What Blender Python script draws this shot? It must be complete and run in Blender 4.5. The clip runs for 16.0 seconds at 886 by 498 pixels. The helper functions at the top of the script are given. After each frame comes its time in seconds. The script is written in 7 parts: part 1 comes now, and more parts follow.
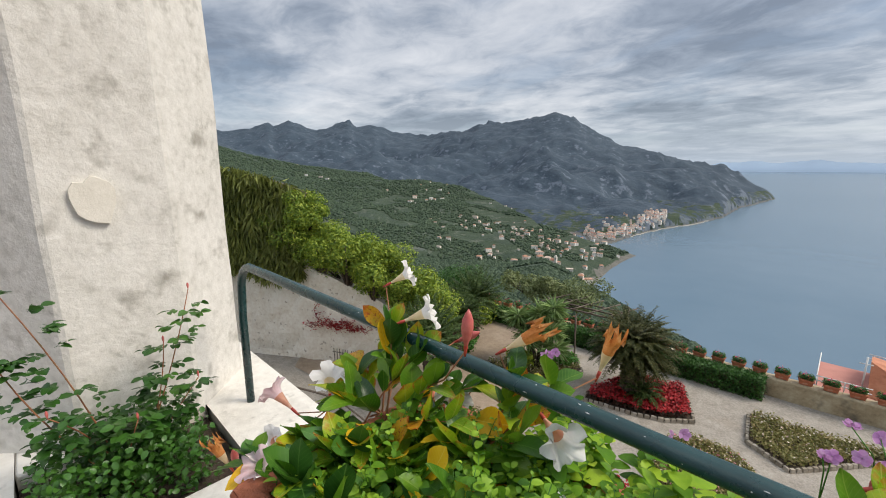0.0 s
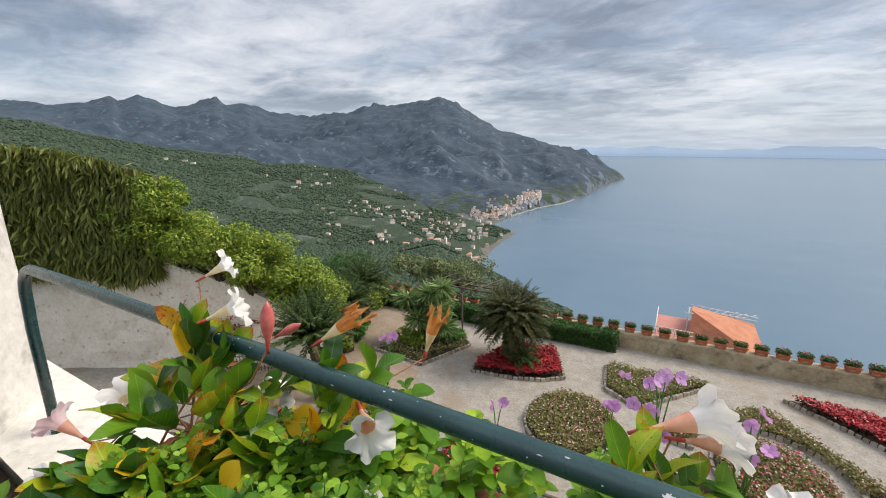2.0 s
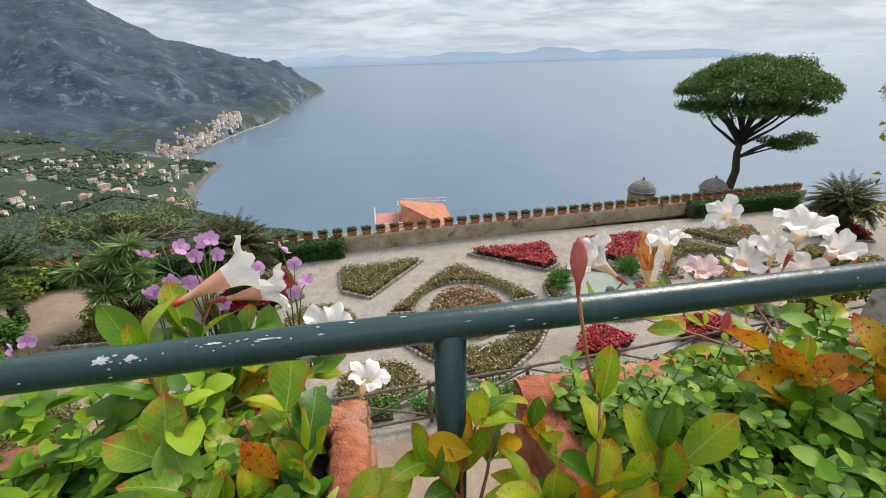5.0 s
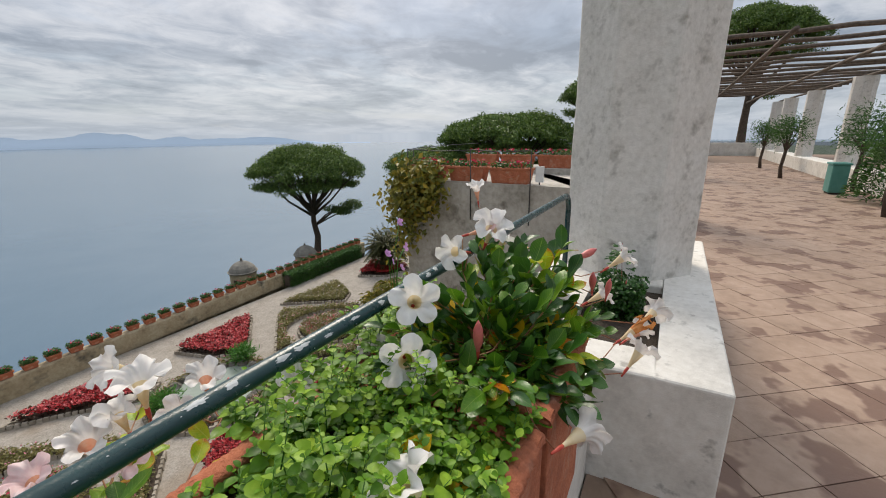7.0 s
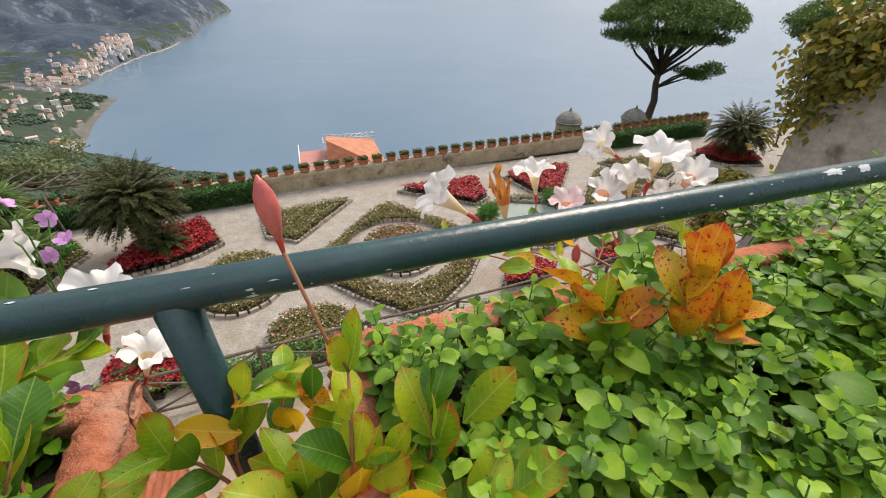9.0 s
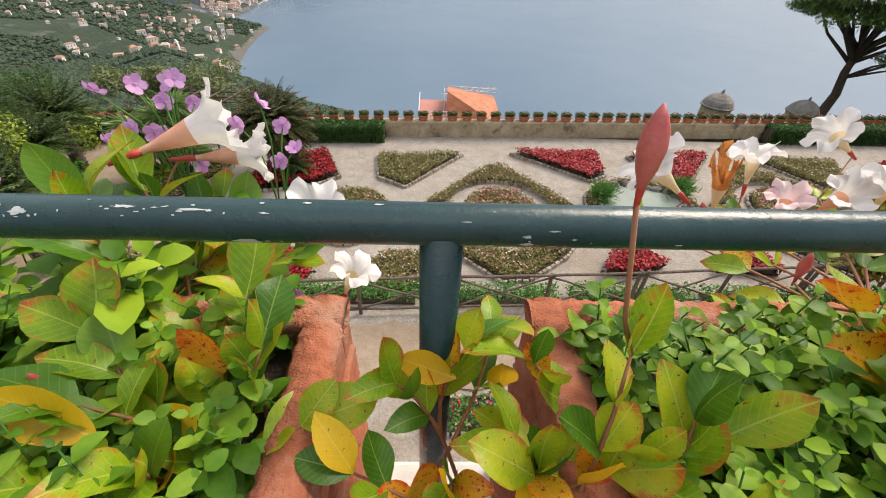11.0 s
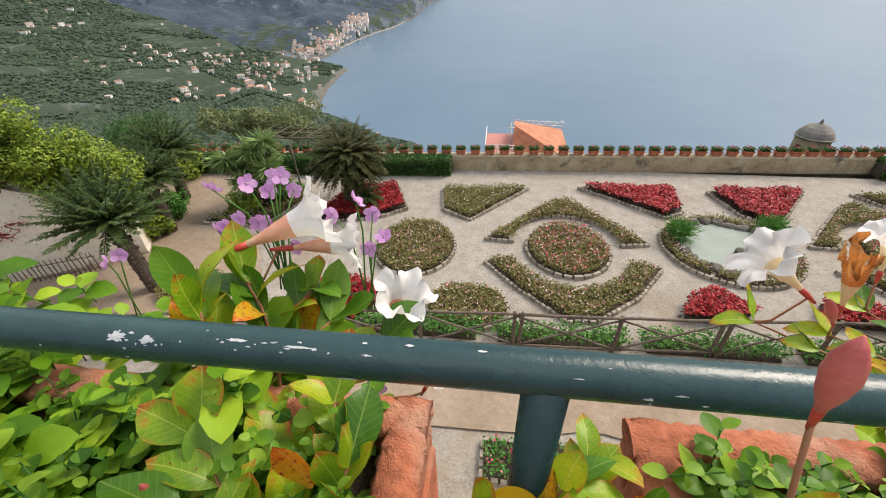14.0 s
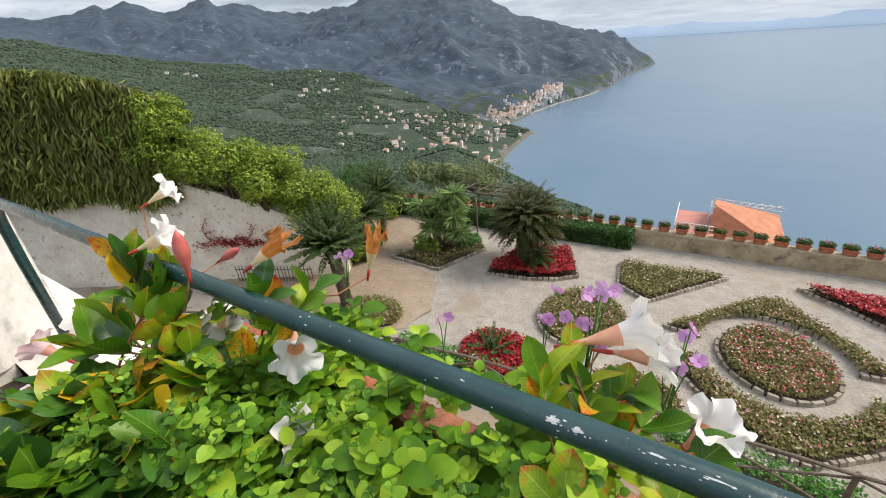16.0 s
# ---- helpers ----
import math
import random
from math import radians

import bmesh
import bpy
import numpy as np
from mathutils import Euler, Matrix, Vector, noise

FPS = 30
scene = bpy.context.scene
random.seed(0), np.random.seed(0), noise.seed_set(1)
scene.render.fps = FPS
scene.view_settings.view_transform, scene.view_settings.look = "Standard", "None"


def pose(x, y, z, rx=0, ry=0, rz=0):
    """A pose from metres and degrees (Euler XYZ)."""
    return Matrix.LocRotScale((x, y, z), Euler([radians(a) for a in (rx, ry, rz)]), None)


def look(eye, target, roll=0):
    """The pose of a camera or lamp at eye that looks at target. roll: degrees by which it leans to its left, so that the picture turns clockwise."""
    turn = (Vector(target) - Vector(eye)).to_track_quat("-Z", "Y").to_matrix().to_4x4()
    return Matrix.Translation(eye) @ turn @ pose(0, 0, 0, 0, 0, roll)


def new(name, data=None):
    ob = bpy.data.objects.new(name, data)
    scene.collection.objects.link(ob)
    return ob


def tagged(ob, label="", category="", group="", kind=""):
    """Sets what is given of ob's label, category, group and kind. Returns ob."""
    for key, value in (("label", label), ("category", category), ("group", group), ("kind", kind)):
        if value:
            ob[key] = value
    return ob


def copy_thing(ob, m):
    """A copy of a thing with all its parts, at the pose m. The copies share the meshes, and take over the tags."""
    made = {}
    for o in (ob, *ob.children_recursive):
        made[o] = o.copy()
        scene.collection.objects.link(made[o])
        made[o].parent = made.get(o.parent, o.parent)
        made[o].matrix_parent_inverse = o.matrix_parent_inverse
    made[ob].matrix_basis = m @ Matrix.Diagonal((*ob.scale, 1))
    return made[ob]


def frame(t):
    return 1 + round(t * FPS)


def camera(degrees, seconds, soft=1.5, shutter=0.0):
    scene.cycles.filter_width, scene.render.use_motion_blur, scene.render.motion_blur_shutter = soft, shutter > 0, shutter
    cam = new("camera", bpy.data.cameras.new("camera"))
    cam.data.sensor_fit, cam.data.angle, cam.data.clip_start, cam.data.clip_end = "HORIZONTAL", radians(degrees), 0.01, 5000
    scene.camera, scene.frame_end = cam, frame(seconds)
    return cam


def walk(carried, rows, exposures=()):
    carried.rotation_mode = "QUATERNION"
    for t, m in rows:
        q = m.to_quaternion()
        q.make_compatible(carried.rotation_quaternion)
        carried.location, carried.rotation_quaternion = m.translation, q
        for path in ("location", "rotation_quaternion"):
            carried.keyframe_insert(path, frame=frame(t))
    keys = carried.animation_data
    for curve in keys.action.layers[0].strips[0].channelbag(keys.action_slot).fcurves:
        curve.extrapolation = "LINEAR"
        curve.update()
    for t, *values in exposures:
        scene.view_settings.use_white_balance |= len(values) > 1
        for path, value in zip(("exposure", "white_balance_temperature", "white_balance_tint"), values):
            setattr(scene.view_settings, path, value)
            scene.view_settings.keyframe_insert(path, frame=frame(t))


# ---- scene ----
EXPOSURES = [(0, 0.12, 6600, 12), (2, 0.28, 6650, 13), (3, 0.34, 6650, 13), (5.5, 0.32, 6650, 13), (7, 0.04, 6750, 13), (7.5, 0.04, 6700, 13), (9, 0.42, 6900, 16), (12.5, 0.47, 7050, 17), (14.5, 0.45, 6800, 14), (16, 0.45, 6650, 13)]
cam = camera(94.1, 16.0, soft=1.0)
PATH = [
    (0, (-0.529, -0.74, 0.5), (-1.909, 0.651, 0.097), -0.3),
    (0.5, (-0.489, -0.717, 0.518), (-1.795, 0.743, 0.115), -0.2),
    (1, (-0.466, -0.681, 0.508), (-1.678, 0.857, 0.099), -0.3),
    (1.5, (-0.454, -0.62, 0.496), (-1.547, 0.997, 0.059), -0.1),
    (2, (-0.422, -0.564, 0.475), (-1.379, 1.126, -0.003), 0.1),
    (2.5, (-0.402, -0.504, 0.45), (-1.219, 1.241, -0.086), -0.3),
    (3, (-0.352, -0.438, 0.411), (-1.035, 1.342, -0.194), -1.0),
    (5.5, (0.096, -0.454, 0.322), (0.747, 1.213, -0.57), -0.5),
    (6, (0.281, -0.53, 0.342), (1.352, 0.932, -0.503), 0.2),
    (6.5, (0.496, -0.62, 0.391), (1.934, 0.572, -0.326), -0.2),
    (7, (0.636, -0.702, 0.474), (2.322, 0.231, -0.064), -0.7),
    (7.5, (0.645, -0.673, 0.48), (2.305, 0.307, -0.052), -0.8),
    (8, (0.552, -0.522, 0.422), (1.902, 0.759, -0.313), -0.2),
    (8.5, (0.37, -0.429, 0.335), (1.298, 1.057, -0.631), 1.5),
    (9, (0.194, -0.4, 0.28), (0.711, 1.174, -0.84), 0.4),
    (9.5, (0.044, -0.393, 0.268), (0.275, 1.191, -0.931), -0.5),
    (12, (0.011, -0.286, 0.222), (0.068, 1.25, -1.059), 2.7),
    (12.5, (0.02, -0.282, 0.24), (0.069, 1.276, -1.013), 1.9),
    (13, (0.039, -0.243, 0.271), (0.039, 1.341, -0.95), 0.9),
    (13.5, (0.036, -0.23, 0.305), (-0.066, 1.375, -0.883), -0.9),
    (14, (-0.031, -0.245, 0.307), (-0.258, 1.365, -0.857), -1.7),
    (14.5, (-0.091, -0.243, 0.33), (-0.476, 1.36, -0.802), -2.5),
    (15, (-0.152, -0.261, 0.37), (-0.721, 1.334, -0.694), -3.7),
    (15.5, (-0.222, -0.321, 0.413), (-0.989, 1.242, -0.571), -3.9),
    (16, (-0.286, -0.399, 0.466), (-1.253, 1.103, -0.434), -3.9),
]
walk(cam, [(t, look(eye, target, roll)) for t, eye, target, roll in PATH], EXPOSURES)

# ---- world and light ----
SEA = -85.0
SUN_AZ, SUN_EL = 52.0, 46.0
world = bpy.data.worlds.new("overcast_sky")
scene.world = world
world.use_nodes = True
wt = world.node_tree
wt.nodes.clear()


def wn(kind, **kw):
    n = wt.nodes.new(kind)
    for k, v in kw.items():
        if k in n.inputs:
            n.inputs[k].default_value = v
    return n


w_out, w_bg = wn("ShaderNodeOutputWorld"), wn("ShaderNodeBackground")
w_sky = wn("ShaderNodeTexSky")
w_sky.sky_type = "NISHITA"
w_sky.sun_disc = False
w_sky.sun_elevation, w_sky.sun_rotation = radians(SUN_EL), radians(SUN_AZ)
w_co = wn("ShaderNodeTexCoord")
w_sep = wn("ShaderNodeSeparateXYZ")
wt.links.new(w_co.outputs["Generated"], w_sep.inputs[0])


def wmath(op, a, b, clamp=False):
    n = wn("ShaderNodeMath")
    n.operation, n.use_clamp = op, clamp
    for i, v in enumerate((a, b)):
        if isinstance(v, (int, float)):
            n.inputs[i].default_value = v
        else:
            wt.links.new(v, n.inputs[i])
    return n.outputs[0]


# cloud sheet: directions laid on a flat layer overhead
zc = wmath("ADD", wmath("MAXIMUM", w_sep.outputs[2], 0.0), 0.13)
cx, cy = wmath("DIVIDE", w_sep.outputs[0], zc), wmath("DIVIDE", w_sep.outputs[1], zc)
w_cmb = wn("ShaderNodeCombineXYZ")
wt.links.new(cx, w_cmb.inputs[0])
wt.links.new(cy, w_cmb.inputs[1])


def wnoise(scale, detail, rough, dist=0.0, shift=0.0):
    m = wn("ShaderNodeMapping")
    m.inputs["Location"].default_value = (shift, shift * 0.7, 0)
    m.inputs["Rotation"].default_value = (0, 0, 0.5)
    m.inputs["Scale"].default_value = (1.0, 1.25, 1)
    wt.links.new(w_cmb.outputs[0], m.inputs[0])
    n = wn("ShaderNodeTexNoise", Scale=scale, Detail=detail, Roughness=rough, Distortion=dist)
    wt.links.new(m.outputs[0], n.inputs["Vector"])
    return n.outputs[0]


def wramp(fac, stops):
    n = wn("ShaderNodeValToRGB")
    while len(n.color_ramp.elements) < len(stops):
        n.color_ramp.elements.new(0.5)
    for e, (p, c) in zip(n.color_ramp.elements, stops):
        e.position, e.color = p, (*c, 1)
    wt.links.new(fac, n.inputs[0])
    return n.outputs[0]


def wmix(fac, a, b, mode="MIX"):
    n = wn("ShaderNodeMix")
    n.data_type, n.blend_type = "RGBA", mode
    for s, v in ((n.inputs[0], fac), (n.inputs[6], a), (n.inputs[7], b)):
        if isinstance(v, (int, float)):
            s.default_value = v
        elif isinstance(v, tuple):
            s.default_value = (*v, 1)
        else:
            wt.links.new(v, s)
    return n.outputs[2]


big = wnoise(0.55, 6, 0.55, 0.3)
fine = wnoise(2.6, 8, 0.62, 0.5, 3.0)
both = wmath("ADD", wmath("MULTIPLY", big, 0.70), wmath("MULTIPLY", fine, 0.30))
grey = wramp(both, [(0.40, (0.20, 0.235, 0.29)), (0.47, (0.36, 0.41, 0.48)), (0.54, (0.63, 0.67, 0.72)), (0.64, (0.90, 0.92, 0.94))])
cover = wramp(wnoise(0.8, 7, 0.6, 0.4, 7.0), [(0.38, (0, 0, 0)), (0.5, (1, 1, 1))])
clear = wmix(1.0, w_sky.outputs[0], (0.1, 0.1, 0.1), "MULTIPLY")
clear = wmix(0.35, clear, (0.42, 0.55, 0.72))
sky = wmix(wmath("MULTIPLY", cover, 0.5), wmix(0.55, grey, clear), grey)
# brighter cloud towards the sun
dot = wn("ShaderNodeVectorMath")
dot.operation = "DOT_PRODUCT"
wt.links.new(w_co.outputs["Generated"], dot.inputs[0])
az, el = radians(SUN_AZ), radians(SUN_EL)
dot.inputs[1].default_value = (math.sin(az) * math.cos(el), math.cos(az) * math.cos(el), math.sin(el))
glow = wmath("POWER", wmath("MAXIMUM", dot.outputs["Value"], 0.0), 7.0)
sky = wmix(1.0, sky, wramp(glow, [(0, (0, 0, 0)), (1, (0.42, 0.40, 0.36))]), "ADD")
# pale band at the horizon
low = wramp(wmath("MAXIMUM", w_sep.outputs[2], 0.0), [(0.0, (1, 1, 1)), (0.025, (0.75, 0.75, 0.75)), (0.12, (0, 0, 0))])
sky = wmix(wmath("MULTIPLY", low, 0.75), sky, (0.50, 0.60, 0.71))
# an overcast dome is two to three times brighter overhead than low down
zen = wramp(w_sep.outputs[2], [(0.38, (1, 1, 1)), (1.0, (2.5, 2.45, 2.35))])
sky = wmix(1.0, sky, zen, "MULTIPLY")
wt.links.new(sky, w_bg.inputs[0])
w_bg.inputs[1].default_value = 0.92
wt.links.new(w_bg.outputs[0], w_out.inputs[0])

sun = new("sun", bpy.data.lights.new("sun", "SUN"))
sun.data.energy, sun.data.angle, sun.data.color = 2.9, radians(26), (1.0, 0.93, 0.81)
sun.matrix_world = look((0, 0, 0), tuple(-v for v in dot.inputs[1].default_value))

# ---- materials ----


def mat(name, cols, scale=6.0, rough=0.7, bump=0.0, bscale=None, metal=0.0, detail=6, rnd=0.0, island=False, spot=None, trans=0.0, spec=0.5, rough2=None, fine=0.25, world_space=False, rib=None, rim=None):
    """A surface of two or more colours over noise at two sizes, with relief; spot: (colour, scale, from, to)."""
    m = bpy.data.materials.new(name)
    m.use_nodes = True
    t = m.node_tree
    b = t.nodes["Principled BSDF"]
    co = t.nodes.new("ShaderNodeTexCoord")
    vec = t.nodes.new("ShaderNodeNewGeometry").outputs["Position"] if world_space else co.outputs["Object"]

    def noise_at(s, d=detail):
        n = t.nodes.new("ShaderNodeTexNoise")
        n.inputs["Scale"].default_value, n.inputs["Detail"].default_value, n.inputs["Roughness"].default_value = s, d, 0.6
        t.links.new(vec, n.inputs["Vector"])
        return n.outputs[0]

    def mth(op, x, y):
        n = t.nodes.new("ShaderNodeMath")
        n.operation = op
        for i, v in enumerate((x, y)):
            if isinstance(v, (int, float)):
                n.inputs[i].default_value = v
            else:
                t.links.new(v, n.inputs[i])
        return n.outputs[0]

    fac = mth("ADD", mth("MULTIPLY", noise_at(scale), 1 - fine), mth("MULTIPLY", noise_at(scale * 7), fine))
    if rnd or island:
        if island:
            r = t.nodes.new("ShaderNodeNewGeometry").outputs["Random Per Island"]
        else:
            r = t.nodes.new("ShaderNodeObjectInfo").outputs["Random"]
        amount = rnd or 0.5
        fac = mth("ADD", mth("MULTIPLY", fac, 1 - amount), mth("MULTIPLY", mth("ADD", mth("MULTIPLY", r, 0.5), 0.25), amount))
    ramp = t.nodes.new("ShaderNodeValToRGB")
    el = ramp.color_ramp.elements
    while len(el) < len(cols):
        el.new(0.5)
    for i, c in enumerate(cols):
        el[i].position = 0.3 + 0.4 * i / max(1, len(cols) - 1)
        el[i].color = (*c, 1)
    t.links.new(fac, ramp.inputs[0])
    out = ramp.outputs[0]
    if spot:
        c, s, lo, hi = spot
        r2 = t.nodes.new("ShaderNodeValToRGB")
        r2.color_ramp.elements[0].position, r2.color_ramp.elements[1].position = lo, hi
        t.links.new(noise_at(s, 3), r2.inputs[0])
        mx = t.nodes.new("ShaderNodeMix")
        mx.data_type = "RGBA"
        t.links.new(r2.outputs[0], mx.inputs[0])
        t.links.new(out, mx.inputs[6])
        mx.inputs[7].default_value = (*c, 1)
        out = mx.outputs[2]
    if rim:     # margin that reddens first, unevenly
        sq = t.nodes.new("ShaderNodeSeparateXYZ")
        t.links.new(co.outputs["Object"], sq.inputs[0])
        edge = mth("MAXIMUM", mth("DIVIDE", mth("ABSOLUTE", sq.outputs[1], 0.0), 0.024), mth("DIVIDE", sq.outputs[0], 0.080))
        edge = mth("ADD", edge, mth("MULTIPLY", mth("SUBTRACT", noise_at(45, 3), 0.5), 1.1))
        rr = t.nodes.new("ShaderNodeValToRGB")
        rr.color_ramp.elements[0].position, rr.color_ramp.elements[1].position = 0.76, 1.0
        t.links.new(edge, rr.inputs[0])
        me_ = t.nodes.new("ShaderNodeMix")
        me_.data_type = "RGBA"
        t.links.new(rr.outputs[0], me_.inputs[0])
        t.links.new(out, me_.inputs[6])
        me_.inputs[7].default_value = (*rim, 1)
        out = me_.outputs[2]
    if rib:     # pale midrib and side veins of a leaf that lies along x
        sp = t.nodes.new("ShaderNodeSeparateXYZ")
        t.links.new(co.outputs["Object"], sp.inputs[0])
        ay = mth("ABSOLUTE", sp.outputs[1], 0.0)
        side = mth("FRACT", mth("MULTIPLY", mth("SUBTRACT", sp.outputs[0], mth("MULTIPLY", ay, 0.9)), 125.0), 0.0)
        lines = mth("MAXIMUM", mth("LESS_THAN", ay, 0.0007), mth("MULTIPLY", mth("LESS_THAN", side, 0.14), 0.35))
        mr = t.nodes.new("ShaderNodeMix")
        mr.data_type = "RGBA"
        t.links.new(mth("MULTIPLY", lines, 0.7), mr.inputs[0])
        t.links.new(out, mr.inputs[6])
        mr.inputs[7].default_value = (*rib, 1)
        out = mr.outputs[2]
    t.links.new(out, b.inputs["Base Color"])
    b.inputs["Roughness"].default_value, b.inputs["Metallic"].default_value = rough, metal
    b.inputs["Specular IOR Level"].default_value = spec
    if rough2 is not None:
        t.links.new(mth("ADD", rough, mth("MULTIPLY", mth("SUBTRACT", noise_at(scale * 1.7), 0.5), 2 * (rough2 - rough))), b.inputs["Roughness"])
    if bump:
        bn = t.nodes.new("ShaderNodeBump")
        bn.inputs["Strength"].default_value = 1.0
        bn.inputs["Distance"].default_value = bump
        s = bscale or scale * 5
        t.links.new(mth("ADD", noise_at(s), mth("MULTIPLY", noise_at(s * 5), 0.35)), bn.inputs["Height"])
        t.links.new(bn.outputs[0], b.inputs["Normal"])
    if trans:
        tr = t.nodes.new("ShaderNodeBsdfTranslucent")
        t.links.new(out, tr.inputs[0])
        ms = t.nodes.new("ShaderNodeMixShader")
        ms.inputs[0].default_value = trans
        t.links.new(b.outputs[0], ms.inputs[1])
        t.links.new(tr.outputs[0], ms.inputs[2])
        t.links.new(ms.outputs[0], t.nodes["Material Output"].inputs[0])
    return m


M = {}
M["plaster"] = mat("old_white_plaster", [(0.42, 0.40, 0.355), (0.60, 0.575, 0.525), (0.68, 0.655, 0.605), (0.74, 0.715, 0.665)], 3.0, 0.92, 0.008, 12, spot=((0.31, 0.29, 0.25), 5.5, 0.58, 0.76), fine=0.62)
M["block"] = mat("worn_white_cement", [(0.50, 0.47, 0.42), (0.66, 0.63, 0.57), (0.77, 0.75, 0.70)], 3.0, 0.88, 0.003, 30, spot=((0.36, 0.34, 0.30), 9, 0.62, 0.75), fine=0.4)
M["pipe"] = mat("green_pipe_paint", [(0.007, 0.030, 0.032), (0.012, 0.044, 0.045), (0.022, 0.062, 0.062)], 7, 0.28, 0.0012, 45, rough2=0.45)
M["terracotta"] = mat("terracotta", [(0.24, 0.075, 0.038), (0.40, 0.125, 0.060), (0.54, 0.20, 0.105)], 9, 0.92, 0.010, 40, spot=((0.42, 0.27, 0.19), 8, 0.55, 0.8), fine=0.45)
M["soil"] = mat("dark_soil", [(0.02, 0.014, 0.01), (0.05, 0.035, 0.022), (0.09, 0.065, 0.045)], 12, 0.95, 0.02, 30)
M["gravel"] = mat("pale_gravel_path", [(0.18, 0.158, 0.13), (0.30, 0.27, 0.23), (0.41, 0.375, 0.325)], 3.0, 0.95, 0.03, 16, spot=((0.24, 0.18, 0.12), 0.42, 0.55, 0.75), fine=0.6)
M["wallstone"] = mat("weathered_garden_wall", [(0.16, 0.13, 0.09), (0.30, 0.24, 0.15), (0.40, 0.34, 0.23), (0.46, 0.41, 0.31)], 1.6, 0.92, 0.012, 10, spot=((0.09, 0.08, 0.06), 1.9, 0.56, 0.72), fine=0.35)
M["edging"] = mat("rough_edging_stone", [(0.16, 0.135, 0.10), (0.28, 0.245, 0.195), (0.40, 0.36, 0.30)], 7, 0.95, 0.02, 12, island=True)
M["rubble"] = mat("rubble_wall_plaster", [(0.56, 0.48, 0.38), (0.74, 0.67, 0.56), (0.83, 0.78, 0.68), (0.88, 0.84, 0.76)], 1.4, 0.95, 0.014, 6, spot=((0.34, 0.28, 0.21), 5.5, 0.62, 0.72), fine=0.5)
M["stucco"] = mat("stained_grey_stucco", [(0.20, 0.18, 0.145), (0.33, 0.305, 0.26), (0.43, 0.40, 0.35), (0.50, 0.47, 0.42)], 1.2, 0.95, 0.012, 6, spot=((0.13, 0.115, 0.09), 2.2, 0.57, 0.74), fine=0.45)
M["rock"] = mat("dark_rock", [(0.05, 0.045, 0.035), (0.13, 0.12, 0.10), (0.25, 0.23, 0.20)], 3, 0.9, 0.05, 6)
M["wood"] = mat("rustic_grey_wood", [(0.055, 0.04, 0.03), (0.11, 0.085, 0.065), (0.18, 0.145, 0.115)], 14, 0.85, 0.01, 30)
M["bark"] = mat("rough_bark", [(0.035, 0.025, 0.018), (0.075, 0.055, 0.04), (0.13, 0.10, 0.075)], 8, 0.95, 0.03, 14)
M["iron"] = mat("dark_iron", [(0.02, 0.02, 0.02), (0.05, 0.045, 0.04)], 20, 0.6, 0.001)
M["white"] = mat("white_paint", [(0.62, 0.62, 0.6), (0.78, 0.78, 0.76)], 3, 0.6)
M["pink"] = mat("pink_render", [(0.36, 0.15, 0.12), (0.46, 0.21, 0.17)], 1.5, 0.9, 0.004)
M["rooftile"] = mat("terracotta_roof", [(0.34, 0.125, 0.065), (0.46, 0.185, 0.10), (0.52, 0.24, 0.14)], 2.5, 0.85, 0.01, 20)
M["domestone"] = mat("grey_dome_stone", [(0.10, 0.095, 0.085), (0.19, 0.18, 0.155), (0.27, 0.25, 0.21)], 2.0, 0.9, 0.02, 12)
M["tile"] = mat("worn_terracotta_tile", [(0.21, 0.14, 0.095), (0.31, 0.215, 0.155), (0.40, 0.29, 0.22)], 1.2, 0.6, 0.004, 14, spot=((0.17, 0.10, 0.07), 1.9, 0.53, 0.58), rnd=0.15, fine=0.5, world_space=True, rough2=0.35)
M["grout"] = mat("tile_joint", [(0.17, 0.115, 0.08), (0.27, 0.19, 0.14)], 5, 0.9)
M["water"] = mat("pond_water", [(0.20, 0.24, 0.20), (0.27, 0.31, 0.26)], 1.5, 0.08, 0.0006, 9)
M["bin"] = mat("green_bin_paint", [(0.05, 0.20, 0.17), (0.09, 0.27, 0.23)], 4, 0.5, 0.001)


def leafmat(name, cols, trans=0.3, rough=0.5, spot=None, scale=3.0):
    return mat(name, cols, scale, rough, 0.0, island=True, rnd=0.6, trans=trans, spot=spot, spec=0.35, detail=3)


M["leaf_small"] = leafmat("fresh_green_leaf", [(0.035, 0.14, 0.02), (0.075, 0.23, 0.035), (0.15, 0.36, 0.06)])
M["leaf_dark"] = leafmat("dark_green_leaf", [(0.02, 0.07, 0.016), (0.05, 0.13, 0.028), (0.10, 0.22, 0.045)])
M["leaf_shrub"] = leafmat("yellow_green_shrub_leaf", [(0.08, 0.16, 0.02), (0.19, 0.28, 0.03), (0.44, 0.50, 0.06)])
M["leaf_ivy"] = leafmat("hanging_vine_leaf", [(0.09, 0.105, 0.025), (0.19, 0.22, 0.045), (0.34, 0.37, 0.09)], 0.4)
M["leaf_autumn"] = leafmat("yellowing_creeper_leaf", [(0.07, 0.09, 0.012), (0.19, 0.18, 0.022), (0.38, 0.27, 0.04)])
M["leaf_bed"] = leafmat("olive_bed_leaf", [(0.11, 0.12, 0.035), (0.22, 0.215, 0.065), (0.34, 0.25, 0.12)])
M["leaf_red"] = leafmat("red_begonia", [(0.13, 0.008, 0.010), (0.36, 0.016, 0.020), (0.56, 0.04, 0.045)], 0.15)
M["leaf_olive"] = leafmat("olive_grey_leaf", [(0.09, 0.12, 0.04), (0.17, 0.21, 0.08), (0.27, 0.31, 0.13)])
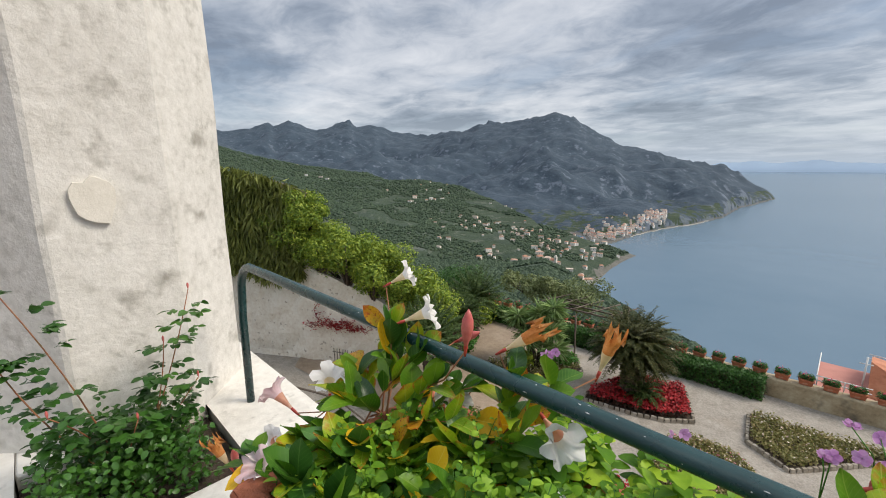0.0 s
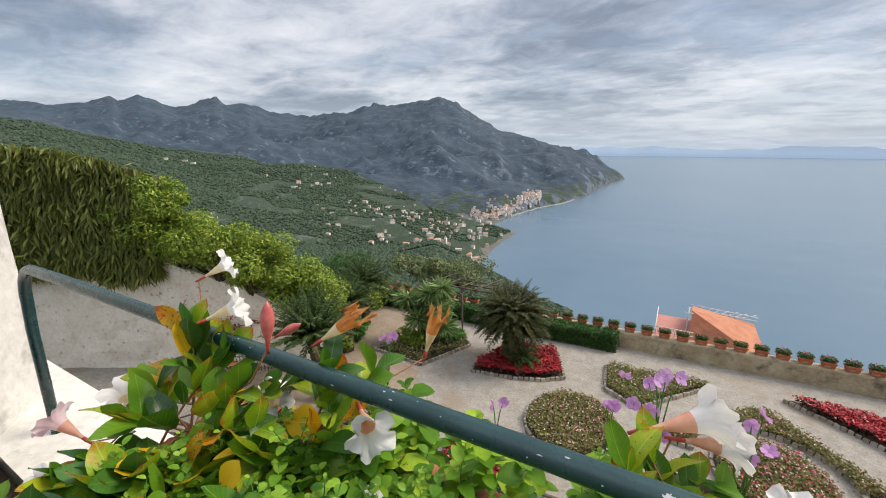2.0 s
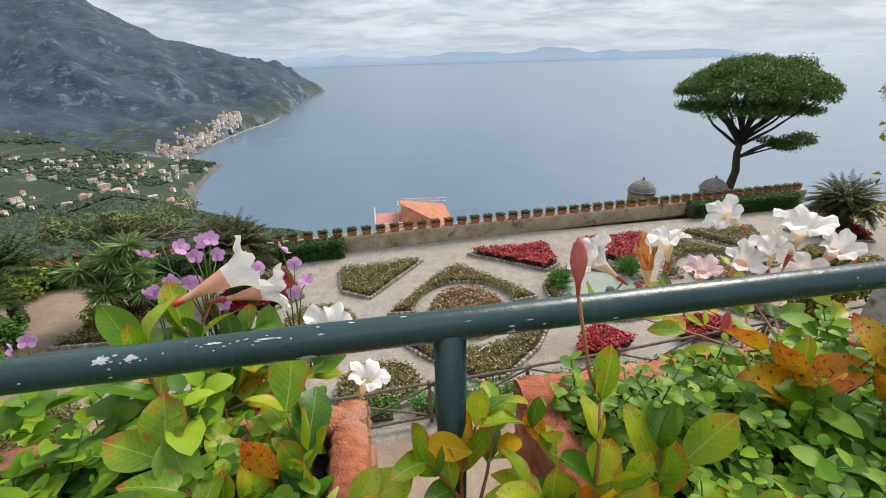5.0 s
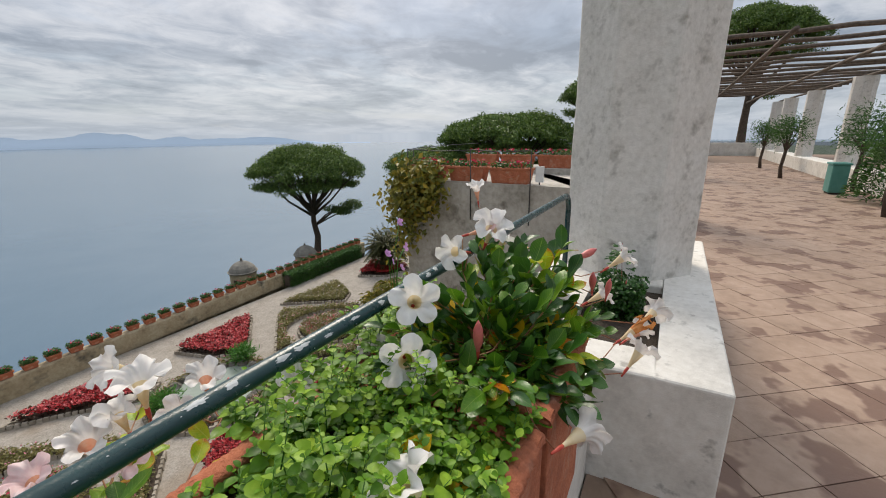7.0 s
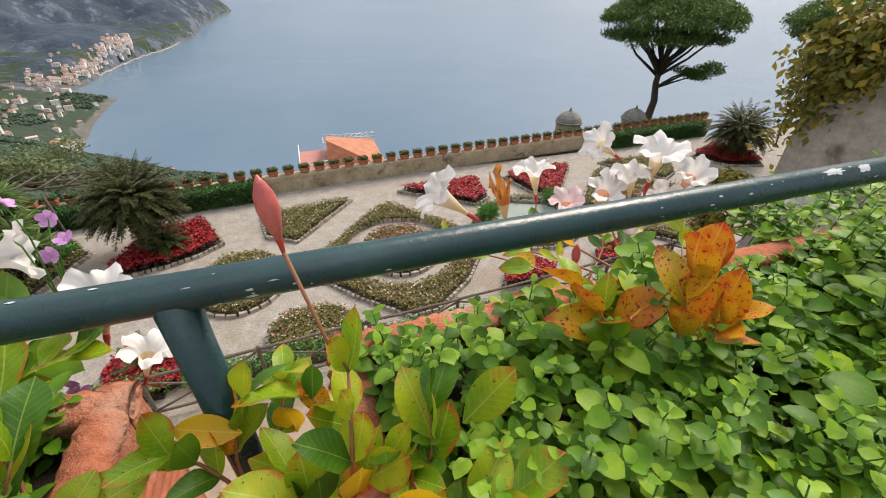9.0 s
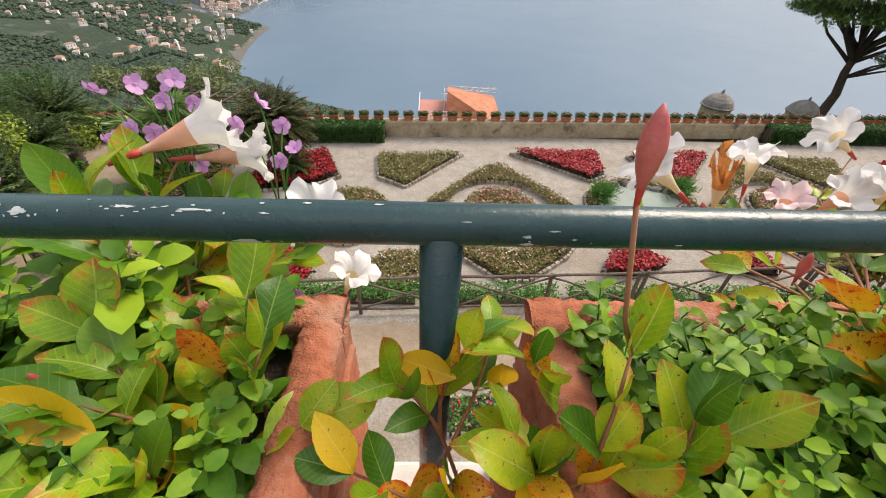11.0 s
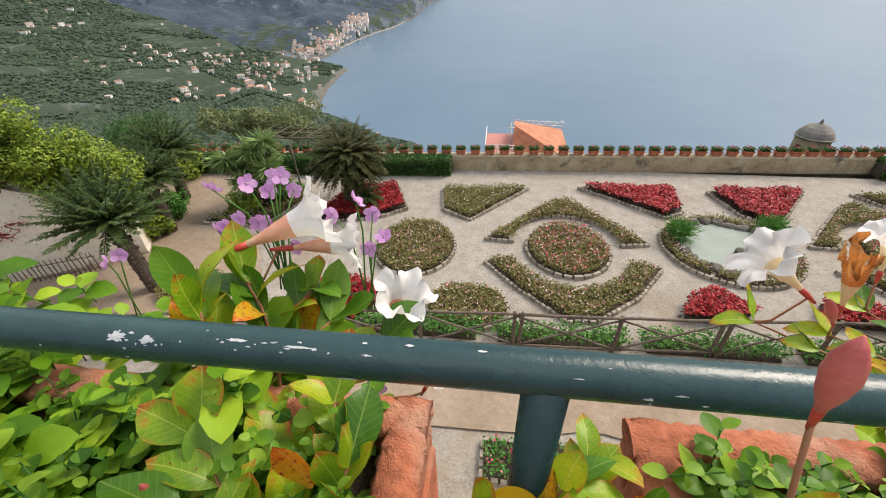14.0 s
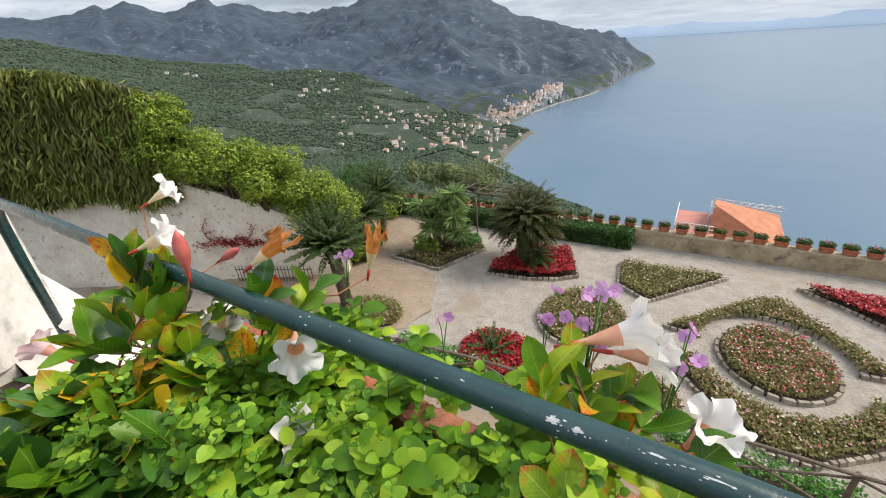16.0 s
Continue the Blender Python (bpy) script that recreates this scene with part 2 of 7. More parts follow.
M["leaf_red2"] = leafmat("pinkish_begonia", [(0.42, 0.03, 0.035), (0.58, 0.08, 0.09), (0.66, 0.20, 0.20)], 0.15)
M["dirt"] = mat("brown_dirt_path", [(0.21, 0.155, 0.105), (0.28, 0.215, 0.155), (0.36, 0.29, 0.22)], 1.2, 0.95, 0.015, 20, fine=0.5)
M["leaf_begonia"] = leafmat("dark_begonia_leaf", [(0.03, 0.02, 0.015), (0.07, 0.03, 0.02), (0.10, 0.06, 0.03)])
M["leaf_palm"] = leafmat("cycad_frond", [(0.025, 0.055, 0.014), (0.060, 0.105, 0.026), (0.13, 0.18, 0.05)])
M["leaf_palm_brown"] = leafmat("browned_cycad_frond", [(0.025, 0.038, 0.010), (0.065, 0.075, 0.020), (0.14, 0.13, 0.045)])
M["leaf_yucca"] = leafmat("grey_green_yucca_leaf", [(0.09, 0.16, 0.05), (0.20, 0.31, 0.10), (0.36, 0.47, 0.18)])
M["leaf_pine"] = leafmat("pine_needles", [(0.03, 0.07, 0.016), (0.095, 0.17, 0.03), (0.20, 0.29, 0.06)], 0.2)
M["dot_white"] = leafmat("small_white_flowers", [(0.45, 0.40, 0.30), (0.62, 0.56, 0.46), (0.6, 0.38, 0.36)], 0.2)
M["dot_pink"] = leafmat("small_pink_flowers", [(0.45, 0.10, 0.14), (0.62, 0.22, 0.28), (0.75, 0.45, 0.48)], 0.2)
M["dot_red"] = leafmat("small_red_flowers", [(0.30, 0.01, 0.03), (0.6, 0.03, 0.08), (0.65, 0.08, 0.15)], 0.2)

# ---- helpers of this scene ----
rng = np.random.default_rng(7)


def mesh_obj(name, verts, faces, material, parent=None, smooth=False, label=""):
    me = bpy.data.meshes.new(name)
    me.from_pydata([tuple(map(float, v)) for v in verts], [], faces)
    me.update()
    for m in material if isinstance(material, (list, tuple)) else [material]:
        me.materials.append(m)
    if smooth:
        me.polygons.foreach_set("use_smooth", [True] * len(me.polygons))
    ob = new(name, me)
    if parent is not None:
        ob.parent = parent
    if label:
        ob["label"] = label
    return ob


def part(name, bm, material, parent=None, label="", smooth=False):
    me = bpy.data.meshes.new(name)
    bm.to_mesh(me)
    bm.free()
    me.materials.append(material)
    if smooth:
        me.polygons.foreach_set("use_smooth", [True] * len(me.polygons))
    ob = new(name, me)
    if parent is not None:
        ob.parent = parent
    if label:
        ob["label"] = label
    return ob


def thing(name, at=(0, 0, 0), label="", category="", group="", kind=""):
    ob = new(name)
    ob.empty_display_size = 0.1
    ob.location = at
    return tagged(ob, label, category, group, kind)


def box(bm, lo, hi, bevel=0.0, seg=2):
    r = bmesh.ops.create_cube(bm, size=1)
    vs = r["verts"]
    for v in vs:
        v.co = Vector([(lo[i] + hi[i]) / 2 + v.co[i] * (hi[i] - lo[i]) for i in range(3)])
    if bevel:
        es = list({e for v in vs for e in v.link_edges})
        bmesh.ops.bevel(bm, geom=es, offset=bevel, segments=seg, affect="EDGES", profile=0.5)
    return vs


def prism(bm, poly, z0, z1):
    n = len(poly)
    a = [bm.verts.new((*p[:2], z0)) for p in poly]
    b = [bm.verts.new((*p[:2], z1)) for p in poly]
    bm.faces.new(list(reversed(a)))
    bm.faces.new(b)
    for i in range(n):
        bm.faces.new((a[i], a[(i + 1) % n], b[(i + 1) % n], b[i]))


def tube_data(pts, radii, n=10, cap=True):
    """Rings of a round bar along pts."""
    pts = [Vector(p) for p in pts]
    V, Fc = [], []
    side = None
    for i, p in enumerate(pts):
        d = (pts[min(i + 1, len(pts) - 1)] - pts[max(i - 1, 0)]).normalized()
        if side is None:
            side = d.orthogonal().normalized()
        side = (side - d * side.dot(d)).normalized()
        up = d.cross(side)
        r = radii if isinstance(radii, (int, float)) else radii[i]
        for k in range(n):
            a = 2 * math.pi * k / n
            V.append(p + (side * math.cos(a) + up * math.sin(a)) * r)
    for i in range(len(pts) - 1):
        for k in range(n):
            Fc.append((i * n + k, i * n + (k + 1) % n, (i + 1) * n + (k + 1) % n, (i + 1) * n + k))
    if cap:
        Fc.append(tuple(range(n - 1, -1, -1)))
        Fc.append(tuple(range((len(pts) - 1) * n, len(pts) * n)))
    return V, Fc


def tube(name, pts, radii, material, parent=None, n=10, label=""):
    V, Fc = tube_data(pts, radii, n)
    return mesh_obj(name, V, Fc, material, parent, True, label)


def tubes(name, bars, material, parent=None, n=6):
    V, Fc = [], []
    for pts, radii in bars:
        v, f = tube_data(pts, radii, n)
        Fc += [tuple(i + len(V) for i in q) for q in f]
        V += v
    return mesh_obj(name, V, Fc, material, parent, True)


def leaf_cloud(name, P, size, material, parent=None, aspect=0.5, N=None, tilt=0.8, D=None, label=""):
    """Many small folded leaves: P (n,3) places, D (n,3) lengthwise way or none, N facing way."""
    n = len(P)
    P = np.asarray(P, float)
    size = np.broadcast_to(np.asarray(size, float), (n,)) * rng.uniform(0.7, 1.3, n)
    if N is None:
        N = np.tile((0, 0, 1.0), (n, 1))
    N = N + rng.normal(0, tilt, (n, 3))
    N /= np.linalg.norm(N, axis=1)[:, None] + 1e-9
    if D is None:
        D = rng.normal(0, 1, (n, 3))
    D = D - N * np.sum(D * N, 1)[:, None]
    D /= np.linalg.norm(D, axis=1)[:, None] + 1e-9
    S = np.cross(N, D)
    L, Wd = size[:, None], (size * aspect * 0.5)[:, None]
    fold = N * Wd * 0.45
    base, tip, mid = P, P + D * L - N * L * 0.12, P + D * L * 0.45
    a, b = mid + S * Wd + fold, mid - S * Wd + fold
    V = np.stack([base, a, tip, b], 1).reshape(-1, 3)
    i = np.arange(n) * 4
    faces = np.concatenate([np.stack([i, i + 1, i + 2], 1), np.stack([i, i + 2, i + 3], 1)])
    me = bpy.data.meshes.new(name)
    me.vertices.add(len(V))
    me.vertices.foreach_set("co", V.ravel())
    me.loops.add(len(faces) * 3)
    me.loops.foreach_set("vertex_index", faces.ravel().astype(np.int32))
    me.polygons.add(len(faces))
    me.polygons.foreach_set("loop_start", np.arange(len(faces), dtype=np.int32) * 3)
    me.polygons.foreach_set("loop_total", np.full(len(faces), 3, dtype=np.int32))
    me.update(calc_edges=True)
    me.materials.append(material)
    ob = new(name, me)
    if parent is not None:
        ob.parent = parent
    if label:
        ob["label"] = label
    return ob


def in_poly(P, poly):
    x, y = P[:, 0], P[:, 1]
    inside = np.zeros(len(P), bool)
    n = len(poly)
    for i in range(n):
        x0, y0 = poly[i]
        x1, y1 = poly[(i + 1) % n]
        c = (y0 > y) != (y1 > y)
        inside ^= c & (x < (x1 - x0) * (y - y0) / (y1 - y0 + 1e-12) + x0)
    return inside


def scatter_poly(poly, per_m2):
    p = np.array(poly)
    lo, hi = p.min(0), p.max(0)
    n = int(per_m2 * np.prod(hi - lo))
    Q = rng.uniform(lo, hi, (n, 2))
    return Q[in_poly(Q, poly)]


def lerp_knots(a, knots):
    xs, ys = zip(*knots)
    return np.interp(a, xs, ys)


# ---- far land, sea and coast ----
SKYLINE = [(-180, 1), (-110, 3), (-75, 4.1), (-70.3, 3.95), (-67, 5.05), (-66.3, 4.6), (-64.4, 5.35), (-61.2, 4.3), (-57.2, 5.4), (-56.3, 4.75), (-54, 4.95), (-51.4, 4.1), (-48.4, 3.75), (-45.2, 4.1), (-41.2, 4.4), (-38.3, 5.3), (-34.8, 5.8), (-30, 6.2), (-27.5, 5.5), (-23.8, 3.55), (-21.6, 2.15), (-17.1, 0.9), (-14.1, 0.0), (-10.9, -0.4), (-9, -1.75), (-6.8, -2.5), (-5.9, -3.7), (-5.6, -6)]
RIDGE_R = [(-180, 2600), (-75, 2500), (-48, 2200), (-40, 1700), (-31, 1550), (-24, 1500), (-16, 1400), (-11, 1330), (-6, 1270)]
SHORE_R = [(-180, 700), (-45, 640), (-30, 540), (-24, 468), (-22.2, 470), (-19.9, 527), (-16, 620), (-13, 679), (-10.5, 783), (-8.8, 989), (-5.9, 1238), (-5.5, 1262)]
HILL = [(-180, 4), (-100, 4.5), (-80, 3.8), (-72.6, 2.8), (-70.7, 1.9), (-67, 0.9), (-61.8, -0.1), (-55, -0.75), (-52.2, -1.95), (-47.8, -2.2), (-41.8, -3.6), (-35.4, -6.0), (-31.7, -7.95), (-27, -9.35), (-23.8, -10.15), (-21, -10.9), (-19, -11.35), (-18.7, -12.5), (-18.0, -30)]
HILL_R = [(-180, 900), (-75, 950), (-53, 800), (-41, 640), (-33, 470), (-26, 425), (-20, 425)]
SPUR = [(-180, -8), (-60, -11.5), (-45, -13.5), (-36, -13.6), (-31, -12.6), (-27.5, -14.0), (-24.4, -16.0), (-20, -17.9), (-16.6, -20.0), (-12, -21.5), (0, -27), (30, -30), (60, -30), (180, -30)]


def fbm(x, y, s, octaves=5, seed=0.0):
    out = np.zeros(np.shape(x))
    amp = 1.0
    for o in range(octaves):
        out += amp * np.array([noise.noise((float(u) / s, float(v) / s, seed + o * 7.3)) for u, v in zip(np.ravel(x), np.ravel(y))]).reshape(np.shape(x))
        amp *= 0.5
        s *= 0.5
    return out


def land(a, r, rough=None):
    """Height of the land at azimuth a (degrees) and distance r."""
    tan = lambda e: np.tan(np.radians(e))
    if rough is None:
        rough = np.zeros(np.shape(a))
    rr, r2 = lerp_knots(a, RIDGE_R), lerp_knots(a, SHORE_R)
    top = 0.4 + rr * tan(lerp_knots(a, SKYLINE))
    s = np.clip((r - r2) / (rr - r2), 0, 1)
    far = SEA - 14 * (r < r2) + (top - SEA) * (0.35 * s + 0.65 * s ** 1.9) + rough * 210 * np.sqrt(s) * (1 - s) * np.clip((rr - r2) / 600, 0, 1)
    far = np.where(r > rr, top - (r - rr) * 0.5 + rough * 20, far)
    rb = lerp_knots(a, HILL_R)
    tb = 0.4 + rb * tan(lerp_knots(a, HILL))
    k = np.clip((r - 200) / (rb - 200), 0, 1)
    near0 = 0.4 + 190 * tan(lerp_knots(a, SPUR))
    low = lerp_knots(a, [(-180, -30), (-70, -40), (-45, -66), (-34, -76), (-27, SEA - 4), (-18, SEA - 16)])
    hill = np.where(r < rb, low + (tb - low) * (0.6 * k + 0.4 * k ** 2), tb - (r - rb) * 0.42) + rough * 24 * np.sin(np.pi * np.clip(k, 0, 1) * 0.8) * np.clip((-a - 20) / 15, 0, 1)
    q = np.clip((r - 18) / 172, 0, 1)
    spur = np.where(r < 190, -8.5 + (near0 + 8.5) * q, near0 - (r - 190) * 1.1) + rough * 5 * np.clip(q * 2, 0, 1)
    hill = np.where(a > -17.9, SEA - 20, hill)
    far = np.where(a > -5.7, SEA - 20, far)
    h = np.maximum(np.maximum(far, hill), spur)
    return h


AZ = np.concatenate([np.arange(-180, -96, 6), np.arange(-96, -5, 0.3), np.arange(-5, 40, 1.5), np.arange(40, 181, 6)])
RAD = np.concatenate([np.linspace(12, 60, 10), np.linspace(70, 300, 30), np.linspace(308, 1000, 75), np.linspace(1015, 2600, 75), np.linspace(2700, 4900, 8)])
A2, R2 = np.meshgrid(AZ, RAD, indexing="ij")
X2, Y2 = R2 * np.sin(np.radians(A2)), R2 * np.cos(np.radians(A2))
rough2 = fbm(X2, Y2, 260, 6)
ridged = 0.5 - np.abs(fbm(X2, Y2, 330, 5, 40.0))
Z2 = land(A2, R2, 0.55 * rough2 + 0.6 * ridged)
Z2 += np.where(R2 > 1000, 11 * rough2 + 12 * np.abs(fbm(X2, Y2, 90, 4, 70.0)) + 3 * fbm(X2, Y2, 28, 2, 90.0), 0)
Z2 = np.where((A2 > 75) | (A2 < -110), np.minimum(-3.0 - 0.02 * R2, -3.0), Z2)
Z2 = np.maximum(Z2, SEA - 25)
na, nr = A2.shape
idx = np.arange(na * nr).reshape(na, nr)
faces = np.stack([idx[:-1, :-1], idx[1:, :-1], idx[1:, 1:], idx[:-1, 1:]], -1).reshape(-1, 4)[:, ::-1]
land_mat = mat("wooded_mountain", [(0.013, 0.028, 0.016), (0.025, 0.045, 0.025), (0.046, 0.068, 0.036)], 0.03, 0.95, 2.5, 0.09, detail=10, fine=0.45)


def terrain_material():
    """Woods, terraced slopes and bare limestone where it is steep."""
    m = land_mat
    t = m.node_tree
    b = t.nodes["Principled BSDF"]
    geo, co = t.nodes.new("ShaderNodeNewGeometry"), t.nodes.new("ShaderNodeTexCoord")

    def nz(scale, detail=8):
        n = t.nodes.new("ShaderNodeTexNoise")
        n.inputs["Scale"].default_value, n.inputs["Detail"].default_value, n.inputs["Roughness"].default_value = scale, detail, 0.65
        t.links.new(co.outputs["Object"], n.inputs["Vector"])
        return n.outputs[0]

    def mth(op, x, y, clamp=False):
        n = t.nodes.new("ShaderNodeMath")
        n.operation, n.use_clamp = op, clamp
        for i, v in enumerate((x, y)):
            if isinstance(v, (int, float)):
                n.inputs[i].default_value = v
            else:
                t.links.new(v, n.inputs[i])
        return n.outputs[0]

    def mix(f, x, y):
        n = t.nodes.new("ShaderNodeMix")
        n.data_type = "RGBA"
        for s, v in ((n.inputs[0], f), (n.inputs[6], x), (n.inputs[7], y)):
            if isinstance(v, tuple):
                s.default_value = (*v, 1)
            elif isinstance(v, float):
                s.default_value = v
            else:
                t.links.new(v, s)
        return n.outputs[2]

    sep = t.nodes.new("ShaderNodeSeparateXYZ")
    t.links.new(geo.outputs["Normal"], sep.inputs[0])
    pos = t.nodes.new("ShaderNodeSeparateXYZ")
    t.links.new(geo.outputs["Position"], pos.inputs[0])
    old = b.inputs["Base Color"].links[0].from_socket
    # terraces: level bands of pale walls on the lower slopes
    band = mth("FRACT", mth("DIVIDE", mth("ADD", pos.outputs[2], mth("MULTIPLY", nz(0.02), 6.0)), 2.2), 0.0)
    wall = mth("MULTIPLY", mth("LESS_THAN", band, 0.2), mth("GREATER_THAN", nz(0.06, 6), 0.49))
    lowz = mth("LESS_THAN", pos.outputs[2], -34.0)
    grass = mix(mth("MULTIPLY", mth("GREATER_THAN", nz(0.05, 8), 0.50), lowz), old, (0.026, 0.046, 0.021))
    ter = mix(mth("MULTIPLY", mth("MULTIPLY", wall, lowz), 0.22), grass, (0.22, 0.21, 0.18))
    # limestone on steep ground
    steep = mth("MULTIPLY", mth("SUBTRACT", mth("ADD", 0.74, mth("MULTIPLY", mth("SUBTRACT", nz(0.06, 12), 0.5), 2.0)), sep.outputs[2]), 5.0, True)
    rock = mix(nz(0.05, 10), (0.06, 0.065, 0.075), (0.24, 0.245, 0.25))
    body = mix(mth("MULTIPLY", steep, 0.62), ter, rock)
    cliff = mth("LESS_THAN", mth("ADD", pos.outputs[2], mth("MULTIPLY", mth("SUBTRACT", nz(0.05, 6), 0.5), 9.0)), SEA + 2.0)
    body = mix(mth("MULTIPLY", cliff, 0.85), body, mix(nz(0.12, 8), (0.05, 0.047, 0.042), (0.21, 0.195, 0.17)))
    sand = mth("MULTIPLY", mth("LESS_THAN", pos.outputs[2], SEA + 0.8), mth("LESS_THAN", pos.outputs[1], 720.0))
    sand = mth("MULTIPLY", sand, mth("GREATER_THAN", pos.outputs[1], 498.0))
    t.links.new(mix(mth("MULTIPLY", sand, 0.9), body, (0.42, 0.39, 0.34)), b.inputs["Base Color"])


terrain_material()
ground = mesh_obj("ground", np.stack([X2, Y2, Z2], -1).reshape(-1, 3), faces.tolist(), land_mat, None, True)
# far slopes: a bluer copy, distance haze mixed into the base colours
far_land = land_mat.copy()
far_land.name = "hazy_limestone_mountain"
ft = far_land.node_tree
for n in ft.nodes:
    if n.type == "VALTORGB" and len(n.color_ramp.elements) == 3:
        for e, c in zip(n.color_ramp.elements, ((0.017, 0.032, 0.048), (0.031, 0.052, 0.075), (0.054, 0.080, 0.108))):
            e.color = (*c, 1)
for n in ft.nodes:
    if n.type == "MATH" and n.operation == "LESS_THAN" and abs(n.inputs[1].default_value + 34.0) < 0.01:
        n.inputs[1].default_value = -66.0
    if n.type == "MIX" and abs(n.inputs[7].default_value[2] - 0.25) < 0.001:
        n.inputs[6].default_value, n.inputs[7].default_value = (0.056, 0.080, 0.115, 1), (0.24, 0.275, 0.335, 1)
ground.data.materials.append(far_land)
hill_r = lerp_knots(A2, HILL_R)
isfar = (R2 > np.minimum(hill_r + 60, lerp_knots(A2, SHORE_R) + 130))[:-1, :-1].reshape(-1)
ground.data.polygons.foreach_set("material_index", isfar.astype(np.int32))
tagged(ground, "wooded terraced hills and grey limestone mountains above the coast, the far ones tinted haze-blue", "landscape", kind="structure")

# sea
ring_r = [0.1, 150, 400, 900, 1800, 3200, 4950]
sv, sf = [], []
for r in ring_r:
    for k in range(96):
        a = 2 * math.pi * k / 96
        sv.append((r * math.sin(a), r * math.cos(a), SEA))
for i in range(len(ring_r) - 1):
    for k in range(96):
        sf.append((i * 96 + k, (i + 1) * 96 + k, (i + 1) * 96 + (k + 1) % 96, i * 96 + (k + 1) % 96))
M["sea"] = mat("calm_sea", [(0.085, 0.145, 0.20), (0.12, 0.18, 0.235)], 0.004, 0.25, 0.10, 0.11, detail=4)
sea = tagged(mesh_obj("sea", sv, sf, M["sea"], None, True), "calm grey-blue sea with fine ripples reaching the horizon", "sea", kind="structure")

# faint mountains across the gulf; their haze is pale blue base colour and emission
far_mat = bpy.data.materials.new("haze_glow_far_coast")
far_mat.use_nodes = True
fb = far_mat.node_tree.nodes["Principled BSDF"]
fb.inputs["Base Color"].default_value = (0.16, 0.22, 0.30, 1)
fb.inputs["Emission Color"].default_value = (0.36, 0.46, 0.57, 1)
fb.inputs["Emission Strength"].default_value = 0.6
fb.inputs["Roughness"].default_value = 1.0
fv, ff = [], []
for i, a in enumerate(np.arange(-14, 52, 0.4)):
    n1 = fbm(np.array([a * 10.0]), np.array([0.0]), 90, 5, 11.0)[0]
    n2 = fbm(np.array([a * 10.0]), np.array([30.0]), 22, 4, 3.0)[0]
    fade = min(1, max(0, (a + 14) / 3)) * min(1, max(0, (46 - a) / 12))
    e = -0.9 + fade * (0.95 + 0.6 * n1 + 0.2 * n2 + 0.7 * math.exp(-((a - 41) / 3.0) ** 2))
    for d, el in ((4880, min(-1.05, e)), (4900, max(-1.0, e)), (4920, -1.05)):
        fv.append((d * math.sin(radians(a)), d * math.cos(radians(a)), 0.4 + d * math.tan(radians(el))))
    if i:
        for k in range(2):
            ff.append((3 * i - 3 + k, 3 * i + k, 3 * i + k + 1, 3 * i - 2 + k))
backdrop = tagged(mesh_obj("backdrop", fv, ff, far_mat, None, True), "mountains across the gulf, glowing pale blue in place of haze", "mountains", kind="structure")

# houses over the slopes and along the beach
M["hwall"] = mat("pale_house_render", [(0.66, 0.54, 0.46), (0.78, 0.74, 0.68), (0.84, 0.83, 0.80)], 0.3, 0.9, rnd=0.7)
M["hroof"] = mat("far_roof_tile", [(0.32, 0.15, 0.10), (0.45, 0.24, 0.16), (0.50, 0.42, 0.36)], 0.4, 0.9, rnd=0.8)
M["hglass"] = mat("dark_house_window", [(0.04, 0.04, 0.045), (0.09, 0.09, 0.09)], 1.0, 0.4)


def far_house(w, d, h, flat):
    t = thing("hillside_house", (0, 0, -60), "small pale house on the terraced hillside", "house", "hillside houses")
    bm = bmesh.new()
    box(bm, (-w / 2, -d / 2, -1.5), (w / 2, d / 2, h))
    part("wall", bm, M["hwall"], t)
    bm = bmesh.new()
    if flat:
        box(bm, (-w / 2 - .06, -d / 2 - .06, h), (w / 2 + .06, d / 2 + .06, h + 0.15))
    else:
        vs = [bm.verts.new(p) for p in ((-w / 2 - .15, -d / 2 - .15, h), (w / 2 + .15, -d / 2 - .15, h), (w / 2 + .15, d / 2 + .15, h), (-w / 2 - .15, d / 2 + .15, h), (-w / 4, 0, h + .6), (w / 4, 0, h + .6))]
        for q in ((0, 1, 5, 4), (2, 3, 4, 5), (1, 2, 5), (3, 0, 4), (3, 2, 1, 0)):
            bm.faces.new([vs[k] for k in q])
    part("roof", bm, M["hroof"], t)
    for k in range(3):
        bm = bmesh.new()
        x = -w / 2 + w * (k + 0.5) / 3
        box(bm, (x - 0.14, -d / 2 - 0.03, h * 0.45), (x + 0.14, -d / 2 + 0.02, h * 0.75))
        part("window", bm, M["hglass"], t)
    return t


HOUSE_KINDS = [far_house(3.0, 2.2, 1.9, True), far_house(2.4, 2.0, 1.6, False), far_house(4.2, 2.2, 2.6, True), far_house(2.0, 1.8, 2.4, False)]
used = [False] * 4


def ground_at(a, r):
    i = int(np.clip(np.searchsorted(AZ, a), 1, len(AZ) - 1))
    j = int(np.clip(np.searchsorted(RAD, r), 1, len(RAD) - 1))
    u, v = (a - AZ[i - 1]) / (AZ[i] - AZ[i - 1]), (r - RAD[j - 1]) / (RAD[j] - RAD[j - 1])
    return (Z2[i - 1, j - 1] * (1 - u) + Z2[i, j - 1] * u) * (1 - v) + (Z2[i - 1, j] * (1 - u) + Z2[i, j] * u) * v


def put_house(a, r, s=1.0):
    z = ground_at(a, r)
    if z < SEA + 1.0:
        return
    k = int(rng.integers(0, 4))
    m = pose(r * math.sin(radians(a)), r * math.cos(radians(a)), z, 0, 0, -a + rng.uniform(-35, 35)) @ Matrix.Scale(s, 4)
    if not used[k]:
        used[k] = True
        HOUSE_KINDS[k].matrix_world = m
    else:
        copy_thing(HOUSE_KINDS[k], m)


